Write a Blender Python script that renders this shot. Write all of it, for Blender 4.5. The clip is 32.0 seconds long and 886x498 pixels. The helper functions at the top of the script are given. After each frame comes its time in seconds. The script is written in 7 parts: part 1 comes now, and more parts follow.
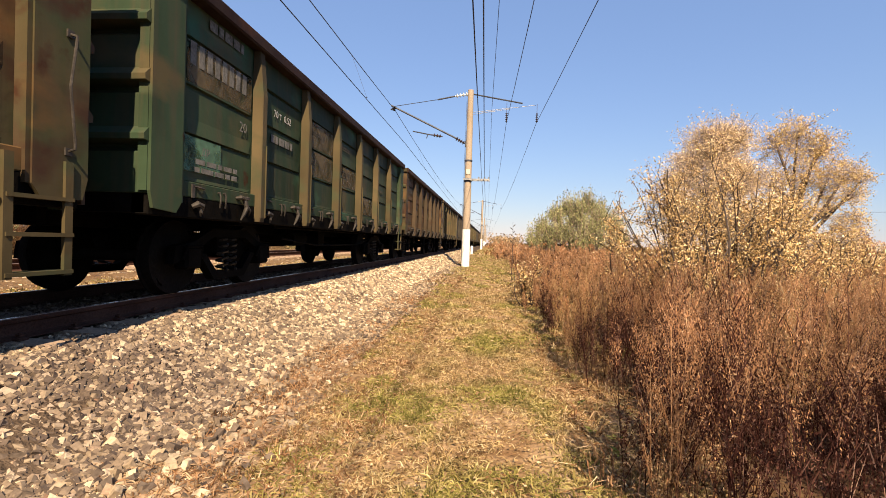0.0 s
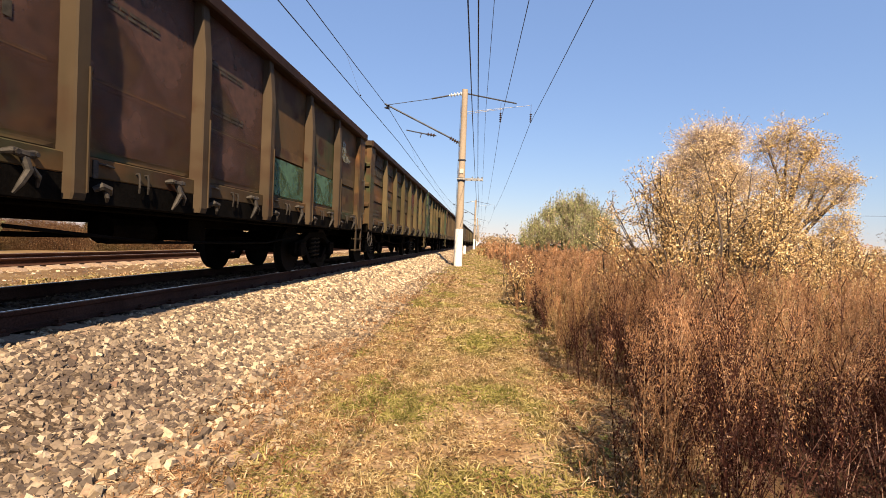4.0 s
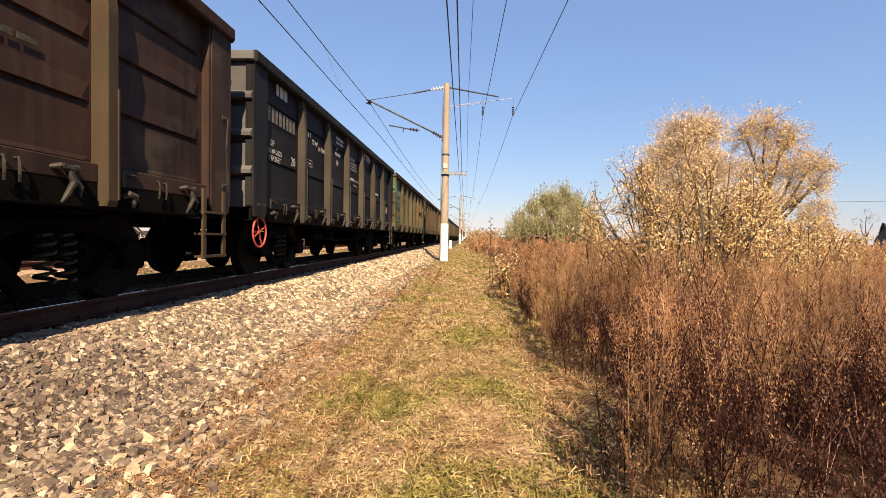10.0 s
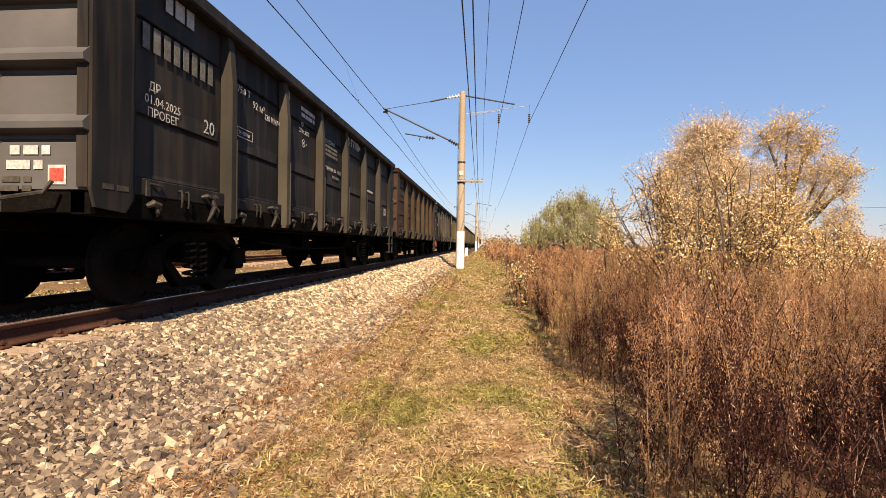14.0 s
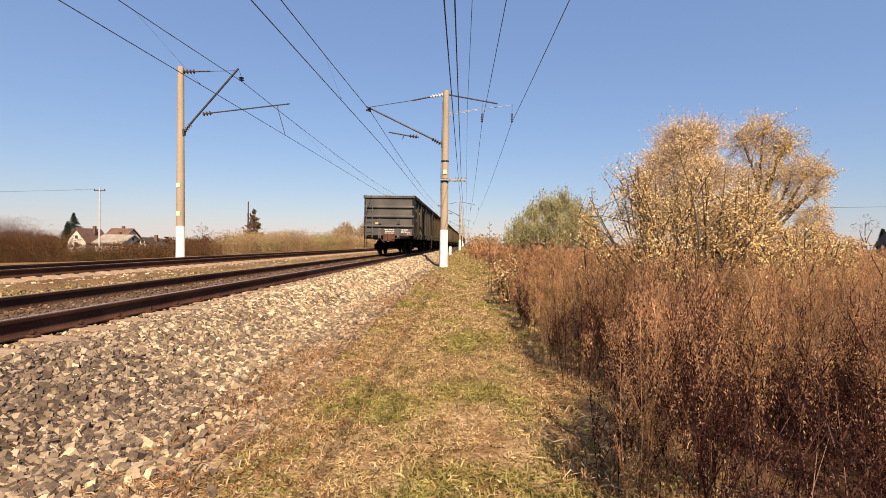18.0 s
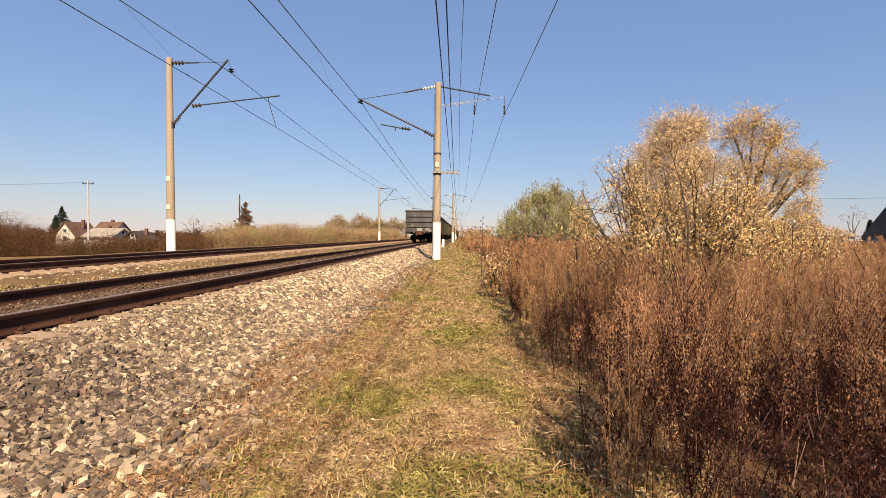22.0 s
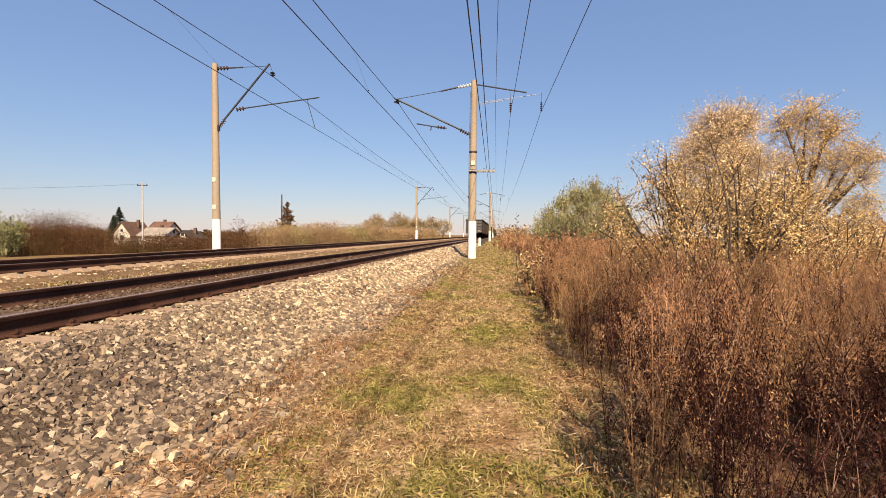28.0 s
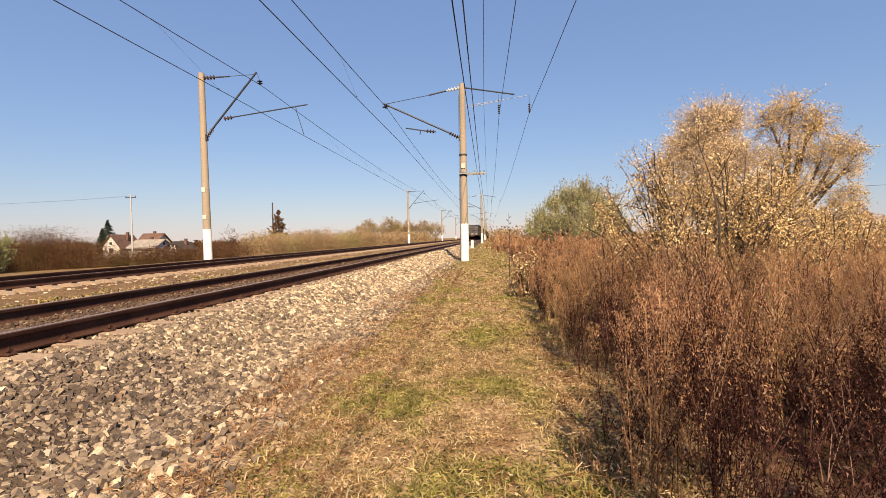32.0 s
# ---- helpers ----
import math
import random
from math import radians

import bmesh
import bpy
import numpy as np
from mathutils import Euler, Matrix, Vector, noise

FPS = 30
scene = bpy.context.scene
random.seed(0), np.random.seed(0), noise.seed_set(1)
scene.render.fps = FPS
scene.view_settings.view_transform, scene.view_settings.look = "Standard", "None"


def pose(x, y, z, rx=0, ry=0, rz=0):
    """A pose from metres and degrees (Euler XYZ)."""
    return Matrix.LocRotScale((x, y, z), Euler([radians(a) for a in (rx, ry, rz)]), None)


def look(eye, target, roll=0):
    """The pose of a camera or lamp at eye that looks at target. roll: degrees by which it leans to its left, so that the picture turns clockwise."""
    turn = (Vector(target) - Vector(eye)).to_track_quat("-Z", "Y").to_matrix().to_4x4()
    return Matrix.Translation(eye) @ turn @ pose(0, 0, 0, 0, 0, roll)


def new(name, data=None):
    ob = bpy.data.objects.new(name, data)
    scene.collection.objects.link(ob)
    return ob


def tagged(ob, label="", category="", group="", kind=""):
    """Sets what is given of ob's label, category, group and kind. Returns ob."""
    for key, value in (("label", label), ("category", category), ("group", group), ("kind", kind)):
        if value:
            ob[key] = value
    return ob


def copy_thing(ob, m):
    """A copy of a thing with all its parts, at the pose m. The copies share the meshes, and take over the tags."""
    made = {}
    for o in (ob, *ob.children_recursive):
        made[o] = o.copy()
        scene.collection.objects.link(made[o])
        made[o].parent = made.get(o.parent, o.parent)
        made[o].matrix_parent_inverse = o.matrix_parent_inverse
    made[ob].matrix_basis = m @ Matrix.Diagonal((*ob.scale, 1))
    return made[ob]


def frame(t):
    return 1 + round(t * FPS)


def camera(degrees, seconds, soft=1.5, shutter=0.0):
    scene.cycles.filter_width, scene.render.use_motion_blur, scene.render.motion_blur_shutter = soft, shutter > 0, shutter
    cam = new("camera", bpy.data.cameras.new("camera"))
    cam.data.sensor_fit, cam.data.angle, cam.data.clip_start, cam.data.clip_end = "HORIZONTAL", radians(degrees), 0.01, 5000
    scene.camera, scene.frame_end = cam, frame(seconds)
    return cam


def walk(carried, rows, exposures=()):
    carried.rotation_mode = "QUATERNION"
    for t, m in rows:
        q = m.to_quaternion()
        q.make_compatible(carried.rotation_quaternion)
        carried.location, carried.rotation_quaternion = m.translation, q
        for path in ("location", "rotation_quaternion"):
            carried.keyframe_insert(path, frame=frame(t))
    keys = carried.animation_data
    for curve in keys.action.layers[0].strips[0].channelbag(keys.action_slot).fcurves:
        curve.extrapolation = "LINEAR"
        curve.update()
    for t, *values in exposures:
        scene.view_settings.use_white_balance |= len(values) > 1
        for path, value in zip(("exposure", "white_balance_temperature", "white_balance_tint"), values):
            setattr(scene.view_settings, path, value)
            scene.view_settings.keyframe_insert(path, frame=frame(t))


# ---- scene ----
KELVIN, TINT = 6600.0, 12.0
# ---- camera ----
# seconds, x, y, z, turn to the left, tilt upwards, lean
PATH = [
    (0, -0.170, -0.035, 0.786, 5.28, -0.90, 1.86),
    (0.5, -0.168, -0.023, 0.789, 5.43, -0.90, 1.74),
    (1, -0.163, -0.007, 0.774, 5.31, -0.69, 2.02),
    (1.5, -0.173, -0.010, 0.778, 5.21, -1.04, 2.49),
    (2, -0.169, 0.001, 0.773, 5.04, -0.91, 2.54),
    (2.5, -0.182, -0.036, 0.788, 4.69, -1.07, 2.48),
    (3, -0.164, -0.014, 0.777, 4.83, -0.85, 2.50),
    (3.5, -0.170, 0.013, 0.766, 4.56, -0.91, 2.49),
    (5.5, -0.160, 0.008, 0.769, 4.18, -0.50, 2.19),
    (6, -0.153, -0.024, 0.782, 3.83, -0.18, 1.79),
    (6.5, -0.143, 0.019, 0.768, 2.05, -0.05, 1.71),
    (7, -0.158, -0.000, 0.775, 1.28, -0.49, 1.52),
    (7.5, -0.160, -0.001, 0.773, 0.89, -0.78, 1.07),
    (8, -0.147, 0.026, 0.764, 1.02, -1.00, 1.13),
    (8.5, -0.157, 0.026, 0.766, 0.88, -1.08, 1.37),
    (9, -0.154, 0.040, 0.762, 0.77, -1.15, 0.82),
    (9.5, -0.144, 0.054, 0.755, 1.78, -1.19, 0.51),
    (10, -0.145, 0.048, 0.751, 2.74, -1.43, 0.99),
    (10.5, -0.147, 0.036, 0.751, 2.66, -1.01, 1.43),
    (11, -0.135, 0.054, 0.746, 2.25, -0.72, 1.37),
    (11.5, -0.146, 0.051, 0.748, 2.11, -0.12, 1.73),
    (12, -0.143, 0.046, 0.742, 2.61, -0.09, 1.90),
    (12.5, -0.152, 0.047, 0.737, 3.73, -0.85, 1.44),
    (13, -0.151, 0.069, 0.732, 4.14, -0.43, 1.22),
    (13.5, -0.150, 0.030, 0.755, 4.75, -0.73, 0.86),
    (15.5, -0.143, 0.026, 0.748, 3.67, 0.27, 1.12),
    (16, -0.148, -0.006, 0.765, 3.11, 0.21, 1.06),
    (16.5, -0.134, 0.003, 0.756, 2.79, -0.35, 1.29),
    (17, -0.123, -0.004, 0.762, 2.61, -0.63, 1.31),
    (17.5, -0.124, -0.001, 0.760, 2.45, -0.68, 1.35),
    (18, -0.121, 0.001, 0.753, 2.75, -0.69, 0.90),
    (18.5, -0.123, -0.006, 0.764, 2.53, -0.66, 0.74),
    (19, -0.117, -0.000, 0.764, 2.36, -0.77, 0.77),
    (19.5, -0.118, 0.005, 0.755, 2.49, -0.98, 0.78),
    (20, -0.131, 0.001, 0.758, 2.41, -1.02, 0.99),
    (20.5, -0.120, 0.001, 0.764, 2.26, -1.28, 1.20),
    (21, -0.122, 0.001, 0.762, 2.08, -1.44, 1.31),
    (21.5, -0.118, -0.007, 0.771, 2.23, -1.64, 0.93),
    (22, -0.107, -0.012, 0.768, 1.90, -1.59, 0.68),
    (22.5, -0.100, -0.011, 0.761, 1.83, -1.60, 0.71),
    (23, -0.103, -0.026, 0.771, 1.86, -1.58, 0.84),
    (23.5, -0.102, -0.020, 0.763, 1.95, -1.42, 0.79),
    (24, -0.091, -0.012, 0.760, 1.96, -1.70, 0.77),
    (24.5, -0.082, -0.027, 0.769, 2.08, -2.08, 0.49),
    (25, -0.055, -0.026, 0.774, 2.17, -2.20, 0.88),
    (25.5, -0.038, 0.010, 0.761, 5.04, -2.70, 1.00),
    (27.5, -0.008, -0.010, 0.759, 6.24, -2.04, 0.94),
    (28, -0.006, 0.016, 0.756, 6.39, -1.78, 0.63),
    (28.5, -0.010, -0.006, 0.764, 6.20, -1.57, 0.14),
    (29, 0.000, -0.000, 0.761, 5.92, -1.39, -0.67),
    (29.5, -0.006, -0.020, 0.771, 5.85, -1.58, -0.83),
    (30, -0.002, 0.007, 0.761, 6.00, -1.38, -0.60),
    (30.5, -0.003, 0.026, 0.750, 5.81, -1.20, -0.57),
    (31, 0.005, 0.002, 0.765, 5.35, -1.38, -0.80),
    (31.5, -0.001, 0.006, 0.762, 5.35, -1.50, -0.88),
    (32, -0.011, 0.001, 0.765, 5.52, -1.40, -1.09),
]
cam = camera(85.84, 32.0, soft=0.6)
walk(cam, [(t, pose(x, y, z, 90 + tilt, 0, turn) @ pose(0, 0, 0, 0, 0, lean)) for t, x, y, z, turn, tilt, lean in PATH],
     exposures=[(t, e, KELVIN, TINT) for t, e in ((0, 1.29), (13.0, 1.28), (16.0, 1.06), (18.5, 1.04), (20.0, 0.97), (22.0, 1.01), (32, 1.02))])

# ---- light ----
SUN_UP, SUN_SIDE = 43.0, 14.2          # height of the sun; how far it stands to the right of straight behind the camera
sun = new("sun", bpy.data.lights.new("sun", "SUN"))
sun.data.energy, sun.data.angle, sun.data.color = 5.3, radians(0.53), (1.0, 0.78, 0.51)
sun_way = Vector((math.sin(radians(SUN_SIDE)) * math.cos(radians(SUN_UP)), -math.cos(radians(SUN_SIDE)) * math.cos(radians(SUN_UP)), math.sin(radians(SUN_UP))))
sun.matrix_world = look(sun_way * 50, (0, 0, 0))
world = bpy.data.worlds.new("world")
scene.world = world
world.use_nodes = True
wn = world.node_tree.nodes
sky = wn.new("ShaderNodeTexSky")
sky.sky_type, sky.sun_disc = "NISHITA", False
sky.sun_elevation, sky.sun_rotation = radians(SUN_UP), radians(180 - SUN_SIDE)
sky.air_density, sky.dust_density, sky.ozone_density = 1.5, 0.0, 4.0
tone = wn.new("ShaderNodeMix")             # a slightly deeper, bluer clear sky
tone.data_type, tone.blend_type = "RGBA", "MULTIPLY"
tone.inputs[0].default_value, tone.inputs[7].default_value = 1.0, (0.965, 0.950, 1.07, 1)
world.node_tree.links.new(sky.outputs[0], tone.inputs[6])
veil = wn.new("ShaderNodeMix")             # thin even haze over the whole sky
veil.data_type = "RGBA"
veil.inputs[0].default_value, veil.inputs[7].default_value = 0.44, (2.15, 3.45, 6.3, 1)
world.node_tree.links.new(tone.outputs[2], veil.inputs[6])
world.node_tree.links.new(veil.outputs[2], wn["Background"].inputs[0])
wn["Background"].inputs[1].default_value = 0.055

# ---- materials ----
def node(nt, kind, **sets):
    n = nt.nodes.new(kind)
    for k, val in sets.items():
        n.inputs[k].default_value = val
    return n


def ramp(nt, fac, stops, constant=False):
    r = nt.nodes.new("ShaderNodeValToRGB")
    if constant:
        r.color_ramp.interpolation = "CONSTANT"
    while len(r.color_ramp.elements) < len(stops):
        r.color_ramp.elements.new(0.5)
    for e, (p, c) in zip(r.color_ramp.elements, stops):
        e.position, e.color = p, (*c, 1)
    nt.links.new(fac, r.inputs[0])
    return r.outputs[0]


def mixed(nt, fac, a, b, how="MIX"):
    m = nt.nodes.new("ShaderNodeMix")
    m.data_type, m.blend_type = "RGBA", how
    for sock, val in ((m.inputs[0], fac), (m.inputs[6], a), (m.inputs[7], b)):
        if isinstance(val, (int, float)):
            sock.default_value = val
        elif isinstance(val, tuple):
            sock.default_value = (*val, 1)
        else:
            nt.links.new(val, sock)
    return m.outputs[2]


def start(name, rough, metal=0.0):
    m = bpy.data.materials.new(name)
    m.use_nodes = True
    nt = m.node_tree
    b = nt.nodes["Principled BSDF"]
    b.inputs["Roughness"].default_value, b.inputs["Metallic"].default_value = rough, metal
    return m, nt, b


def fuzz(nt, scale, detail=4.0, w=None, stretch=(1, 1, 1)):
    """Noise in the object's own metres; w, a socket, shifts it from object to object."""
    tc = nt.nodes.new("ShaderNodeTexCoord")
    mp = nt.nodes.new("ShaderNodeMapping")
    mp.inputs["Scale"].default_value = stretch
    nt.links.new(tc.outputs["Object"], mp.inputs[0])
    n = nt.nodes.new("ShaderNodeTexNoise")
    n.noise_dimensions = "4D"
    n.inputs["Scale"].default_value, n.inputs["Detail"].default_value = scale, detail
    nt.links.new(mp.outputs[0], n.inputs["Vector"])
    if w is not None:
        k = nt.nodes.new("ShaderNodeMath")
        k.operation = "MULTIPLY"
        k.inputs[1].default_value = 37.0
        nt.links.new(w, k.inputs[0])
        nt.links.new(k.outputs[0], n.inputs["W"])
    return n.outputs[0]


def relief(nt, b, fac, strength, distance=0.01):
    n = nt.nodes.new("ShaderNodeBump")
    n.inputs["Strength"].default_value, n.inputs["Distance"].default_value = strength, distance
    nt.links.new(fac, n.inputs["Height"])
    nt.links.new(n.outputs[0], b.inputs["Normal"])


def surface(name, c1, c2, scale=3.0, fine=40.0, rough=0.85, metal=0.0, bump=0.4, depth=0.01, spots=None, spot_at=0.62, spot_scale=1.3, stretch=(1, 1, 1), vary=True, gloss=None):
    """Two tones mixed by coarse noise, fine grain over them, and spots of a third tone."""
    m, nt, b = start(name, rough, metal)
    b.inputs["Specular IOR Level"].default_value = gloss if gloss is not None else (0.12 if rough >= 0.8 else 0.4)
    w = nt.nodes.new("ShaderNodeObjectInfo").outputs["Random"] if vary else None
    big, small = fuzz(nt, scale, 5.0, w, stretch), fuzz(nt, fine, 3.0, w, stretch)
    col = ramp(nt, big, [(0.35, c1), (0.65, c2)])
    grain = ramp(nt, small, [(0.3, (0.62, 0.62, 0.62)), (0.7, (1.25, 1.25, 1.25))])
    col = mixed(nt, 1.0, col, grain, "MULTIPLY")
    if spots:
        patch = fuzz(nt, spot_scale, 7.0, w, stretch)
        mask = ramp(nt, patch, [(spot_at - 0.04, (0, 0, 0)), (spot_at + 0.04, (1, 1, 1))])
        col = mixed(nt, mask, col, spots)
    nt.links.new(col, b.inputs["Base Color"])
    if bump:
        relief(nt, b, small, bump, depth)
    return m


def scatter(name, stops, rough=0.8, thin=0.0, by_object=False, sheen=0.08, patch=None, patch_at=0.60, patch_scale=0.9, clump=None):
    """Many loose pieces in one mesh (or objects): each takes its own tone."""
    m, nt, b = start(name, rough)
    b.inputs["Specular IOR Level"].default_value = sheen
    if by_object:
        rnd = nt.nodes.new("ShaderNodeObjectInfo").outputs["Random"]
    else:
        rnd = nt.nodes.new("ShaderNodeNewGeometry").outputs["Random Per Island"]
    col = ramp(nt, rnd, stops)
    grain = ramp(nt, fuzz(nt, 45.0), [(0.3, (0.7, 0.7, 0.7)), (0.7, (1.2, 1.2, 1.2))])
    col = mixed(nt, 1.0, col, grain, "MULTIPLY")
    if patch:
        mask = ramp(nt, fuzz(nt, patch_scale, 5.0), [(patch_at - 0.05, (0, 0, 0)), (patch_at + 0.08, (0.85, 0.85, 0.85))])
        col = mixed(nt, mask, col, ramp(nt, rnd, patch))
    if clump:
        scale, low, high = clump
        col = mixed(nt, 1.0, col, ramp(nt, fuzz(nt, scale, 3.0), [(0.36, (low, low, low)), (0.64, (high, high, high))]), "MULTIPLY")
    nt.links.new(col, b.inputs["Base Color"])
    if thin:
        tr = nt.nodes.new("ShaderNodeBsdfTranslucent")
        nt.links.new(col, tr.inputs[0])
        mx = nt.nodes.new("ShaderNodeMixShader")
        mx.inputs[0].default_value = thin
        nt.links.new(b.outputs[0], mx.inputs[1])
        nt.links.new(tr.outputs[0], mx.inputs[2])
        nt.links.new(mx.outputs[0], nt.nodes["Material Output"].inputs[0])
    return m


def paint(name, tones, rust=(0.04, 0.018, 0.010), wear=0.60, rough=0.7, streak=0.5, over=(), dirt=(0.07, 0.05, 0.032)):
    """Old wagon paint: a tone from piece to piece, dust streaks running down, rust breaking through."""
    m, nt, b = start(name, rough)
    b.inputs["Specular IOR Level"].default_value = 0.1
    w = nt.nodes.new("ShaderNodeObjectInfo").outputs["Random"]
    n = len(tones)
    col = ramp(nt, w, [(i / n, c) for i, c in enumerate(tones)], constant=True) if n > 1 else None
    big = fuzz(nt, 0.9, 6.0, w)
    shade = ramp(nt, big, [(0.3, (0.55, 0.55, 0.55)), (0.7, (1.35, 1.3, 1.25))])
    col = mixed(nt, 1.0, col if col is not None else tones[0], shade, "MULTIPLY")
    for tone_over, scale, at in over:
        mask = ramp(nt, fuzz(nt, scale, 8.0, w, (1.0, 1.0, 1.5)), [(at - 0.05, (0, 0, 0)), (at + 0.06, (0.9, 0.9, 0.9))])
        col = mixed(nt, mask, col, tone_over)
    run = fuzz(nt, 1.0, 5.0, w, (9.0, 9.0, 0.7))
    dust = ramp(nt, run, [(0.45, (0, 0, 0)), (0.75, (streak, streak, streak))])
    col = mixed(nt, dust, col, dirt)
    spots = ramp(nt, fuzz(nt, 2.2, 9.0, w), [(wear, (0, 0, 0)), (wear + 0.07, (1, 1, 1))])
    col = mixed(nt, spots, col, rust)
    nt.links.new(col, b.inputs["Base Color"])
    relief(nt, b, fuzz(nt, 14.0, 6.0, w), 0.25, 0.01)
    return m


RUST_RAIL = surface("rail_rust", (0.0470, 0.0219, 0.0162), (0.0810, 0.0405, 0.0292), 2.0, 60.0, 0.8, 0.2)
RAIL_DUST = surface("dusty_rail_head", (0.17, 0.115, 0.095), (0.25, 0.180, 0.150), 3.0, 60.0, 0.6, 0.1, 0.2)
RAIL_TOP = surface("rail_head_steel", (0.42, 0.38, 0.36), (0.52, 0.48, 0.45), 3.0, 80.0, 0.14, 0.9, 0.0)
CONCRETE_SLEEPER = surface("sleeper_concrete", (0.25, 0.178, 0.128), (0.31, 0.232, 0.172), 2.5, 50.0, 0.92, bump=0.5)
CONCRETE_POLE = surface("pole_concrete", (0.285, 0.232, 0.175), (0.335, 0.277, 0.215), 1.2, 90.0, 0.9, stretch=(1, 1, 0.3))
WHITEWASH = surface("whitewash", (0.74, 0.72, 0.69), (0.83, 0.81, 0.78), 2.0, 30.0, 0.9, spots=(0.45, 0.38, 0.30), spot_at=0.68)
PALE_PLATE = surface("pale_painted_square", (0.50, 0.45, 0.37), (0.60, 0.55, 0.46), 3.0, 40.0, 0.9)
DARK_STEEL = surface("dark_bracket_steel", (0.035, 0.04, 0.055), (0.06, 0.065, 0.08), 4.0, 60.0, 0.6, 0.3)
GALV = surface("galvanised_steel", (0.248, 0.254, 0.26), (0.322, 0.329, 0.335), 4.0, 60.0, 0.5, 0.6)
PORCELAIN = surface("insulator_porcelain", (0.05, 0.035, 0.03), (0.09, 0.06, 0.05), 5.0, 30.0, 0.25, bump=0.05)
GLASS_INS = surface("pale_insulator", (0.55, 0.60, 0.62), (0.65, 0.70, 0.72), 5.0, 30.0, 0.2, bump=0.02)
WIRE = surface("wire_copper", (0.04, 0.045, 0.06), (0.06, 0.06, 0.075), 3.0, 40.0, 0.6, 0.4, 0.0)
BALLAST = surface("ballast_bed", (0.055, 0.038, 0.027), (0.095, 0.068, 0.048), 0.8, 26.0, 0.95, bump=1.0, depth=0.04, vary=False)
EARTH = surface("brown_earth_ballast", (0.1170, 0.0656, 0.0327), (0.1872, 0.1230, 0.0645), 0.9, 26.0, 0.95, bump=1.0, depth=0.04, vary=False)
FINES = surface("sandy_fines", (0.1430, 0.0874, 0.0552), (0.2310, 0.1478, 0.0960), 1.6, 45.0, 0.95, bump=0.8, depth=0.02, vary=False)
GREASY = surface("greasy_fines", (0.0770, 0.0504, 0.0378), (0.1470, 0.0980, 0.0700), 1.6, 45.0, 0.9, bump=0.8, depth=0.02, vary=False)
STONE_TONES = [(0.0, (0.088, 0.069, 0.058)), (0.2, (0.128, 0.100, 0.079)), (0.5, (0.19, 0.145, 0.104)), (0.7, (0.275, 0.215, 0.150)), (0.88, (0.40, 0.32, 0.225)), (0.96, (0.54, 0.45, 0.33)), (1.0, (0.20, 0.120, 0.080))]
STONE = scatter("ballast_stones", STONE_TONES, 0.9)
# Stone tones lightened far off, darkened near: partly lens vignetting put into colour
STONE_PALE = scatter("pale_stones", [(p, (r * 1.28, g * 1.28, b * 1.25)) for p, (r, g, b) in STONE_TONES], 0.9)
STONE_GREY = scatter("grey_stones", [(p, (r * 0.72, g * 0.715, b * 0.76)) for p, (r, g, b) in STONE_TONES], 0.9)
STONE_OILY = scatter("oily_stones", [(0.0, (0.040, 0.026, 0.019)), (0.5, (0.080, 0.053, 0.037)), (0.85, (0.125, 0.086, 0.060)), (1.0, (0.20, 0.145, 0.105))], 0.9)
STONE_ONE = scatter("ballast_stone", STONE_TONES, 0.9, by_object=True)
TWIG = surface("pinkish_twig_bark", (0.22, 0.160, 0.130), (0.32, 0.245, 0.205), 6.0, 50.0, 0.95, stretch=(1, 1, 0.3))
BARK = surface("bark", (0.0605, 0.0443, 0.0363), (0.0969, 0.0767, 0.0645), 6.0, 50.0, 0.95, stretch=(1, 1, 0.3))
# Shade below the wagons is put into these near-black frame and wheel tones
UNDER_SHADE = surface("underframe_shade_black", (0.0030, 0.0027, 0.0024), (0.0066, 0.0057, 0.0051), 3.0, 40.0, 0.9, 0.0, gloss=0.03)
WHEEL = surface("shaded_wheel_steel", (0.0056, 0.0049, 0.0045), (0.0105, 0.0091, 0.0084), 4.0, 40.0, 0.8, 0.0, gloss=0.06)
MARKING = surface("white_marking", (0.341, 0.335, 0.322), (0.434, 0.428, 0.415), 6.0, 40.0, 0.7, bump=0.0)
RED_PAINT = surface("red_paint", (0.3150, 0.0480, 0.0320), (0.4200, 0.0720, 0.0480), 5.0, 40.0, 0.6, bump=0.0)


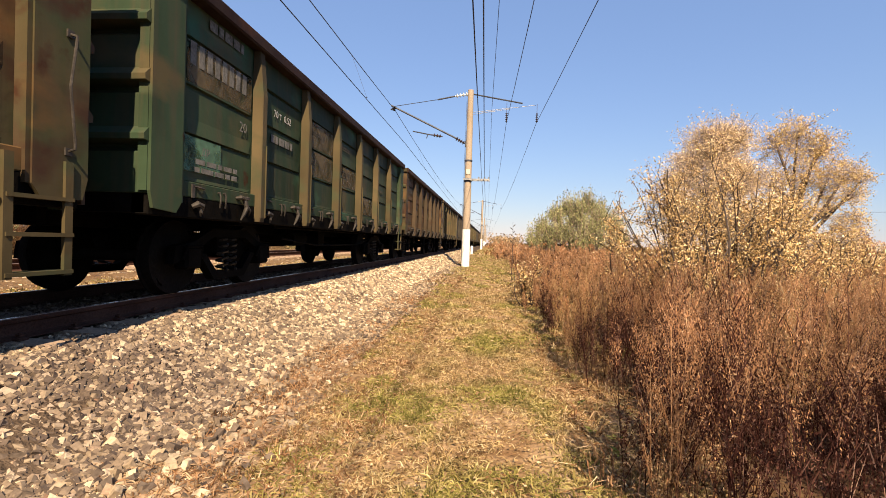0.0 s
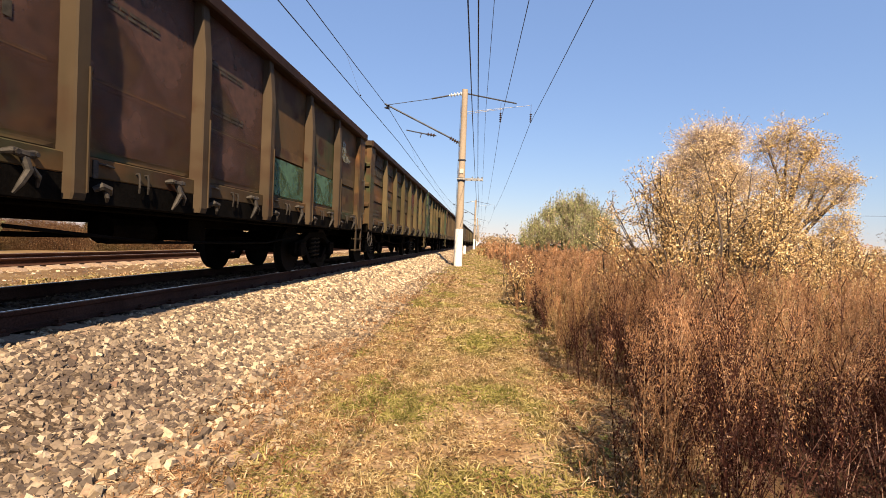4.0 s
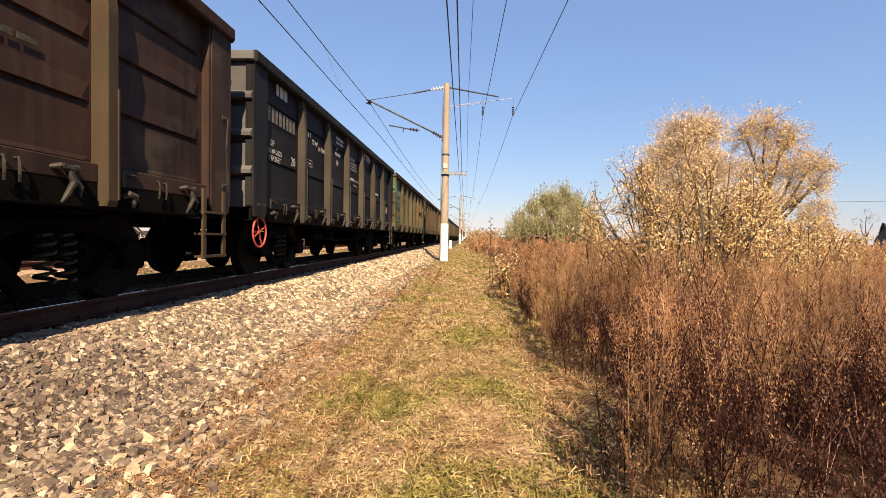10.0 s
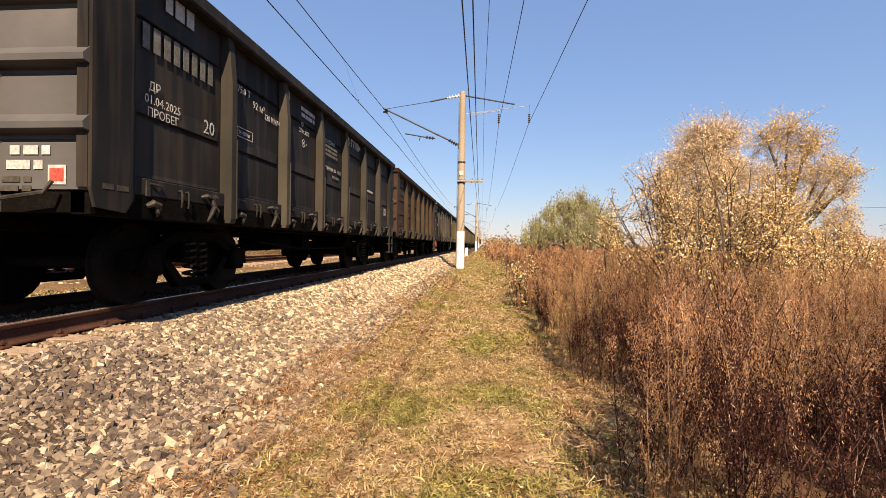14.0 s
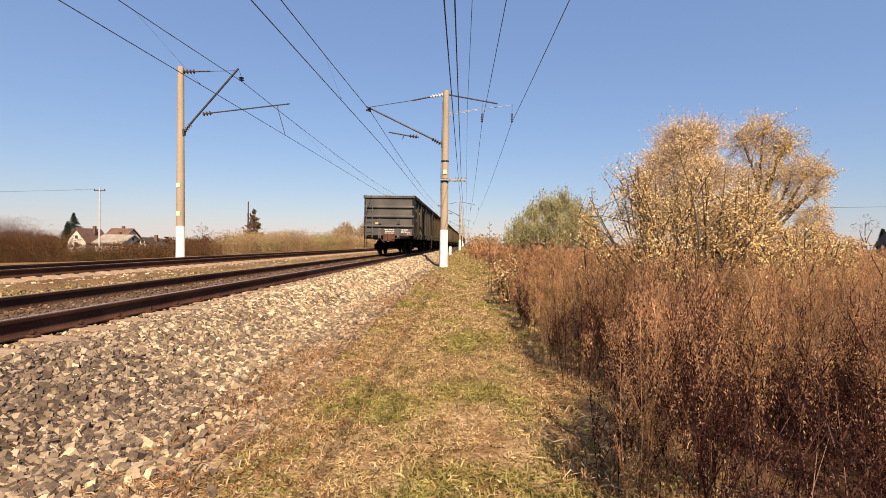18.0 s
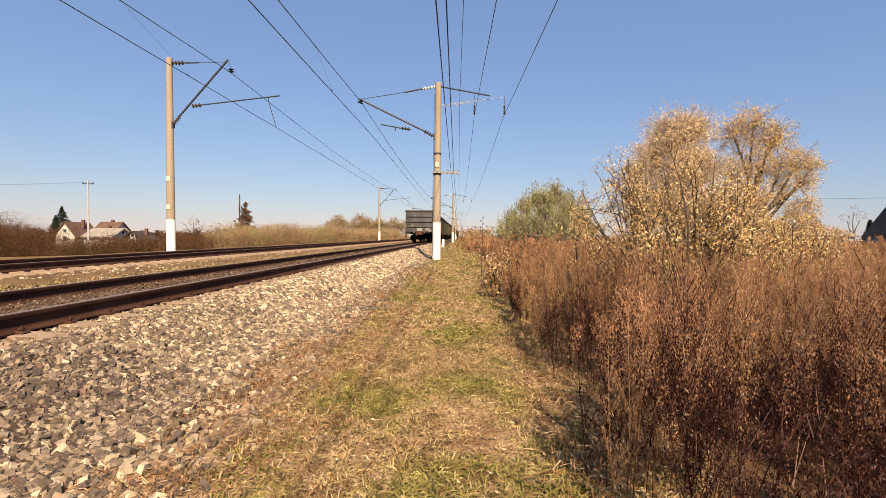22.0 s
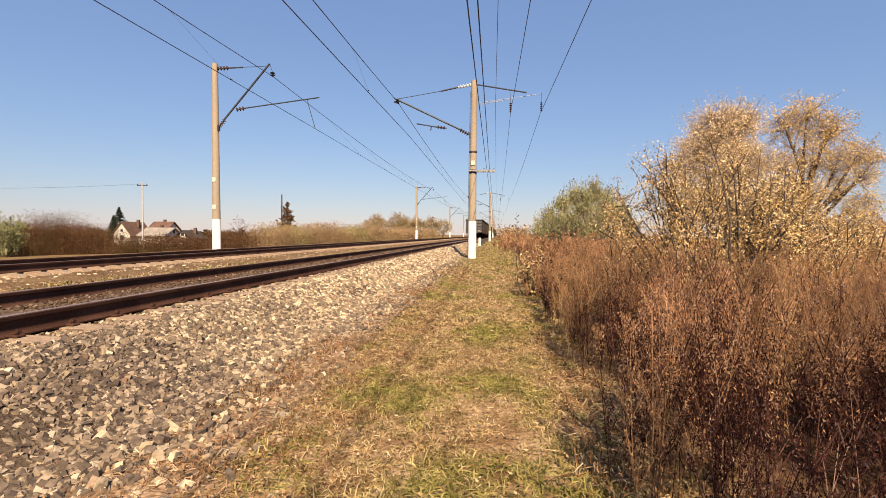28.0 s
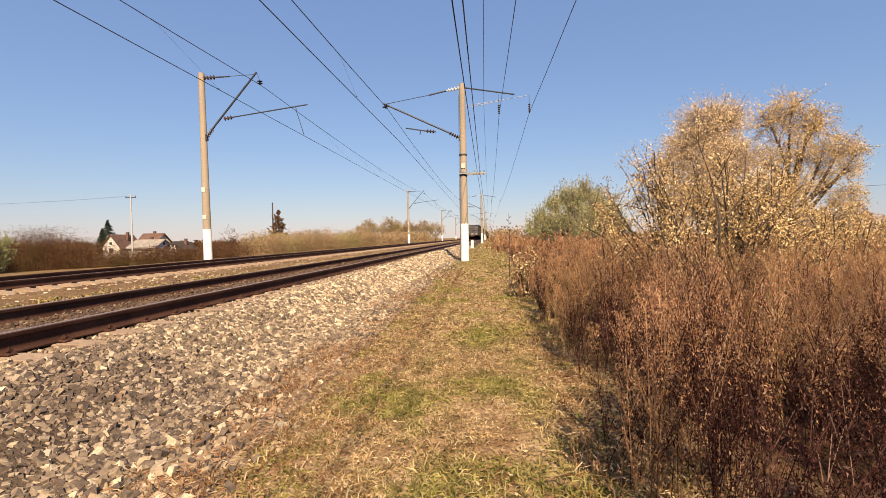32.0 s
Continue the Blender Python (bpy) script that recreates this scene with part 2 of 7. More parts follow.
def ground_material():
    """Dry field (near-black, with the shade under the weeds painted in), trodden grass strip and gravelly dirt beside
    the ballast, blended along the line's cross direction.
    """
    m, nt, b = start("dry_ground", 0.95)
    b.inputs["Specular IOR Level"].default_value = 0.08
    tc = nt.nodes.new("ShaderNodeTexCoord")
    sep = nt.nodes.new("ShaderNodeSeparateXYZ")
    nt.links.new(tc.outputs["Object"], sep.inputs[0])
    wob = fuzz(nt, 0.7, 5.0)
    add = nt.nodes.new("ShaderNodeMath")
    add.operation = "MULTIPLY_ADD"
    add.inputs[1].default_value, add.inputs[2].default_value = 1.6, -0.8
    nt.links.new(wob, add.inputs[0])
    x = nt.nodes.new("ShaderNodeMath")
    nt.links.new(sep.outputs[0], x.inputs[0])
    nt.links.new(add.outputs[0], x.inputs[1])

    def band(a, c):
        r = nt.nodes.new("ShaderNodeMapRange")
        r.inputs["From Min"].default_value, r.inputs["From Max"].default_value = a, c
        nt.links.new(x.outputs[0], r.inputs[0])
        return r.outputs[0]
    fine = fuzz(nt, 30.0, 5.0)
    straw = ramp(nt, fuzz(nt, 2.5, 6.0), [(0.32, (0.15, 0.084, 0.040)), (0.48, (0.25, 0.165, 0.092)), (0.62, (0.33, 0.235, 0.142)), (0.74, (0.12, 0.10, 0.030))])
    dirt = ramp(nt, fuzz(nt, 3.0, 6.0), [(0.32, (0.20, 0.132, 0.082)), (0.5, (0.30, 0.203, 0.132)), (0.68, (0.38, 0.272, 0.182))])
    # field tone is near-black: shade between the weed stems put into the colour
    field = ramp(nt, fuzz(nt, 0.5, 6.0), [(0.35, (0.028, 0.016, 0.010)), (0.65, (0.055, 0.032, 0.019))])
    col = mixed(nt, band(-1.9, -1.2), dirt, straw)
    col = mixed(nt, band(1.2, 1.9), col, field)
    left = ramp(nt, fuzz(nt, 0.6, 6.0), [(0.35, (0.135, 0.078, 0.036)), (0.65, (0.215, 0.150, 0.068))])
    col = mixed(nt, band(-3.2, -2.6), left, col)
    col = mixed(nt, 1.0, col, ramp(nt, fine, [(0.3, (0.6, 0.6, 0.6)), (0.7, (1.3, 1.3, 1.3))]), "MULTIPLY")
    nt.links.new(col, b.inputs["Base Color"])
    relief(nt, b, fine, 0.8, 0.03)
    return m


# ---- building helpers ----
class Geo:
    """Collects vertices and faces of one mesh."""

    def __init__(self):
        self.v, self.f = [], []

    def add(self, vs, fs):
        k = len(self.v)
        self.v += [tuple(p) for p in vs]
        self.f += [tuple(i + k for i in q) for q in fs]
        return self

    def box(self, x0, x1, y0, y1, z0, z1, cut=0.0):
        """A box; cut chamfers its upright and level edges a little."""
        if cut <= 0:
            vs = [(x, y, z) for z in (z0, z1) for x, y in ((x0, y0), (x1, y0), (x1, y1), (x0, y1))]
            return self.add(vs, [(3, 2, 1, 0), (4, 5, 6, 7), (0, 1, 5, 4), (1, 2, 6, 5), (2, 3, 7, 6), (3, 0, 4, 7)])
        c = cut
        ring = [(x0 + c, y0), (x1 - c, y0), (x1, y0 + c), (x1, y1 - c), (x1 - c, y1), (x0 + c, y1), (x0, y1 - c), (x0, y0 + c)]
        inner = [(x0 + c, y0 + c), (x1 - c, y0 + c), (x1 - c, y0 + c), (x1 - c, y1 - c), (x1 - c, y1 - c), (x0 + c, y1 - c), (x0 + c, y1 - c), (x0 + c, y0 + c)]
        vs = [(x, y, z0) for x, y in inner] + [(x, y, z0 + c) for x, y in ring] + [(x, y, z1 - c) for x, y in ring] + [(x, y, z1) for x, y in inner]
        fs = []
        for lv in range(3):
            for i in range(8):
                j = (i + 1) % 8
                fs.append((lv * 8 + i, lv * 8 + j, lv * 8 + 8 + j, lv * 8 + 8 + i))
        fs += [(7, 6, 5, 4, 3, 2, 1, 0), tuple(range(24, 32))]
        return self.add(vs, fs)

    def tube(self, points, radii, n=8):
        """A round bar along points; radii one number or one a point."""
        pts = [Vector(p) for p in points]
        if isinstance(radii, (int, float)):
            radii = [radii] * len(pts)
        vs, fs = [], []
        side = None
        for i, p in enumerate(pts):
            d = (pts[min(i + 1, len(pts) - 1)] - pts[max(i - 1, 0)]).normalized()
            if side is None:
                side = d.orthogonal().normalized()
            side = (side - d * side.dot(d)).normalized()
            up = d.cross(side)
            for k in range(n):
                a = 2 * math.pi * k / n
                vs.append(p + (side * math.cos(a) + up * math.sin(a)) * radii[i])
        for i in range(len(pts) - 1):
            for k in range(n):
                j = (k + 1) % n
                fs.append((i * n + k, i * n + j, (i + 1) * n + j, (i + 1) * n + k))
        fs += [tuple(reversed(range(n))), tuple(range((len(pts) - 1) * n, len(pts) * n))]
        return self.add(vs, fs)

    def prism(self, outline, axis, a, b):
        """An outline in two axes, pushed along the third (0, 1 or 2) from a to b."""
        n = len(outline)
        vs = []
        for c in (a, b):
            for p, q in outline:
                s = [p, q]
                s.insert(axis, c)
                vs.append(s)
        fs = [(i, (i + 1) % n, n + (i + 1) % n, n + i) for i in range(n)] + [tuple(reversed(range(n))), tuple(range(n, 2 * n))]
        return self.add(vs, fs)

    def mesh(self, name, material, smooth=False):
        me = bpy.data.meshes.new(name)
        me.from_pydata(self.v, [], self.f)
        bm = bmesh.new()
        bm.from_mesh(me)
        bmesh.ops.recalc_face_normals(bm, faces=bm.faces)
        bm.to_mesh(me)
        bm.free()
        if smooth:
            me.shade_smooth()
            me.set_sharp_from_angle(angle=radians(40))
        me.materials.append(material)
        return me


def piece(name, me, parent=None, m=None, label=""):
    """One object on a mesh, under its thing."""
    ob = new(name, me)
    if parent is not None:
        ob.parent = parent
    if m is not None:
        ob.matrix_basis = m
    return tagged(ob, label) if label else ob


def part(name, geo, material, parent=None, label="", smooth=False, m=None):
    return piece(name, geo.mesh(name, material, smooth), parent, m, label)


def thing(name, m, label, category, group="", kind=""):
    ob = new(name)
    ob.empty_display_size = 0.2
    ob.matrix_basis = m
    return tagged(ob, label, category, group, kind)


def quick_mesh(name, verts, faces, material, smooth=False):
    """A big mesh from arrays; all faces have the same number of corners."""
    verts, faces = np.asarray(verts, dtype=np.float32), np.asarray(faces, dtype=np.int32)
    me = bpy.data.meshes.new(name)
    me.vertices.add(len(verts))
    me.vertices.foreach_set("co", verts.ravel())
    k = faces.shape[1]
    me.loops.add(faces.size)
    me.loops.foreach_set("vertex_index", faces.ravel())
    me.polygons.add(len(faces))
    me.polygons.foreach_set("loop_start", np.arange(0, faces.size, k, dtype=np.int32))
    me.polygons.foreach_set("use_smooth", np.full(len(faces), smooth))
    me.update(calc_edges=True)
    me.validate()
    me.materials.append(material)
    return me


RNG = np.random.default_rng(7)


def leaf_quads(at, size, aspect=0.5, up=0.0, rng=RNG):
    """A pointed four-cornered leaf, slightly folded, at each place, turned at random; up leans their length towards the sky."""
    n = len(at)
    d = rng.normal(size=(n, 3))
    d[:, 2] = d[:, 2] * (1 - 0.3 * up) + up * 1.6
    d /= np.linalg.norm(d, axis=1)[:, None]
    s = np.cross(d, rng.normal(size=(n, 3)))
    s /= np.linalg.norm(s, axis=1)[:, None]
    size = np.broadcast_to(size, (n,))[:, None]
    nn = np.cross(d, s)
    a, b = at - d * size / 2, at + d * size / 2
    mid = at + nn * size * 0.10 - d * size * 0.08
    v = np.stack([a, mid + s * size * aspect / 2, b, mid - s * size * aspect / 2], 1).reshape(-1, 3)
    return v, np.arange(4 * n).reshape(n, 4)


def bars(p, q, r0, r1):
    """Three-sided thin stems from p to q, as arrays."""
    p, q = np.asarray(p), np.asarray(q)
    n = len(p)
    d = q - p
    d /= np.linalg.norm(d, axis=1)[:, None] + 1e-9
    a = np.cross(d, np.where(np.abs(d[:, 2:]) < 0.9, [[0, 0, 1.0]], [[1.0, 0, 0]]))
    a /= np.linalg.norm(a, axis=1)[:, None]
    b = np.cross(d, a)
    r0, r1 = np.broadcast_to(r0, (n,))[:, None], np.broadcast_to(r1, (n,))[:, None]
    ring = [(math.cos(t), math.sin(t)) for t in (0, 2.094, 4.189)]
    v = np.stack([p + (a * c + b * s) * r0 for c, s in ring] + [q + (a * c + b * s) * r1 for c, s in ring], 1).reshape(-1, 3)
    base = (np.arange(n) * 6)[:, None, None]
    f = (base + np.array([[0, 1, 4, 3], [1, 2, 5, 4], [2, 0, 3, 5]])[None]).reshape(-1, 4)
    return v, f


def flakes(at, size, aspect=0.6, up=0.0, rng=RNG):
    """A small three-cornered leaf at each place, turned at random; up leans their length towards the sky or, below 0, lets them droop."""
    n = len(at)
    d = rng.normal(size=(n, 3))
    d[:, 2] += up * 1.6
    d /= np.linalg.norm(d, axis=1)[:, None]
    s = np.cross(d, rng.normal(size=(n, 3)))
    s /= np.linalg.norm(s, axis=1)[:, None]
    size = np.broadcast_to(size, (n,))[:, None]
    v = np.stack([at - d * size / 2 - s * size * aspect * 0.3, at + s * size * aspect * 0.7, at + d * size / 2 - s * size * aspect * 0.1], 1).reshape(-1, 3)
    return v, np.arange(3 * n).reshape(n, 3)


def strips(p, q, r, rng=RNG):
    """Thin flat shoots from p to q, one four-cornered strip each."""
    p, q = np.asarray(p), np.asarray(q)
    s = np.cross(q - p, rng.normal(size=p.shape))
    s *= (r / (np.linalg.norm(s, axis=1) + 1e-9))[:, None]
    return np.stack([p - s, p + s, q + s * 0.4, q - s * 0.4], 1).reshape(-1, 3), np.arange(4 * len(p)).reshape(-1, 4)


def joined(chunks):
    vs, fs, k = [], [], 0
    for v, f in chunks:
        vs.append(v)
        fs.append(f + k)
        k += len(v)
    return np.concatenate(vs), np.concatenate(fs)

# ---- ground, ballast, tracks ----
XN, XF = -5.0, -11.27                  # middles of the near and the far track beside the camera; the rail tops are at height 0
VEER = 0.010                           # the line heads a little to the right of straight ahead
ALONG = pose(-8 * VEER, 0, 0, 0, 0, -math.degrees(VEER))
PROFILE = [(-900, -3.0), (-60, -2.3), (-32, -1.4), (-22, -0.7), (-18, -0.36), (-14.5, -0.38), (-8, -0.36), (-3.2, -0.52), (-2.6, -0.625),
           (-1.4, -0.64), (0.5, -0.62), (5, -0.68), (60, -0.65), (900, -0.6)]


def ground_z(x, y):
    z = np.interp(x, [p[0] for p in PROFILE], [p[1] for p in PROFILE])
    lump = np.sin(x * 1.7 + y * 0.9) * np.sin(y * 1.3 - x * 0.6) * 0.012 + np.sin(x * 0.6 + 1.0) * np.sin(y * 0.45) * 0.02
    return z + lump * np.clip((x + 2.7) / 0.6, 0, 1)


def build_ground():
    xs = np.unique(np.round(np.concatenate([np.linspace(-900, -60, 12), np.linspace(-60, -14, 24), np.linspace(-14, -3, 12), np.linspace(-3, 4, 71), np.linspace(4, 16, 25), np.linspace(16, 900, 16)]), 3))
    ys = np.unique(np.round(np.concatenate([np.linspace(-150, -4, 8), np.linspace(-4, 14, 121), np.linspace(14, 60, 60), np.linspace(60, 1600, 30)]), 3))
    gx, gy = np.meshgrid(xs, ys)
    v = np.stack([gx, gy, ground_z(gx, gy)], -1).reshape(-1, 3)
    a = np.arange(len(ys) * len(xs)).reshape(len(ys), len(xs))
    f = np.stack([a[:-1, :-1], a[:-1, 1:], a[1:, 1:], a[1:, :-1]], -1).reshape(-1, 4)
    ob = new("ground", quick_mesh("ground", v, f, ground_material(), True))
    tagged(ob, "flat dry autumn ground with straw-coloured grass and gravelly dirt", "ground", kind="structure")


def build_bed(name, x0, x1, toe0, toe1, z0, z1, label, material, top=-0.222):
    """A ballast bed with a flat top and two slopes, gently uneven."""
    xs = np.array([toe0, toe0 + 0.02, (toe0 + x0) / 2, x0, x0 + 0.1, (x0 + x1) / 2, x1 - 0.1, x1, (x1 * 2 + toe1) / 3, (x1 + toe1 * 2) / 3, toe1 - 0.02, toe1])
    zs = np.array([z0 - 0.3, z0, (z0 - 0.24) / 2, top - 0.013, top, top, top, top - 0.013, (z1 - 0.47) / 3, (z1 * 2 - 0.235) / 3, z1, z1 - 0.3])
    ys = np.concatenate([np.linspace(-150, 0, 20), np.linspace(0.3, 40, 130), np.linspace(41, 1500, 60)])
    gx, gy = np.meshgrid(xs, ys)
    gz = np.broadcast_to(zs, gx.shape) + np.where(np.abs(gx - (x0 + x1) / 2) < (x1 - x0) / 2 - 0.02, 0.006, 0.007) * np.sin(gx * 5 + gy * 2.1) * np.sin(gy * 1.1)
    gx = gx + 0.10 * np.sin(gy * 0.8) * (np.abs(gx - (x0 + x1) / 2) > (x1 - x0) / 2 + 0.1)
    v = np.stack([gx, gy, gz], -1).reshape(-1, 3)
    a = np.arange(len(ys) * len(xs)).reshape(len(ys), len(xs))
    f = np.stack([a[:-1, :-1], a[:-1, 1:], a[1:, 1:], a[1:, :-1]], -1).reshape(-1, 4)
    ob = new(name, quick_mesh(name, v, f, material, True))
    ob.matrix_basis = ALONG
    return tagged(ob, label, "ballast", kind="structure")


build_ground()
BED_NEAR = build_bed("ballast_bed", XN - 1.75, XN + 1.62, XN - 2.6, -2.25, -0.38, -0.74, "sloping bed of broken grey-beige stone under the track", BALLAST)
BED_FAR = build_bed("ballast_bed", XF - 1.7, XF + 1.7, XF - 3.0, XF + 2.7, -0.4, -0.38, "weathered stone bed with yellow grass under the far track", EARTH, -0.255)



def build_fill(name, xc, material, z, label, parent, inner, outer, seed):
    """A strip of fine fill along the rails, gently uneven, over the bed."""
    xs = np.linspace(inner, outer, 9)
    ys = np.concatenate([np.linspace(-10, 30, 260), np.linspace(30.5, 160, 60)])
    gx, gy = np.meshgrid(xs, ys)
    u = (gx - inner) / (outer - inner)
    gz = z + 0.016 * np.sin(np.pi * u) ** 0.5 - 0.016 + 0.010 * np.sin(gy * 3.7 + seed) * np.sin(gx * 6 + gy * 1.3) + 0.006 * np.sin(gy * 11.56 + gx * 4)
    gx = gx + 0.05 * np.sin(gy * 1.7 + seed) * (u > 0.95)
    v = np.stack([gx + xc, gy, gz], -1).reshape(-1, 3)
    a = np.arange(len(ys) * len(xs)).reshape(len(ys), len(xs))
    f = np.stack([a[:-1, :-1], a[:-1, 1:], a[1:, 1:], a[1:, :-1]], -1).reshape(-1, 4)
    return piece(name, quick_mesh(name, v, f, material, True), parent, None, label)


build_fill("greasy_fill", XN, GREASY, -0.152, "dark greasy grit between the rails", BED_NEAR, -0.74, 0.74, 1)
build_fill("sandy_fill", XN, FINES, -0.200, "beige sandy fines beside the rail", BED_NEAR, 0.84, 1.36, 2)

RAIL_OUTLINE = [(-0.075, -0.18), (0.075, -0.18), (0.075, -0.168), (0.02, -0.150), (0.011, -0.135), (0.011, -0.055), (0.034, -0.038), (0.0375, -0.008), (0.030, 0.0),
                (-0.030, 0.0), (-0.0375, -0.008), (-0.034, -0.038), (-0.011, -0.055), (-0.011, -0.135), (-0.02, -0.150), (-0.075, -0.168)]


def build_track(xc, label):
    tr = thing("railway_track", ALONG @ pose(xc, 0, 0), label, "railway track", kind="structure")
    for side in (-1, 1):
        x = side * 0.7975
        geo = Geo()
        ys = [-150, -40, 0, 10, 25, 60, 150, 400, 1500]
        n = len(RAIL_OUTLINE)
        for y in ys:
            geo.v += [(x + p, y, q) for p, q in RAIL_OUTLINE]
        geo.f = [(i * n + k, i * n + (k + 1) % n, (i + 1) * n + (k + 1) % n, (i + 1) * n + k) for i in range(len(ys) - 1) for k in range(n)]
        rail = part("rail", geo, RUST_RAIL, tr, "dark brown rusty steel rail")
        part("rail_head", Geo().box(x - 0.031, x + 0.031, -150, 1500, -0.004, 0.002), RAIL_DUST, rail, "dusty brown top of the rail head")
        part("running_surface", Geo().box(x - 0.005, x + 0.009, -150, 1500, 0.0, 0.0045), RAIL_TOP, rail, "worn bright wheel path")
    return tr


TRACK_NEAR = build_track(XN, "straight railway track with rusty rails on concrete sleepers")
TRACK_FAR = build_track(XF, "parallel railway track with rusty rails on pale concrete sleepers")


# ---- overhead line ----
SPAN, YR, YL, XR, XL = 70.6, 27.5, 26.45, -1.40, -16.40


def ribbed(geo, p, q, r, n=4):
    """A string of insulator discs from p to q."""
    p, q = Vector(p), Vector(q)
    for i in range(n):
        a, b = p.lerp(q, i / n), p.lerp(q, (i + 0.55) / n)
        geo.tube([a, a.lerp(b, 0.5), b], [r * 0.45, r, r * 0.5], 10)
        geo.tube([b, p.lerp(q, (i + 1) / n)], r * 0.3, 6)


def shaft(mast, height, top_white, plates):
    part("shaft", Geo().tube([(0, 0, top_white), (0.0, 0, height * 0.55), (0.0, 0, height)], [0.225, 0.195, 0.165], 20), CONCRETE_POLE, mast, smooth=True)
    part("white_base", Geo().tube([(0, 0, -0.3), (0, 0, top_white)], [0.24, 0.232], 20), WHITEWASH, mast, "whitewashed lower part of the pole", smooth=True)
    for z in plates:
        part("plate", Geo().box(-0.11, 0.11, -0.232, -0.205, z - 0.13, z + 0.13, 0.004), PALE_PLATE, mast, "small pale painted square")


def mast_right(m):
    mast = thing("catenary_mast", m, "tall pale concrete railway pole with whitewashed base and steel brackets", "railway pole", "catenary masts")
    shaft(mast, 10.15, 2.15, [5.45])
    for z in (6.1, 5.05, 4.92):
        part("band", Geo().tube([(0, 0, z - 0.04), (0, 0, z + 0.04)], 0.222, 16), DARK_STEEL, mast)
    arm = part("bracket_arm", Geo().tube([(-0.75, 0, 7.38), (-4.63, 0, 9.25)], 0.05, 8), DARK_STEEL, mast, "slanting dark steel bracket")
    g = Geo()
    ribbed(g, (-0.3, 0, 7.12), (-0.8, 0, 7.40), 0.13, 4)
    part("arm_insulator", g, PORCELAIN, arm, smooth=True)
    part("arm_root", Geo().tube([(-0.16, 0, 7.08), (-0.34, 0, 7.14)], 0.05, 8).box(-0.24, -0.14, -0.1, 0.1, 6.9, 7.2), DARK_STEEL, mast)
    rod = part("tie_rod", Geo().tube([(-0.9, 0, 9.80), (-1.9, 0, 9.60)], 0.045, 8).tube([(-1.9, 0, 9.60), (-4.45, 0, 9.20)], 0.018, 6), DARK_STEEL, mast)
    g = Geo()
    ribbed(g, (-0.18, 0, 9.92), (-0.9, 0, 9.80), 0.14, 4)
    part("tie_insulator", g, GLASS_INS, rod, "pale insulator discs", smooth=True)
    g = Geo()
    ribbed(g, (-4.45, 0, 9.18), (-4.46, 0, 9.00), 0.13, 2)
    part("wire_clamp", g.tube([(-4.60, -0.12, 9.0), (-4.40, 0.12, 9.0)], 0.05, 6), DARK_STEEL, arm)
    steady = part("steady_arm", Geo().tube([(-1.55, 0, 7.48), (-1.85, 0, 7.50), (-3.3, 0, 7.76)], 0.035, 6).tube([(-2.42, 0, 7.62), (-2.48, 0, 7.36)], 0.03, 6), DARK_STEEL, mast)
    g = Geo()
    ribbed(g, (-1.65, 0, 7.49), (-2.15, 0, 7.56), 0.12, 3)
    part("steady_insulator", g, PORCELAIN, steady, smooth=True)
    part("field_arm", Geo().tube([(0.1, 0, 9.93), (2.97, 0, 9.41)], 0.04, 6), DARK_STEEL, mast, "dark steel arm towards the field")
    g = Geo().tube([(0.15, 0.15, 8.92), (3.75, 0.15, 9.36)], 0.014, 5).tube([(0.15, 0.15, 8.80), (2.2, 0.15, 9.12)], 0.012, 5)
    part("lattice_arm", g.tube([(0.6, 0.15, 8.88), (0.9, 0.15, 9.01), (1.2, 0.15, 8.98), (1.5, 0.15, 9.08)], 0.01, 4), GALV, mast)
    for x, z0 in ((2.08, 9.45), (3.79, 9.38)):
        g = Geo().tube([(x, 0, z0), (x, 0, 8.85)], 0.012, 5)
        ribbed(g, (x, 0, 8.85), (x, 0, 8.32), 0.08, 5)
        part("hanging_insulator", g, PORCELAIN, mast, smooth=True)
    g = Geo().box(-0.26, 1.25, 0.2, 0.27, 4.97, 5.05).box(-0.26, 1.25, -0.30, -0.23, 4.97, 5.05)
    for x in (0.62, 0.95, 1.18):
        g.tube([(x, 0.0, 5.0), (x, 0.0, 5.18)], 0.04, 6)
    part("cross_arm", g, GALV, mast, "short grey cross arm with wire holders")
    part("earth_wire", Geo().tube([(-0.2, -0.12, 9.5), (-0.235, -0.12, 5.0), (-0.245, -0.1, 0.2)], 0.012, 5), DARK_STEEL, mast)
    return mast


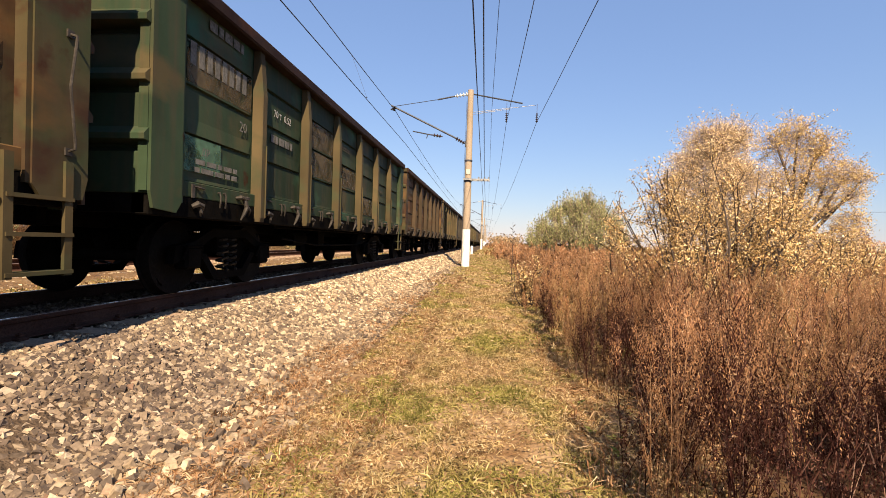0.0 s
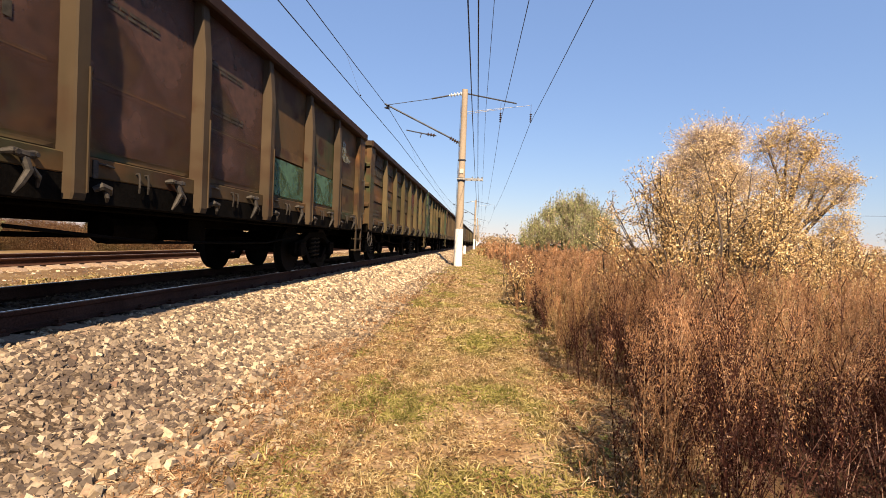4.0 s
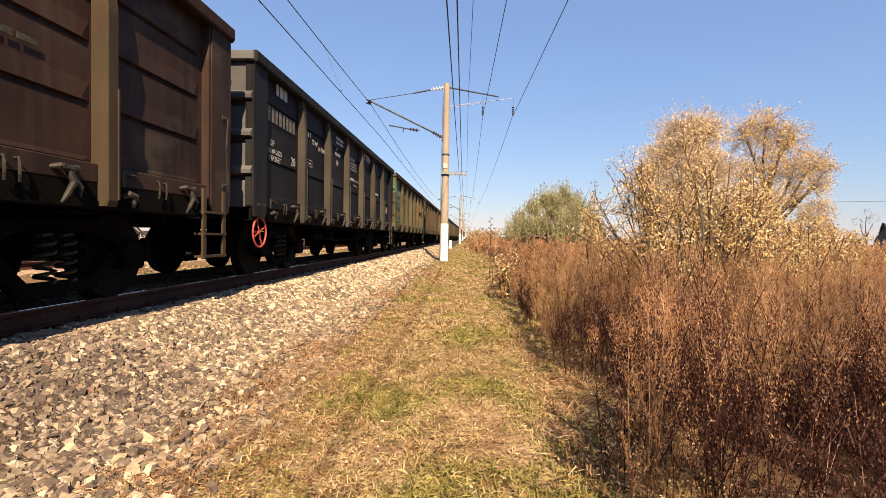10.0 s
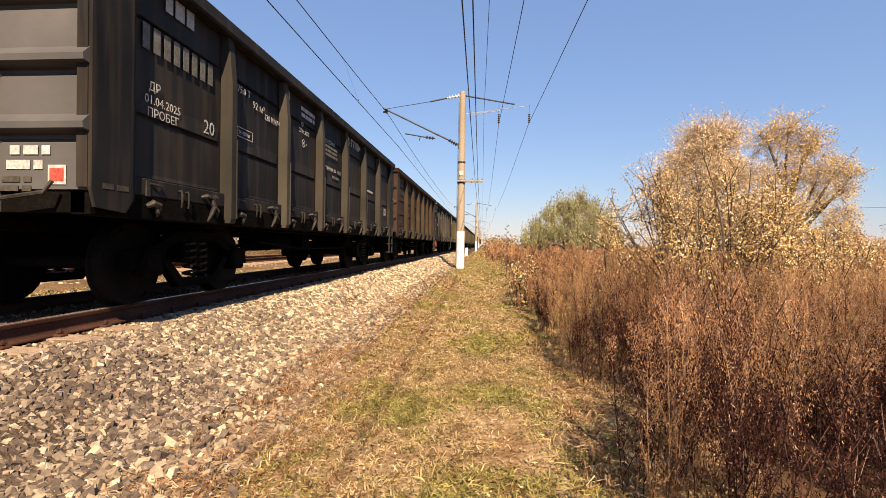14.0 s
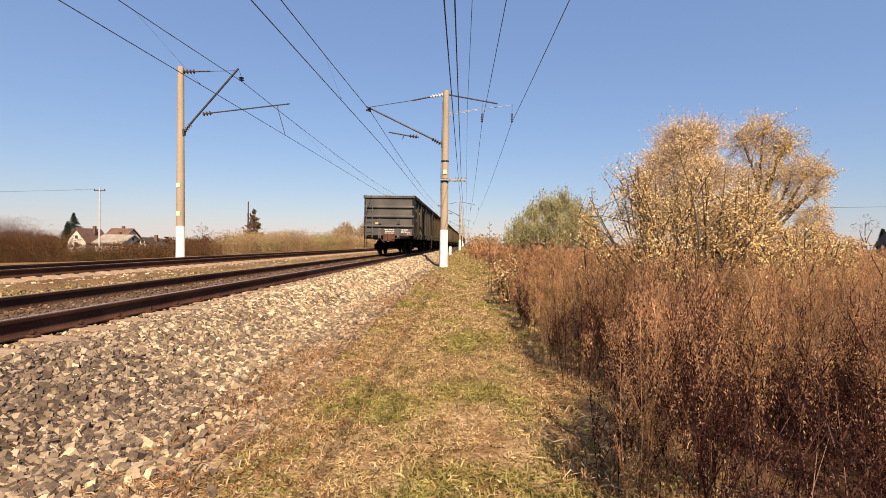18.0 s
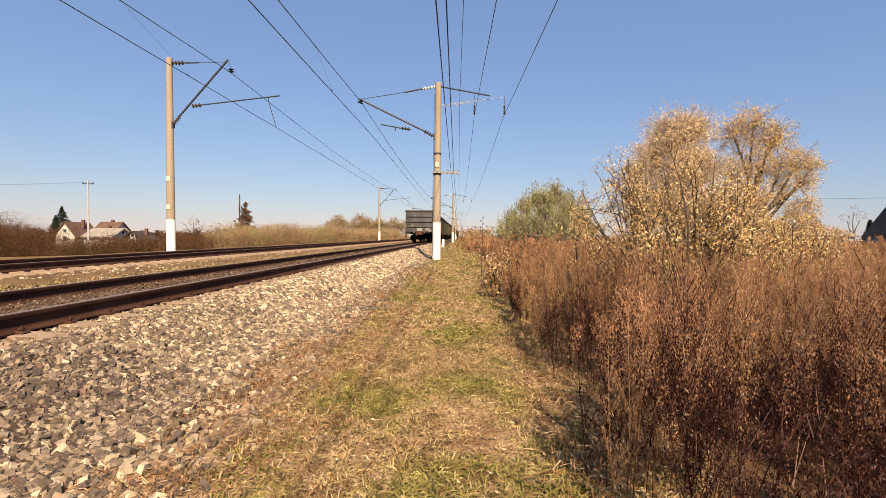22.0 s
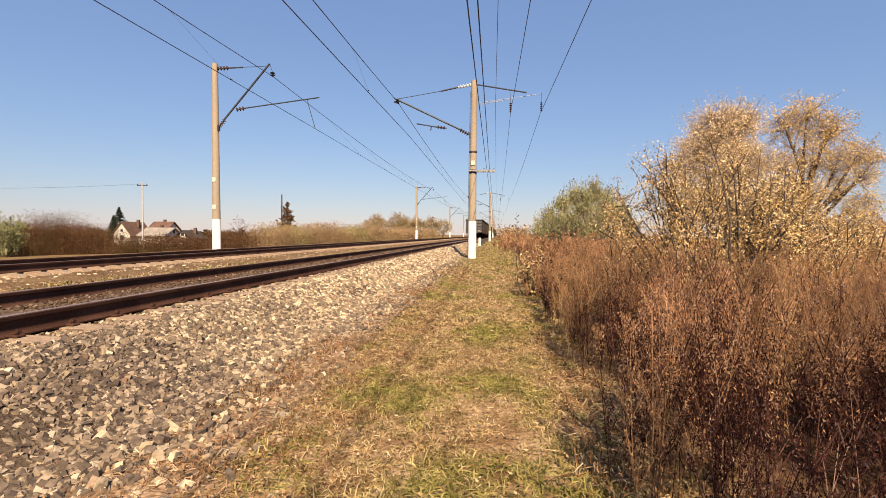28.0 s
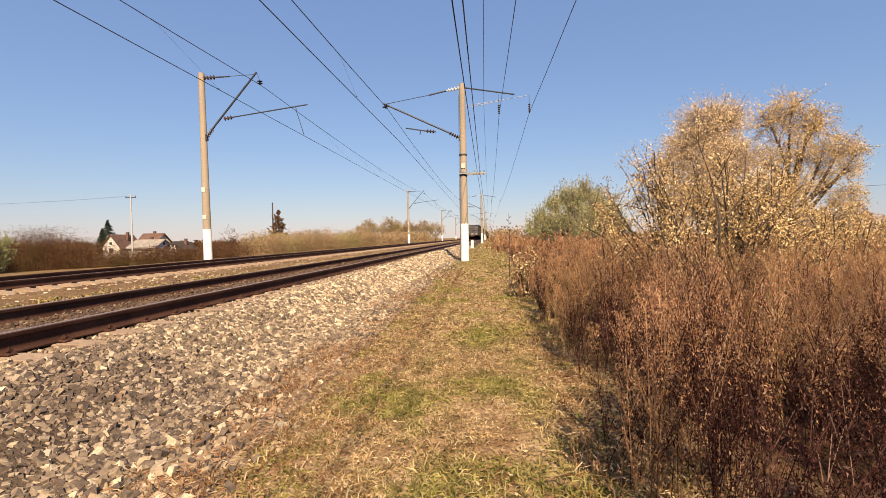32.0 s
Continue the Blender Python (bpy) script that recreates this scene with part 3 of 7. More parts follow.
def mast_left(m):
    mast = thing("catenary_mast", m, "tall concrete railway pole with whitewashed base beside the far track", "railway pole", "catenary masts")
    shaft(mast, 10.85, 1.8, [4.1, 2.5])
    arm = part("bracket_arm", Geo().tube([(0.55, 0, 7.6), (3.35, 0, 10.72)], 0.055, 8), DARK_STEEL, mast, "slanting dark steel bracket")
    g = Geo()
    ribbed(g, (0.25, 0, 7.2), (0.6, 0, 7.62), 0.14, 4)
    part("arm_insulator", g, PORCELAIN, arm, smooth=True)
    part("arm_root", Geo().tube([(0.15, 0, 7.12), (0.3, 0, 7.24)], 0.05, 8).box(0.13, 0.24, -0.1, 0.1, 6.95, 7.3), DARK_STEEL, mast)
    rod = part("tie_rod", Geo().tube([(0.9, 0, 10.57), (1.7, 0, 10.58)], 0.045, 8).tube([(1.7, 0, 10.58), (3.25, 0, 10.60)], 0.015, 6), DARK_STEEL, mast)
    g = Geo()
    ribbed(g, (0.15, 0, 10.57), (0.9, 0, 10.57), 0.13, 4)
    part("tie_insulator", g, PORCELAIN, rod, smooth=True)
    g = Geo().tube([(3.35, 0, 10.72), (3.52, 0, 10.25)], 0.015, 5)
    ribbed(g, (3.52, 0, 10.22), (3.54, 0, 9.98), 0.16, 2)
    part("wire_clamp", g, DARK_STEEL, arm, smooth=True)
    steady = part("steady_arm", Geo().tube([(1.75, 0, 8.22), (6.3, 0, 8.72)], 0.035, 6).tube([(5.6, 0, 8.66), (5.65, 0, 8.35), (6.05, 0, 7.0)], 0.02, 5), DARK_STEEL, mast)
    g = Geo()
    ribbed(g, (1.3, 0, 8.16), (1.85, 0, 8.23), 0.13, 3)
    part("steady_insulator", g, PORCELAIN, steady, smooth=True)
    return mast


M_RIGHT = mast_right(pose(XR, YR, -0.62))
M_LEFT = mast_left(pose(XL, YL, -0.30, 0, -0.4, 0))
for k in (-1, 1, 2, 3, 4, 5, 6):
    copy_thing(M_RIGHT, pose(XR, YR + k * SPAN, -0.62))
    copy_thing(M_LEFT, pose(XL, YL + k * SPAN, -0.30, 0, -0.3, 0))


def overhead_wire(name, x, z, sag, r, y0, label, droppers=None, zig=0.0, pull=0.0):
    """A wire from mast to mast along the line, hanging by sag in every span; pull draws its first span aside."""
    pts = []
    for k in range(-1, 7):
        for i in range(10):
            u = i / 10
            pts.append((x + zig * (1 if k % 2 else -1) * (1 - 2 * u) + (pull * (1 - u) if k < 0 else 0.0), y0 + (k + u) * SPAN, z - sag * 4 * u * (1 - u)))
    w = thing(name, pose(0, 0, 0), label, "wire", "overhead wires")
    part("conductor", Geo().tube(pts, r, 5), WIRE, w, smooth=True)
    if droppers:
        for k in range(-1, 2):
            for i in range(1, 8):
                u = i / 8
                g = Geo()
                zz = z - sag * 4 * u * (1 - u)
                yy = y0 + (k + u) * SPAN
                xx = droppers[0] - x
                g.tube([(x, yy, zz), (x + xx, yy, droppers[1])], 0.005, 4)
                g.tube([(x, yy - 0.05, zz), (x, yy + 0.05, zz)], 0.02, 5)
                g.tube([(x + xx, yy - 0.05, droppers[1]), (x + xx, yy + 0.05, droppers[1])], 0.02, 5)
                part("dropper", g, WIRE, w)
    return w


overhead_wire("contact_wire", -5.42, 6.42, 0.03, 0.016, YR, "thin contact wire above the near track", zig=-0.3)
overhead_wire("messenger_wire", -5.80, 8.36, 0.6, 0.017, YR, "sagging messenger wire above the near track", (-5.15, 6.43))
overhead_wire("contact_wire", -10.30, 6.65, 0.03, 0.014, YL, "thin contact wire above the far track")
overhead_wire("messenger_wire", -12.86, 9.67, 0.6, 0.018, YL, "sagging messenger wire above the far track", (-10.30, 6.66))
overhead_wire("feeder_wire", -0.62, 4.56, 0.35, 0.012, YR, "low signal wire on the cross arm", pull=0.43)
overhead_wire("feeder_wire", -0.46, 4.56, 0.25, 0.012, YR, "low signal wire on the cross arm", pull=0.40)
overhead_wire("feeder_wire", -0.17, 8.3, 0.5, 0.010, YR, "thin wire beside the pole top", pull=0.62)
overhead_wire("feeder_wire", 0.68, 7.66, 0.9, 0.012, YR, "feeder wire hanging from an insulator", pull=0.65)
overhead_wire("feeder_wire", 2.36, 7.66, 0.5, 0.013, YR, "feeder wire hanging from an insulator", pull=0.92)

# ---- goods train ----
GREEN = paint("wagon_paint_green", [(0.0250, 0.0440, 0.0250), (0.0300, 0.0520, 0.0300), (0.0220, 0.0380, 0.0240)], wear=0.66, over=(((0.0750, 0.0600, 0.0300), 0.9, 0.60), ((0.0330, 0.0930, 0.0570), 0.7, 0.62)))
BROWN = paint("wagon_paint_brown", [(0.0736, 0.0460, 0.0224), (0.0667, 0.0466, 0.0242), (0.0552, 0.0454, 0.0242)], wear=0.60, over=(((0.0354, 0.0455, 0.0215), 0.9, 0.55), ((0.1328, 0.0633, 0.0253), 0.8, 0.58), ((0.0391, 0.0196, 0.0126), 1.3, 0.56)))
OLIVE = paint("wagon_paint_olive", [(0.0885, 0.0795, 0.0377), (0.0765, 0.0765, 0.0377), (0.0960, 0.0795, 0.0406)], wear=0.62, over=(((0.0468, 0.1599, 0.1056), 0.6, 0.55), ((0.1209, 0.0663, 0.0302), 1.1, 0.57), ((0.1852, 0.1658, 0.0848), 1.6, 0.63), ((0.0450, 0.0255, 0.0159), 1.4, 0.58)))
BLACK = paint("wagon_paint_black", [(0.0090, 0.0092, 0.0102), (0.0106, 0.0107, 0.0118)], rust=(0.0138, 0.0116, 0.0108), wear=0.70, streak=0.22, dirt=(0.0540, 0.0512, 0.0508))
MAROON = paint("wagon_paint_maroon", [(0.0330, 0.0184, 0.0156), (0.0376, 0.0215, 0.0172), (0.0285, 0.0172, 0.0149)], wear=0.64, streak=0.35, over=(((0.0521, 0.0390, 0.0310), 1.0, 0.60),))
TAN = paint("wagon_paint_tan", [(0.0897, 0.0759, 0.0414), (0.0770, 0.0713, 0.0379), (0.0978, 0.0782, 0.0460)], wear=0.64, over=(((0.0414, 0.0713, 0.0460), 0.6, 0.57), ((0.0862, 0.0517, 0.0276), 1.2, 0.60)))
CHORD = paint("chord_paint_maroon", [(0.024, 0.012, 0.009), (0.030, 0.016, 0.012)], wear=0.66, streak=0.2)
GREY = paint("wagon_paint_grey", [(0.0170, 0.0179, 0.0190), (0.0204, 0.0206, 0.0209), (0.0145, 0.0152, 0.0170)], wear=0.66)
POST_TAN = paint("post_paint_dusty", [(0.0644, 0.0517, 0.0270), (0.0736, 0.0575, 0.0310)], wear=0.66, streak=0.3, over=(((0.0455, 0.0506, 0.0263), 1.3, 0.58),))
POST_BROWN = paint("post_paint_brown", [(0.0459, 0.0342, 0.0220), (0.0510, 0.0380, 0.0253)], wear=0.64, streak=0.3, over=(((0.0411, 0.0251, 0.0155), 1.3, 0.57),))
POST_GREY = paint("post_paint_grey", [(0.0387, 0.0357, 0.0310), (0.0430, 0.0391, 0.0335)], wear=0.74, streak=0.2)
# Body paint of the dark wagons again, lightened for sunlight on the end walls
LIT_END = paint("lit_end_paint", [(0.0759, 0.0756, 0.0805), (0.0858, 0.0857, 0.0910)], rust=(0.0594, 0.0538, 0.0508), wear=0.72, streak=0.15, dirt=(0.0990, 0.0924, 0.0875))
LATCH = surface("latch_steel", (0.0180, 0.0150, 0.0128), (0.0495, 0.0420, 0.0360), 6.0, 40.0, 0.7, 0.3)
# spring steel darkened to carry the shade under the wagon
SPRING = surface("shaded_spring_steel", (0.0083, 0.0072, 0.0060), (0.0165, 0.0143, 0.0124), 5.0, 40.0, 0.6, 0.3)
COUPLER_RED = surface("coupler_oxide", (0.065, 0.026, 0.018), (0.10, 0.040, 0.028), 5.0, 40.0, 0.75)

HALF_L, PITCH, SILL = 6.58, 13.92, 1.18
BAY = 1.74                              # width of a side panel from post to post; the corner plates take up the rest
CACHE = {}


def bay_y(k):
    """Middle of side bay k, counted from 0 to 6 along the wagon."""
    return (k - 3) * BAY


def cached(key, make):
    if key not in CACHE:
        CACHE[key] = make()
    return CACHE[key]


def panel_geo(ridges):
    """One pressed side sheet between two posts, middle at y 0: strips with shallow ridges between that die out towards the posts, and a sill fold below."""
    x = 1.418
    edge, flat = [(x, 1.37), (x + 0.012, 1.39), (x + 0.004, 1.43)], [(x, 1.37), (x, 1.39), (x, 1.43)]
    for z in ridges:
        edge += [(x + 0.002, z - 0.05), (x - 0.024, z - 0.018), (x - 0.024, z - 0.004), (x + 0.020, z + 0.004), (x + 0.018, z + 0.026), (x + 0.002, z + 0.18)]
        flat += [(x, z + d) for d in (-0.05, -0.018, -0.004, 0.004, 0.026, 0.18)]
    edge, flat = edge + [(x, 3.44)], flat + [(x, 3.44)]
    n, h = len(edge), BAY / 2
    cols = [(-h, flat), (-h + 0.10, flat), (-h + 0.20, edge), (h - 0.20, edge), (h - 0.10, flat), (h, flat)]
    vs = [(a, y, b) for y, line in cols for a, b in line]
    fs = [(c * n + i, c * n + n + i, c * n + n + i + 1, c * n + i + 1) for c in range(len(cols) - 1) for i in range(n - 1)]
    g = Geo().add(vs, fs)
    return g.box(x - 0.05, x - 0.03, -h, h, 1.37, 3.44)


def post_geo():
    """A hat-section side post with sloping cheeks, its upper end drawn in under the chord, and a narrow flange low on its far edge."""
    w = 0.092
    prof = [(0.985, 1.560), (1.04, 1.575), (2.80, 1.575), (3.45, 1.515)]
    vs, fs = [], []
    for z, x in prof:
        vs += [(1.43, -w, z), (x - 0.016, -w * 0.80, z), (x, -w * 0.66, z), (x, w * 0.66, z), (x - 0.016, w * 0.80, z), (1.43, w, z)]
    for i in range(len(prof) - 1):
        a = i * 6
        fs += [(a + k, a + k + 1, a + k + 7, a + k + 6) for k in range(5)]
    fs += [(5, 4, 3, 2, 1, 0), (18, 19, 20, 21, 22, 23)]
    g = Geo().add(vs, fs)
    return g.box(1.43, 1.590, w * 0.55, w * 0.55 + 0.015, 1.05, 2.1)


def lug_geo():
    """Hinge bracket of a floor hatch on the side sill: a plate, a short bar and a lumpy knuckle below."""
    g = Geo().box(1.480, 1.502, -0.665, -0.605, 1.19, 1.35, 0.004).tube([(1.495, -0.61, 1.325), (1.520, -0.53, 1.318), (1.505, -0.44, 1.312)], 0.012, 6)
    g.tube([(1.495, -0.65, 1.09), (1.540, -0.61, 1.125), (1.555, -0.55, 1.105), (1.530, -0.50, 1.065)], [0.026, 0.038, 0.035, 0.018], 7)
    return g.tube([(1.535, -0.57, 1.11), (1.550, -0.56, 1.03), (1.530, -0.54, 0.99)], [0.026, 0.020, 0.010], 6)


def hook_geo():
    """A thin staple with a bent foot."""
    return Geo().tube([(1.482, 0.0, 1.295), (1.522, 0.0, 1.300), (1.532, 0.0, 1.25), (1.528, 0.004, 1.17), (1.512, 0.018, 1.115)], 0.011, 6)


def cam_geo():
    """Locking cam: a bent clamp with two bolts, and a forked lever drooping from it."""
    g = Geo().tube([(1.482, 0.29, 1.275), (1.535, 0.33, 1.290), (1.552, 0.42, 1.270), (1.535, 0.50, 1.290), (1.482, 0.54, 1.275)], [0.020, 0.030, 0.034, 0.030, 0.020], 7)
    g.tube([(1.545, 0.41, 1.26), (1.570, 0.43, 1.16), (1.552, 0.385, 1.06), (1.532, 0.345, 0.985)], [0.032, 0.031, 0.024, 0.010], 7)
    g.tube([(1.560, 0.45, 1.18), (1.575, 0.50, 1.12), (1.550, 0.515, 1.045)], [0.026, 0.021, 0.010], 6)
    for y in (0.345, 0.495):
        g.tube([(1.535, y, 1.285), (1.572, y, 1.285)], 0.020, 6)
    return g


END_RIDGES = (1.70, 2.28, 2.86)


def end_geo():
    """The end wall with deep pressed ridges, looking towards -y; its middle at x 0."""
    out = [(-6.52, SILL - 0.02), (-6.58, SILL), (-6.58, 1.45)]
    for z in END_RIDGES:
        out += [(-6.575, z - 0.12), (-6.50, z - 0.07), (-6.50, z - 0.035), (-6.66, z - 0.005), (-6.665, z + 0.05), (-6.59, z + 0.13)]
    out += [(-6.58, 3.44), (-6.49, 3.44), (-6.49, SILL - 0.02)]
    return Geo().prism(out, 0, -1.51, 1.51)


def corner_geo(sx):
    """A flat corner plate, wrapped round onto the end wall, its lower corner cut away."""
    g = Geo()
    lo, hi = [(-6.595, 1.20), (-6.55, 1.03), (-6.20, 1.00), (-6.11, 1.12)], [(-6.11, 3.435), (-6.595, 3.435)]
    g.prism(lo + hi, 0, min(sx * 1.50, sx * 1.535), max(sx * 1.50, sx * 1.535))
    g.prism([(-6.11, 1.12), (-6.11, 3.435), (-6.07, 3.435), (-6.07, 1.12)], 0, min(sx * 1.42, sx * 1.52), max(sx * 1.42, sx * 1.52))
    return g.box(min(sx * 1.40, sx * 1.50), max(sx * 1.40, sx * 1.50), -6.605, -6.57, 1.20, 3.435)


def end_post_geo(sx):
    """Short upright stiffeners of the end wall, between the ridges."""
    g = Geo()
    for z0, z1 in ((0.98, 1.60), (1.86, 2.19)):
        g.prism([(-6.66, z0), (-6.68, z0 + 0.04), (-6.68, z1 - 0.06), (-6.64, z1), (-6.56, z1), (-6.56, z0)], 0, sx * 0.57 - 0.075, sx * 0.57 + 0.075)
    return g


def wheelset_geo():
    g = Geo().tube([(-0.9, 0, 0), (0.9, 0, 0)], 0.075, 10)
    for s in (-1, 1):
        g.tube([(s * 0.70, 0, 0), (s * 0.715, 0, 0), (s * 0.745, 0, 0), (s * 0.75, 0, 0), (s * 0.86, 0, 0), (s * 0.862, 0, 0), (s * 0.84, 0, 0), (s * 0.84, 0, 0), (s * 0.87, 0, 0), (s * 0.87, 0, 0)],
               [0.30, 0.505, 0.505, 0.478, 0.470, 0.41, 0.39, 0.16, 0.14, 0.01], 28)
        for k in range(3):
            a = 2.094 * k
            g.box(s * 0.845, s * 0.858, 0.22 * math.cos(a) - 0.03, 0.22 * math.cos(a) + 0.03, 0.22 * math.sin(a) - 0.03, 0.22 * math.sin(a) + 0.03)
    return g


def side_frame_geo(s):
    """A cast bogie side frame with a window for the springs."""
    g = Geo()
    x0, x1 = s * 0.96, s * 1.08
    g.prism([(-1.25, 0.40), (-1.22, 0.62), (-0.85, 0.68), (-0.45, 0.86), (0.45, 0.86), (0.85, 0.68), (1.22, 0.62), (1.25, 0.40), (0.95, 0.50), (0.42, 0.74), (-0.42, 0.74), (-0.95, 0.50)], 0, x0, x1)
    g.prism([(-0.72, 0.50), (-0.40, 0.16), (0.40, 0.16), (0.72, 0.50), (0.60, 0.52), (0.34, 0.27), (-0.34, 0.27), (-0.60, 0.52)], 0, x0, x1)
    for y in (-0.925, 0.925):
        g.box(min(s * 0.94, s * 1.14), max(s * 0.94, s * 1.14), y - 0.16, y + 0.16, 0.33, 0.62, 0.03)
        g.tube([(s * 1.10, y - 0.19, 0.46), (s * 1.13, y - 0.15, 0.62), (s * 1.13, y + 0.15, 0.62), (s * 1.10, y + 0.19, 0.46)], 0.022, 6)
    return g


def spring_geo():
    pts = [(0.075 * math.cos(a), 0.085 * math.sin(a), 0.27 + 0.45 * a / (2 * math.pi * 5)) for a in np.linspace(0, 2 * math.pi * 5, 36)]
    return Geo().tube(pts, 0.020, 4)


def underframe_geo():
    g = Geo().box(-0.28, 0.28, -6.46, 6.46, 0.82, 1.16, 0.02)
    for s in (-1, 1):
        g.box(min(s * 1.30, s * 1.46), max(s * 1.30, s * 1.46), -6.52, 6.52, 1.06, 1.20, 0.01)
        g.box(-1.44, 1.44, s * 6.46 - 0.10, s * 6.46 + 0.10, 0.98, 1.20)
        g.box(-1.35, 1.35, s * 4.33 - 0.25, s * 4.33 + 0.25, 0.92, 1.14)
    for k in range(-3, 4):
        if abs(k) != 2:
            g.box(-1.40, 1.40, k * BAY - 0.07, k * BAY + 0.07, 0.98, 1.16)
    return g.box(-1.42, 1.42, -6.3, 6.3, 1.16, 1.20)


def hatch_geo(s):
    """Floor hatches seen from below, sloping slightly."""
    g = Geo()
    for k in range(7):
        y = (k - 3) * BAY
        g.box(min(s * 0.35, s * 1.44), max(s * 0.35, s * 1.44), y - 0.81, y + 0.81, 1.115, 1.155)
    return g


def brake_geo():
    g = Geo().tube([(-0.75, 0.4, 0.72), (-0.75, 1.5, 0.72)], 0.20, 14)
    g.tube([(0.55, -1.2, 0.75), (0.55, -0.5, 0.75)], 0.17, 12)
    g.tube([(0.1, -3.2, 0.66), (0.1, 3.2, 0.66)], 0.03, 6).tube([(1.1, -3.0, 0.94), (1.1, 3.1, 0.94)], 0.022, 6)
    g.box(0.3, 0.75, 0.1, 0.5, 0.62, 0.95)
    return g.tube([(1.2, -2.9, 0.75), (1.2, -1.2, 0.62), (1.2, 1.6, 0.62), (1.2, 2.9, 0.75)], 0.018, 5)


def coupler_geo():
    g = Geo().box(-0.10, 0.10, -6.95, -6.35, 0.92, 1.16, 0.02)
    g.prism([(-0.19, -6.86), (0.05, -6.72), (0.20, -6.72), (0.24, -6.86), (0.10, -6.97), (0.16, -7.03), (0.04, -7.06), (-0.06, -6.93), (-0.16, -7.01), (-0.24, -6.98)], 2, 0.86, 1.20)
    return g.box(-0.35, 0.35, -6.62, -6.52, 0.82, 1.30, 0.02)


def steps_geo():
    """Foot steps hanging under a corner, at x 1.5, y towards the end."""
    g = Geo()
    for y in (5.92, 6.40):
        g.box(1.53, 1.56, y - 0.035, y + 0.035, 0.42, 1.32)
    for z in (0.45, 0.74, 1.02):
        g.box(1.43, 1.57, 5.90, 6.44, z - 0.015, z + 0.015)
    return g


def ladder_geo():
    """Rungs and rails of the end ladder, at the end towards -y."""
    g = Geo()
    for x in (-1.40, -1.02):
        g.box(x - 0.025, x + 0.025, -6.69, -6.65, 1.0, 3.36)
        for z in (1.15, 1.9, 2.65, 3.30):
            g.box(x - 0.02, x + 0.02, -6.66, -6.56, z - 0.025, z + 0.025)
    for k in range(7):
        g.tube([(-1.40, -6.67, 1.12 + k * 0.31), (-1.02, -6.67, 1.12 + k * 0.31)], 0.012, 5)
    return g


TAIL = ((0, -79.1), (1, -73.35), (2, -67.6), (3, -61.75), (6, -44.3), (7, -38.33), (8, -32.33), (10, -20.45), (12, -8.36), (13, -2.35), (16, 16.4), (19, 34.9), (22, 53.1), (25, 71.3), (28, 89.6), (32, 114.2))


def tail_y(t):
    """How far along the line the last body end stands at t seconds: the train draws away at about 6 m/s."""
    return float(np.interp(t, [d[0] for d in TAIL], [d[1] for d in TAIL]))


def on_line(y):
    """A place on the near track, heading along it."""
    return pose(XN + VEER * (y - 8), y, 0, 0, 0, -math.degrees(VEER))


WAGONS = []
WHEELSETS = []
FLIP = pose(0, 0, 0, 0, 0, 180)


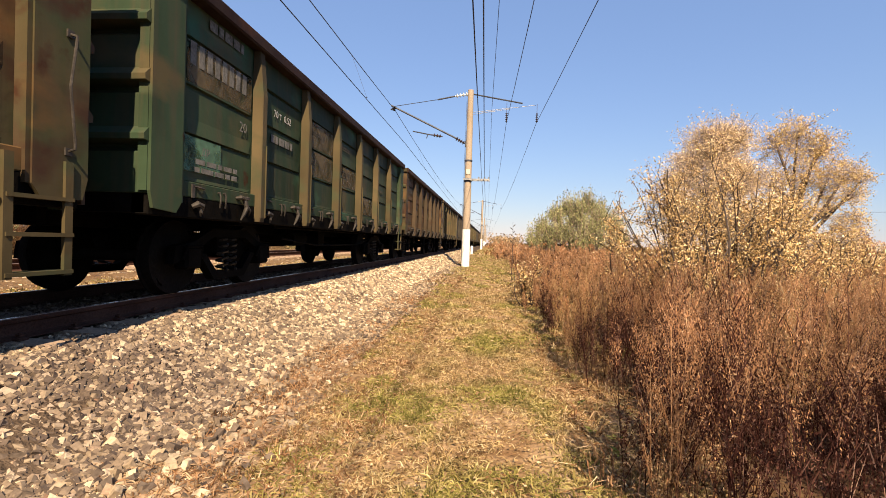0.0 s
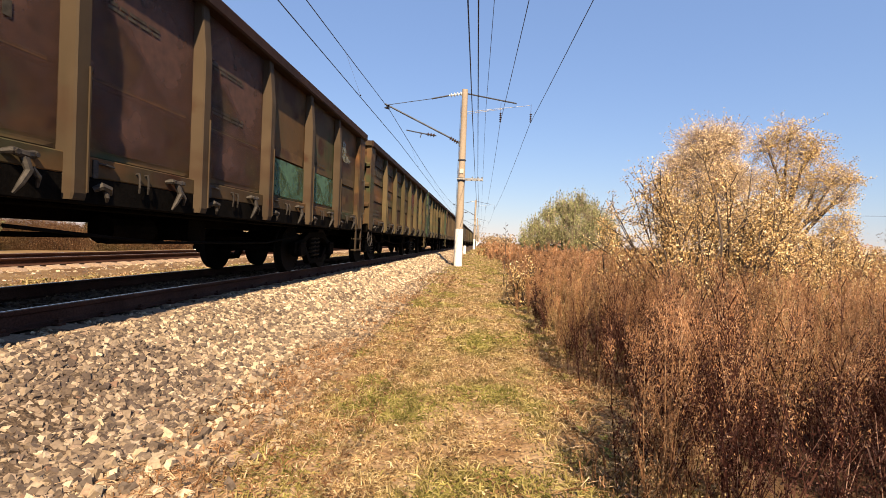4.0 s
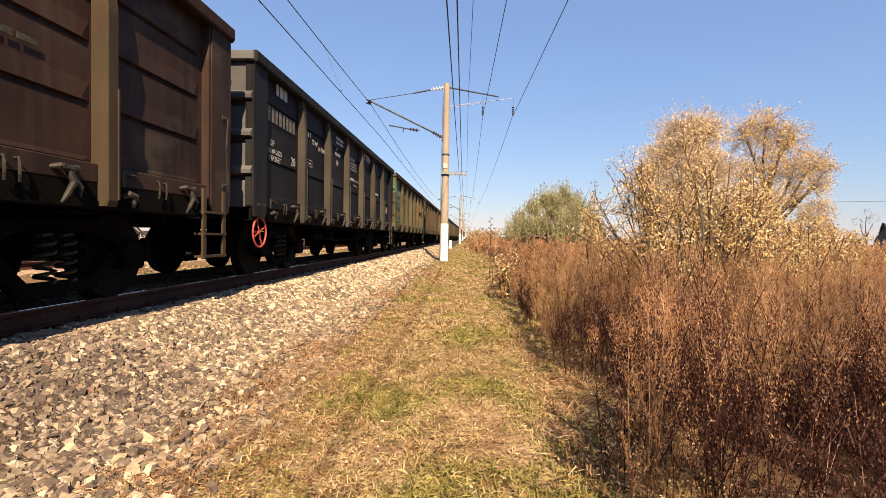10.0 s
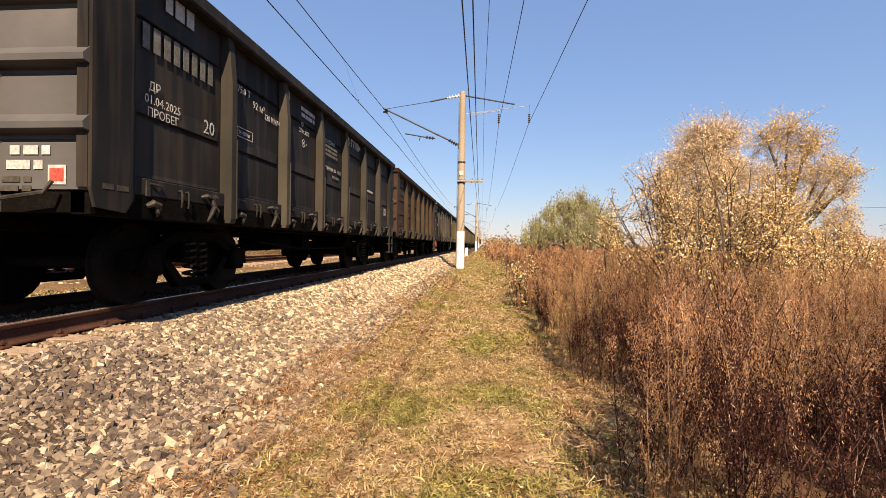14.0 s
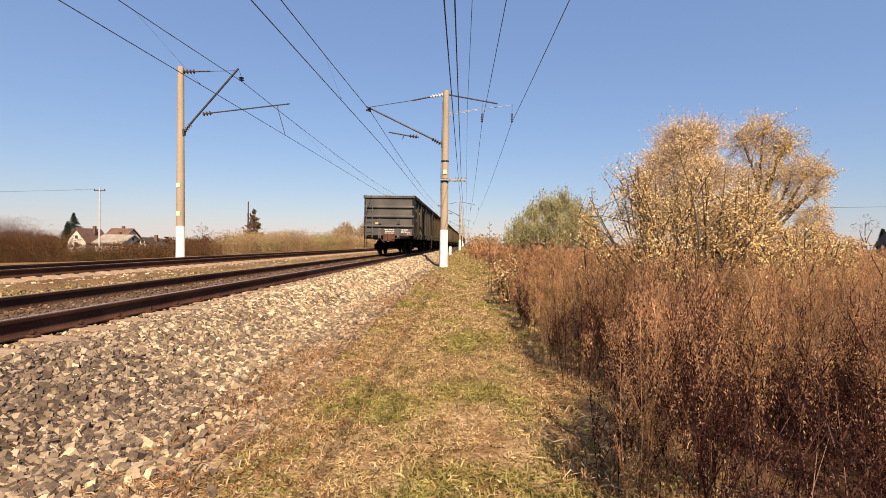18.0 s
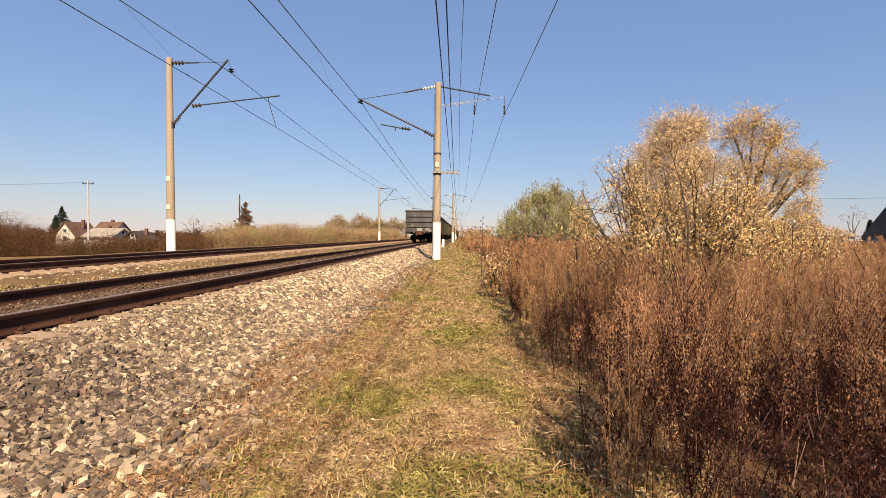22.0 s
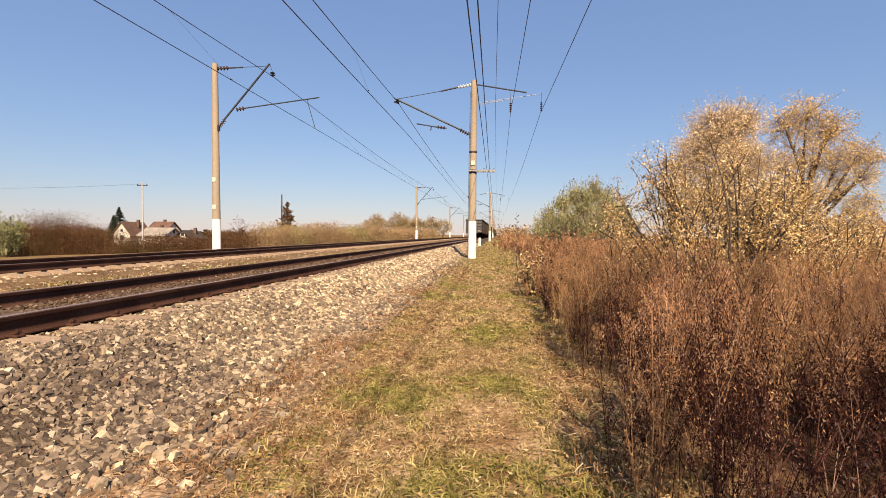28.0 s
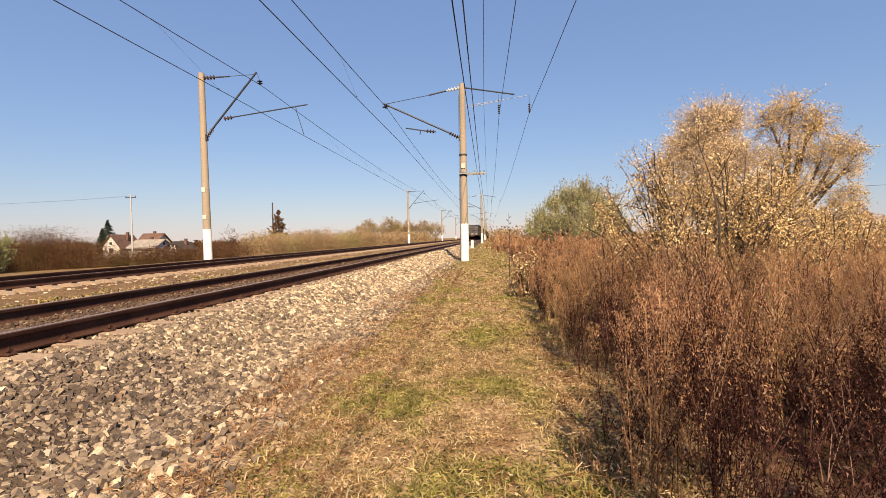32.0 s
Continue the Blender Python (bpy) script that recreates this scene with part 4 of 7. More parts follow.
def wagon(index, skin, posts, label, steps_at=1):
    """One open goods wagon; index counts from the tail. Its origin lies on the rails below its middle."""
    w = thing("freight_wagon", on_line(tail_y(0) + HALF_L + index * PITCH), label, "goods wagon", "wagons of the train")
    modern = index in (0, 2)
    # ends of the dark wagons take the paint with sunlight put into its colour
    end_skin = LIT_END if modern else skin
    ridges = (1.70, 2.06, 2.58, 3.02) if index == 3 else (2.05,) if index in (4, 9, 13) else (2.03, 3.00) if modern else (1.93, 2.48, 3.02)

    def put(name, key, make, material, parent, m=None, label="", smooth=False):
        return piece(name, cached((key, material.name), lambda: make().mesh(name, material, smooth)), parent, m, label)
    put("underframe", "underframe", underframe_geo, UNDER_SHADE, w)
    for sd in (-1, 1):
        tagged(put("floor_hatches", "hatch%d" % sd, lambda: hatch_geo(sd), UNDER_SHADE, w), kind="stuff")
    put("brake_gear", "brake", brake_geo, UNDER_SHADE, w)
    for side in (0, 1):
        turn = FLIP if side else pose(0, 0, 0)
        for k in range(7):
            at = turn @ pose(0, bay_y(k), 0)
            put("side_panel", "panel%d" % len(ridges), lambda: panel_geo(ridges), skin, w, at)
            put("hinge_lug", "lug", lug_geo, LATCH, w, at)
            for y in (-0.14, -0.02):
                put("hook", "hook", hook_geo, LATCH, w, at @ pose(0, y, 0))
            put("locking_cam", "cam", cam_geo, LATCH, w, at)
        for k in range(6):
            put("side_post", "post", post_geo, posts, w, turn @ pose(0, (k - 2.5) * BAY, 0))
        put("top_chord", "chord", lambda: Geo().prism([(1.40, 3.43), (1.57, 3.43), (1.59, 3.455), (1.59, 3.585), (1.575, 3.605), (1.40, 3.605)], 1, -6.60, 6.60), skin if skin in (BLACK, GREY) else CHORD, w, turn)
        put("sill_plate", "sill", lambda: Geo().box(1.30, 1.490, -6.56, 6.56, 1.195, 1.372, 0.01), skin, w, turn)
        # shade painted into its colour; hangs low to widen the wagon's ground shadow
        put("floor_beam", "beam", lambda: Geo().box(1.30, 1.486, -6.56, 6.56, 0.96, 1.195, 0.01), UNDER_SHADE, w, turn)
        put("end_wall", "end", end_geo, end_skin, w, turn)
        put("end_chord", "endchord", lambda: Geo().box(-1.545, 1.545, -6.67, -6.50, 3.435, 3.585, 0.015), end_skin, w, turn)
        for sx in (-1, 1):
            put("corner_plate", "corner%d" % sx, lambda: corner_geo(sx), skin, w, turn)
            put("end_post", "endpost%d" % sx, lambda: end_post_geo(sx), end_skin, w, turn)
        put("end_ladder", "ladder", ladder_geo, end_skin, w, turn)
        put("corner_steps", "steps", steps_geo, posts, w, turn)
        put("handrail", "rail", lambda: Geo().tube([(1.53, 6.40, 1.40), (1.60, 6.40, 1.42), (1.60, 6.40, 1.47), (1.61, 6.34, 1.90), (1.60, 6.40, 2.28), (1.60, 6.40, 2.31), (1.53, 6.40, 2.33)], 0.011, 6).box(1.533, 1.55, 6.37, 6.43, 1.37, 1.43).box(1.533, 1.55, 6.37, 6.43, 2.30, 2.36), LATCH, w, turn)
        put("coupler", "coupler", coupler_geo, COUPLER_RED if index == 0 and side == 0 else UNDER_SHADE, w, turn)
        bogie = put("bogie", "bogie", lambda: Geo().box(-1.05, 1.05, -0.24, 0.24, 0.50, 0.80, 0.04).box(-0.3, 0.3, -0.3, 0.3, 0.80, 0.94), UNDER_SHADE, w, pose(0, -4.325 if side == 0 else 4.325, 0))
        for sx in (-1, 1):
            put("side_frame", "sideframe%d" % sx, lambda: side_frame_geo(sx), UNDER_SHADE, bogie)
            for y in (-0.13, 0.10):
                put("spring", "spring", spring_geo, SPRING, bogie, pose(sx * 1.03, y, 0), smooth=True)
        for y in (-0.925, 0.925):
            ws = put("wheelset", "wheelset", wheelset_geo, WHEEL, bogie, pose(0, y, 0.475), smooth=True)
            WHEELSETS.append((index, ws, y))
    WAGONS.append((index, w))
    return w


FLEET = [(GREY, POST_GREY, "dark grey open goods wagon with ribbed steel sides and white markings"),
         (MAROON, POST_BROWN, "dirty maroon-brown open goods wagon with ribbed steel sides"),
         (BLACK, POST_GREY, "near-black open goods wagon with dusty posts and white stencilled markings"),
         (OLIVE, POST_TAN, "olive and turquoise patched open goods wagon with faded graffiti"),
         (BROWN, POST_BROWN, "olive-brown patched open goods wagon with worn paint"),
         (BROWN, POST_TAN, "rusty brown open goods wagon with sandy posts"),
         (GREEN, POST_TAN, "dark green open goods wagon with white stencilled figures"),
         (BROWN, POST_BROWN, "dirty brown open goods wagon"), (TAN, POST_TAN, "dusty tan open goods wagon"), (GREY, POST_GREY, "grey open goods wagon"),
         (BROWN, POST_BROWN, "brown open goods wagon with sandy posts"), (TAN, POST_TAN, "dusty tan open goods wagon"), (OLIVE, POST_TAN, "olive patched open goods wagon"),
         (GREY, POST_GREY, "grey open goods wagon"), (MAROON, POST_BROWN, "maroon open goods wagon"), (TAN, POST_TAN, "dusty tan open goods wagon"),
         (GREEN, POST_TAN, "green open goods wagon"), (BROWN, POST_BROWN, "brown open goods wagon"), (TAN, POST_TAN, "dusty tan open goods wagon"), (GREY, POST_GREY, "grey open goods wagon")]
for i, (skin, posts, text) in enumerate(FLEET):
    wagon(i, skin, posts, text)

# ---- plants ----
WEED = scatter("brown_dry_weed", [(0.0, (0.1760, 0.0939, 0.0531)), (0.4, (0.2795, 0.1546, 0.0850)), (0.8, (0.3830, 0.2318, 0.1357)), (1.0, (0.4968, 0.3643, 0.2360))], 0.85, 0.45, sheen=0.02, clump=(1.5525, 0.6072, 1.5930))
WEED_TAN = scatter("tan_dry_weed", [(0.0, (0.16, 0.085, 0.035)), (0.3, (0.28, 0.165, 0.07)), (0.65, (0.38, 0.25, 0.115)), (1.0, (0.48, 0.37, 0.22))], 0.85, 0.15, clump=(4.0, 0.6, 1.3))
DRY_GRASS = scatter("dry_grass", [(0.0, (0.14, 0.084, 0.044)), (0.25, (0.27, 0.178, 0.090)), (0.55, (0.41, 0.295, 0.152)), (0.82, (0.54, 0.42, 0.24)), (0.94, (0.66, 0.55, 0.36)), (1.0, (0.24, 0.21, 0.065))], 0.75, 0.35, sheen=0.04,
                    patch=[(0.0, (0.12, 0.130, 0.030)), (0.5, (0.235, 0.225, 0.060)), (1.0, (0.37, 0.325, 0.125))], patch_at=0.50, patch_scale=1.1, clump=(5.0, 0.65, 1.35))
# Maroon weed tones with deep shade and leaf highlights put into the colour
WEED_RED = scatter("dark_shaded_dry_weed", [(0.0, (0.0248, 0.0094, 0.0089)), (0.45, (0.0573, 0.0231, 0.0187)), (0.78, (0.1096, 0.0514, 0.0406)), (0.93, (0.2004, 0.1114, 0.0894)), (1.0, (0.3435, 0.2314, 0.1869))], 0.85, 0.30, sheen=0.02, clump=(1.4313, 0.4713, 1.1379))
TUFT = scatter("reddish_dry_tuft", [(0.0, (0.12, 0.060, 0.030)), (0.35, (0.24, 0.130, 0.066)), (0.7, (0.36, 0.225, 0.125)), (1.0, (0.50, 0.38, 0.25))], 0.8, 0.15, clump=(9.0, 0.6, 1.35))
SHRUB_LEAF = scatter("pale_willow_leaf", [(0.0, (0.1870, 0.1022, 0.0371)), (0.3, (0.3520, 0.2153, 0.0762)), (0.6, (0.5720, 0.3929, 0.1578)), (0.82, (0.7700, 0.5919, 0.3157)), (0.95, (0.9020, 0.7534, 0.4898)), (1.0, (0.4400, 0.2368, 0.0816))], 0.5, 0.2, sheen=0.5, clump=(3.3000, 0.8073, 1.3063))
GOLD_LEAF = scatter("golden_leaf", [(0.0, (0.4480, 0.3363, 0.2012)), (0.4, (0.6048, 0.4674, 0.2702)), (0.75, (0.7392, 0.5928, 0.3680)), (1.0, (0.6944, 0.5244, 0.4025))], 0.6, 0.35, clump=(1.4560, 0.8550, 1.3800))
YELLOW_LEAF = scatter("yellow_leaf", [(0.0, (0.4924, 0.3389, 0.1389)), (0.4, (0.6490, 0.4701, 0.1903)), (0.75, (0.7609, 0.5903, 0.2674)), (1.0, (0.6937, 0.4810, 0.3086))], 0.6, 0.35, clump=(1.4547, 0.8198, 1.2342))
GREEN_LEAF = scatter("grey_green_leaf", [(0.0, (0.1663, 0.1850, 0.0828)), (0.4, (0.2995, 0.3111, 0.1481)), (0.75, (0.4325, 0.4239, 0.2178)), (1.0, (0.5157, 0.4600, 0.2178))], 0.6, 0.3, clump=(1.3309, 0.5412, 1.1329))
HEDGE = scatter("autumn_hedge_leaf", [(0.0, (0.1148, 0.0547, 0.0290)), (0.35, (0.1758, 0.0904, 0.0475)), (0.65, (0.2294, 0.1274, 0.0686)), (1.0, (0.2905, 0.1815, 0.1023))], 0.8, 0.35, sheen=0.02, patch=[(0.0, (0.1070, 0.0853, 0.0297)), (0.5, (0.1911, 0.1518, 0.0580)), (1.0, (0.2752, 0.2111, 0.0924))], patch_at=0.63, patch_scale=0.16, clump=(0.4587, 0.5334, 0.7921))
HEDGE_PALE = scatter("pale_reed_leaf", [(0.0, (0.23, 0.145, 0.080)), (0.35, (0.34, 0.230, 0.130)), (0.7, (0.43, 0.305, 0.180)), (1.0, (0.52, 0.395, 0.25))], 0.8, 0.3, sheen=0.02, patch=[(0.0, (0.20, 0.185, 0.075)), (0.5, (0.31, 0.275, 0.120)), (1.0, (0.42, 0.355, 0.18))], patch_at=0.58, patch_scale=0.12, clump=(0.5, 0.74, 1.2))
# Orange-brown seed heads, brightened so that the weed tops look sunlit
HEADS = scatter("fluffy_lit_seed_head", [(0.0, (0.3045, 0.1587, 0.0820)), (0.45, (0.4202, 0.2276, 0.1163)), (0.85, (0.5146, 0.3121, 0.1718)), (1.0, (0.6092, 0.4337, 0.2881))], 0.85, 0.5, sheen=0.01, clump=(1.5755, 0.6560, 1.4402))
NEEDLE = scatter("spruce_needle", [(0.0, (0.0116, 0.0203, 0.0116)), (1.0, (0.0261, 0.0348, 0.0203))], 0.8)


def weed_edge(y):
    """Where the weeds begin beside the grass strip."""
    return np.interp(y, [0.0, 3.3, 5.0, 9.0, 16.6, 30.0, 60.0], [0.74, 0.74, 0.74, 0.76, 0.80, 0.9, 1.0]) + 0.12 * np.sin(y * 1.9) + 0.08 * np.sin(y * 5.3)


def weeds(name, x0, x1, y0, y1, per_m2, leaves, leaf, tall, seed, label, k=12, material=None, tight=0.11, heads=None, gap=-0.40):
    """A stand of dry mugwort-like plants in tufts: stems, steep side shoots drawn together into plumes, drooping withered leaves below and fine seed heads above; gap opens the stand here and there."""
    rng = np.random.default_rng(seed)
    each = 8
    c = max(int((x1 - x0) * (y1 - y0) * per_m2 / each), 1)
    run = np.arange(c) + 0.5
    cx, cy = x0 + (x1 - x0) * ((run * 0.7548777 + seed * 0.37) % 1.0), y0 + (y1 - y0) * ((run * 0.5698403 + seed * 0.71) % 1.0)
    cx, cy, ch = cx + rng.normal(0, 0.08, c), cy + rng.normal(0, 0.08, c), rng.uniform(0.74, 1.12, c)
    keep = (cx > weed_edge(cy)) & (np.sin(cx * 3.7 + 1.7 * np.sin(cy * 1.9)) * np.sin(cy * 3.1 + 1.3 * np.sin(cx * 2.3)) > gap)
    cx, cy, ch = cx[keep], cy[keep], ch[keep]
    c = len(cx)
    x = (cx[:, None] + rng.normal(0, tight, (c, each))).ravel()
    y = (cy[:, None] + rng.normal(0, tight, (c, each))).ravel()
    n = len(x)
    h = tall * np.repeat(ch, each) * rng.uniform(0.70, 1.06, n) * np.clip(0.78 + (x - weed_edge(y)) * 0.6, 0.4, 1.0)
    base = np.stack([x, y, ground_z(x, y)], 1)
    lean = np.stack([(x - np.repeat(cx, each)) * 0.45 + rng.normal(0, 0.05, n), (y - np.repeat(cy, each)) * 0.45 + rng.normal(0, 0.05, n), np.ones(n)], 1)
    top = base + lean * h[:, None]
    mid = base + (top - base) * 0.55 + rng.normal(0, 0.02, (n, 3))
    chunks = [bars(base, mid, 0.0022 + leaf * 0.03, 0.0018 + leaf * 0.02), bars(mid, top, 0.0018 + leaf * 0.02, 0.0008)]
    u = rng.uniform(0.10, 0.97, (n, k))
    root = base[:, None] + (top - base)[:, None] * u[..., None]
    ang = rng.uniform(0, 6.283, (n, k))
    reach = ((1 - u) * 0.13 + 0.030) * h[:, None]
    tip = root + np.stack([np.cos(ang) * reach, np.sin(ang) * reach, reach * 2.3], -1)
    chunks.append(strips(root.reshape(-1, 3), tip.reshape(-1, 3), 0.0022 + leaf * 0.03, rng))
    v, f = joined(chunks)
    stand = tagged(new(name, quick_mesh(name, v, f, material or WEED)), label, "weeds", kind="stuff")
    which = rng.integers(0, k, (n, leaves))
    t = rng.uniform(0.05, 1.08, (n, leaves))[..., None]
    rows = np.arange(n)[:, None]
    at = root[rows, which] * (1 - t) + tip[rows, which] * t + rng.normal(0, 0.007 + leaf * 0.3, (n, leaves, 3))
    # split by height: bright tone paints sunlit tops, darker tone the shaded lower part
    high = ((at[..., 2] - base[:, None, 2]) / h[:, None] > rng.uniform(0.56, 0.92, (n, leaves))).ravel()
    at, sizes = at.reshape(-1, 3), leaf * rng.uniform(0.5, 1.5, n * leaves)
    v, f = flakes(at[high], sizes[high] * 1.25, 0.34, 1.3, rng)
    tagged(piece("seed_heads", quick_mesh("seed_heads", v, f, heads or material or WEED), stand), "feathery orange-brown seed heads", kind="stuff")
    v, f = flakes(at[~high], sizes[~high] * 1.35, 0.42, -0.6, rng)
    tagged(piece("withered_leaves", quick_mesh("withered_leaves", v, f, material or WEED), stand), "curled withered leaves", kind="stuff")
    return stand


DARK_TEXT, BROWN_TEXT, TAN_TEXT = "dark maroon dry weeds with curled leaves", "tall orange-brown dry weeds with feathery tops", "pale tan dry stalks among the weeds"
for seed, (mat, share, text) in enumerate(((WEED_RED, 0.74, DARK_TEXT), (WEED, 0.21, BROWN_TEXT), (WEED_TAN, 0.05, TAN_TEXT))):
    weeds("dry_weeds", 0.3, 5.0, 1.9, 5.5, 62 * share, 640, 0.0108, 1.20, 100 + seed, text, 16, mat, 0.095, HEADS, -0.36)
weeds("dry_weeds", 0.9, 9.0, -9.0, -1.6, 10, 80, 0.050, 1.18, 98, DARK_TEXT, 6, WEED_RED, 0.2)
# added out of view beside the camera, tall and dense to shade the near weeds
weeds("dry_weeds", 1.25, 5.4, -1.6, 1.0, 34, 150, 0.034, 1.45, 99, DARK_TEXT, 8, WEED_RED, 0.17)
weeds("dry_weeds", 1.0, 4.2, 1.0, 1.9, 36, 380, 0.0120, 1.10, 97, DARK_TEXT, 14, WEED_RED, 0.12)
for seed, (mat, share, text) in enumerate(((WEED_RED, 0.30, DARK_TEXT), (WEED, 0.58, BROWN_TEXT), (WEED_TAN, 0.12, TAN_TEXT))):
    weeds("dry_weeds", 0.3, 8.5, 5.5, 10.0, 26 * share, 480, 0.0180, 1.30, 110 + seed, text, 12, mat, 0.12, HEADS)
    weeds("dry_weeds", 5.0, 8.5, 2.0, 5.5, 26 * share, 360, 0.0185, 1.18, 120 + seed, text, 12, mat, 0.12, HEADS)
    weeds("dry_weeds", 0.2, 12.0, 10.0, 18.0, 14 * share, 200, 0.034, 1.36, 130 + seed, text, 6, mat, 0.16, HEADS)
    weeds("dry_weeds", 8.5, 18.0, 4.0, 10.0, 12 * share, 170, 0.034, 1.15, 140 + seed, text, 6, mat, 0.16, HEADS)
weeds("dry_weeds", 0.2, 26.0, 18.0, 46.0, 3.4, 44, 0.11, 1.42, 4, "field of brown dry weeds", 3, WEED, 0.3, HEADS)
weeds("dry_weeds", 12.0, 34.0, 8.0, 18.0, 3.8, 44, 0.10, 1.10, 5, "field of brown dry weeds", 3, WEED, 0.3, HEADS)
weeds("dry_weeds", 26.0, 90.0, 8.0, 70.0, 0.6, 26, 0.28, 1.0, 6, "distant field of brown dry weeds", 2, WEED, 0.8, HEADS)
weeds("dry_weeds", 0.6, 26.0, 46.0, 160.0, 0.9, 30, 0.25, 1.5, 8, "distant strip of tan dry weeds along the line", 2, WEED_TAN, 0.8, HEADS)


def grass(name, x0, x1, y0, y1, count, tall, wide, seed, label, spread=0.035, z=None, material=None):
    """Short curled blades in tufts of uneven size, with barer spots between."""
    rng = np.random.default_rng(seed)
    tufts = count // 12
    cx, cy = rng.uniform(x0, x1, tufts), rng.uniform(y0, y1, tufts)
    thick = 0.5 + 0.5 * np.sin(cx * 3.1 + 2.0 * np.sin(cy * 1.3)) * np.sin(cy * 2.3 + 1.7 * np.sin(cx * 2.1))
    ok = rng.uniform(0, 1, tufts) < 0.35 + 0.65 * thick
    cx, cy, thick = cx[ok], cy[ok], thick[ok]
    m = len(cx)
    x = (cx[:, None] + rng.normal(0, spread, (m, 12))).ravel()
    y = (cy[:, None] + rng.normal(0, spread, (m, 12))).ravel()
    n = len(x)
    base = np.stack([x, y, (ground_z(x, y) if z is None else np.full(n, z)) - 0.004], 1)
    h = tall * rng.uniform(0.4, 1.3, n) * np.repeat(rng.uniform(0.5, 1.5, m) * (0.6 + 0.6 * thick), 12)
    d = np.stack([rng.normal(0, 0.6, n), rng.normal(0, 0.6, n), rng.uniform(0.3, 1.0, n)], 1)
    d /= np.linalg.norm(d, axis=1)[:, None]
    bend = base + d * h[:, None] * 0.6
    tip = bend + (d * [1.3, 1.3, -0.1]) * h[:, None] * 0.55
    side = np.cross(d, rng.normal(size=(n, 3)))
    side *= (wide / np.linalg.norm(side, axis=1))[:, None]
    v = np.stack([base - side, base + side, bend + side * 0.8, bend - side * 0.8, tip + side * 0.2, tip - side * 0.2], 1).reshape(-1, 3)
    k = (np.arange(n) * 6)[:, None, None]
    f = (k + np.array([[0, 1, 2, 3], [3, 2, 4, 5]])[None]).reshape(-1, 4)
    return tagged(new(name, quick_mesh(name, v, f, material or DRY_GRASS)), label, "grass", kind="stuff")


grass("dry_grass", -1.6, 1.3, 1.8, 6.0, 66000, 0.070, 0.0042, 21, "short straw-coloured trodden grass with green tufts")
grass("dry_grass", -1.6, 1.9, 6.0, 14.0, 76000, 0.092, 0.0078, 22, "short straw-coloured trodden grass with green tufts", 0.05)
grass("dry_grass", -1.9, 2.5, 14.0, 45.0, 46000, 0.11, 0.018, 23, "short straw-coloured trodden grass beside the line", 0.08)
grass("dry_grass", -1.7, 1.4, -9.0, 1.8, 34000, 0.10, 0.012, 32, "short straw-coloured trodden grass with green tufts", 0.05)
grass("dry_grass", -2.2, 2.0, 45.0, 150.0, 14000, 0.16, 0.05, 31, "strip of dry grass along the line", 0.25)
grass("dry_grass", -10.0, -7.3, 4.0, 40.0, 44000, 0.09, 0.013, 25, "yellow-brown dry grass on gravel between the tracks", 0.08)
grass("dry_grass", -2.6, -0.9, 1.8, 7.0, 18000, 0.085, 0.0042, 24, "sparse reddish dry tufts on gravelly dirt", 0.035, material=TUFT)
grass("dry_grass", -2.6, -1.0, 7.0, 20.0, 14000, 0.10, 0.0080, 28, "sparse reddish dry tufts on gravelly dirt", 0.05, material=TUFT)
grass("dry_grass", -10.2, -7.4, 3.0, 40.0, 15000, 0.09, 0.013, 29, "reddish dry tufts between the tracks", 0.06, material=TUFT)
grass("dry_grass", 0.5, 1.5, 2.0, 8.0, 9000, 0.13, 0.0050, 30, "taller reddish grass at the foot of the weeds", 0.05, material=TUFT)


def litter(name, x0, x1, y0, y1, count, size, seed, label):
    """Fallen leaves and dry bits lying flat on the strip."""
    rng = np.random.default_rng(seed)
    x, y = rng.uniform(x0, x1, count), rng.uniform(y0, y1, count)
    at = np.stack([x, y, ground_z(x, y) + rng.uniform(0.005, 0.05, count)], 1)
    v, f = leaf_quads(at, size * rng.uniform(0.5, 1.4, count), 0.55, 0.0, rng)
    v = v.reshape(-1, 4, 3)
    v[..., 2] = at[:, None, 2] + (v[..., 2] - at[:, None, 2]) * 0.45
    return tagged(new(name, quick_mesh(name, v.reshape(-1, 3), f, LITTER)), label, "fallen leaves", kind="stuff")


LITTER = scatter("fallen_leaf", [(0.0, (0.139, 0.0731, 0.0331)), (0.4, (0.264, 0.17, 0.0771)), (0.8, (0.39, 0.28, 0.149)), (1.0, (0.487, 0.378, 0.242))], 0.8, 0.1)
litter("fallen_leaves", -1.7, 1.5, 1.8, 6.0, 6000, 0.03, 26, "pale fallen leaves and dry bits on the grass")
litter("fallen_leaves", -1.8, 1.8, 6.0, 16.0, 6000, 0.045, 27, "pale fallen leaves and dry bits on the grass")


def wand(p, q, r0, r1, bend, rng, n=5):
    """A bent tapering branch as point list and radii."""
    p, q = Vector(p), Vector(q)
    off = Vector(rng.normal(0, bend, 3))
    pts = [p.lerp(q, i / n) + off * math.sin(math.pi * i / n) for i in range(n + 1)]
    return pts, [r0 + (r1 - r0) * i / n for i in range(n + 1)]


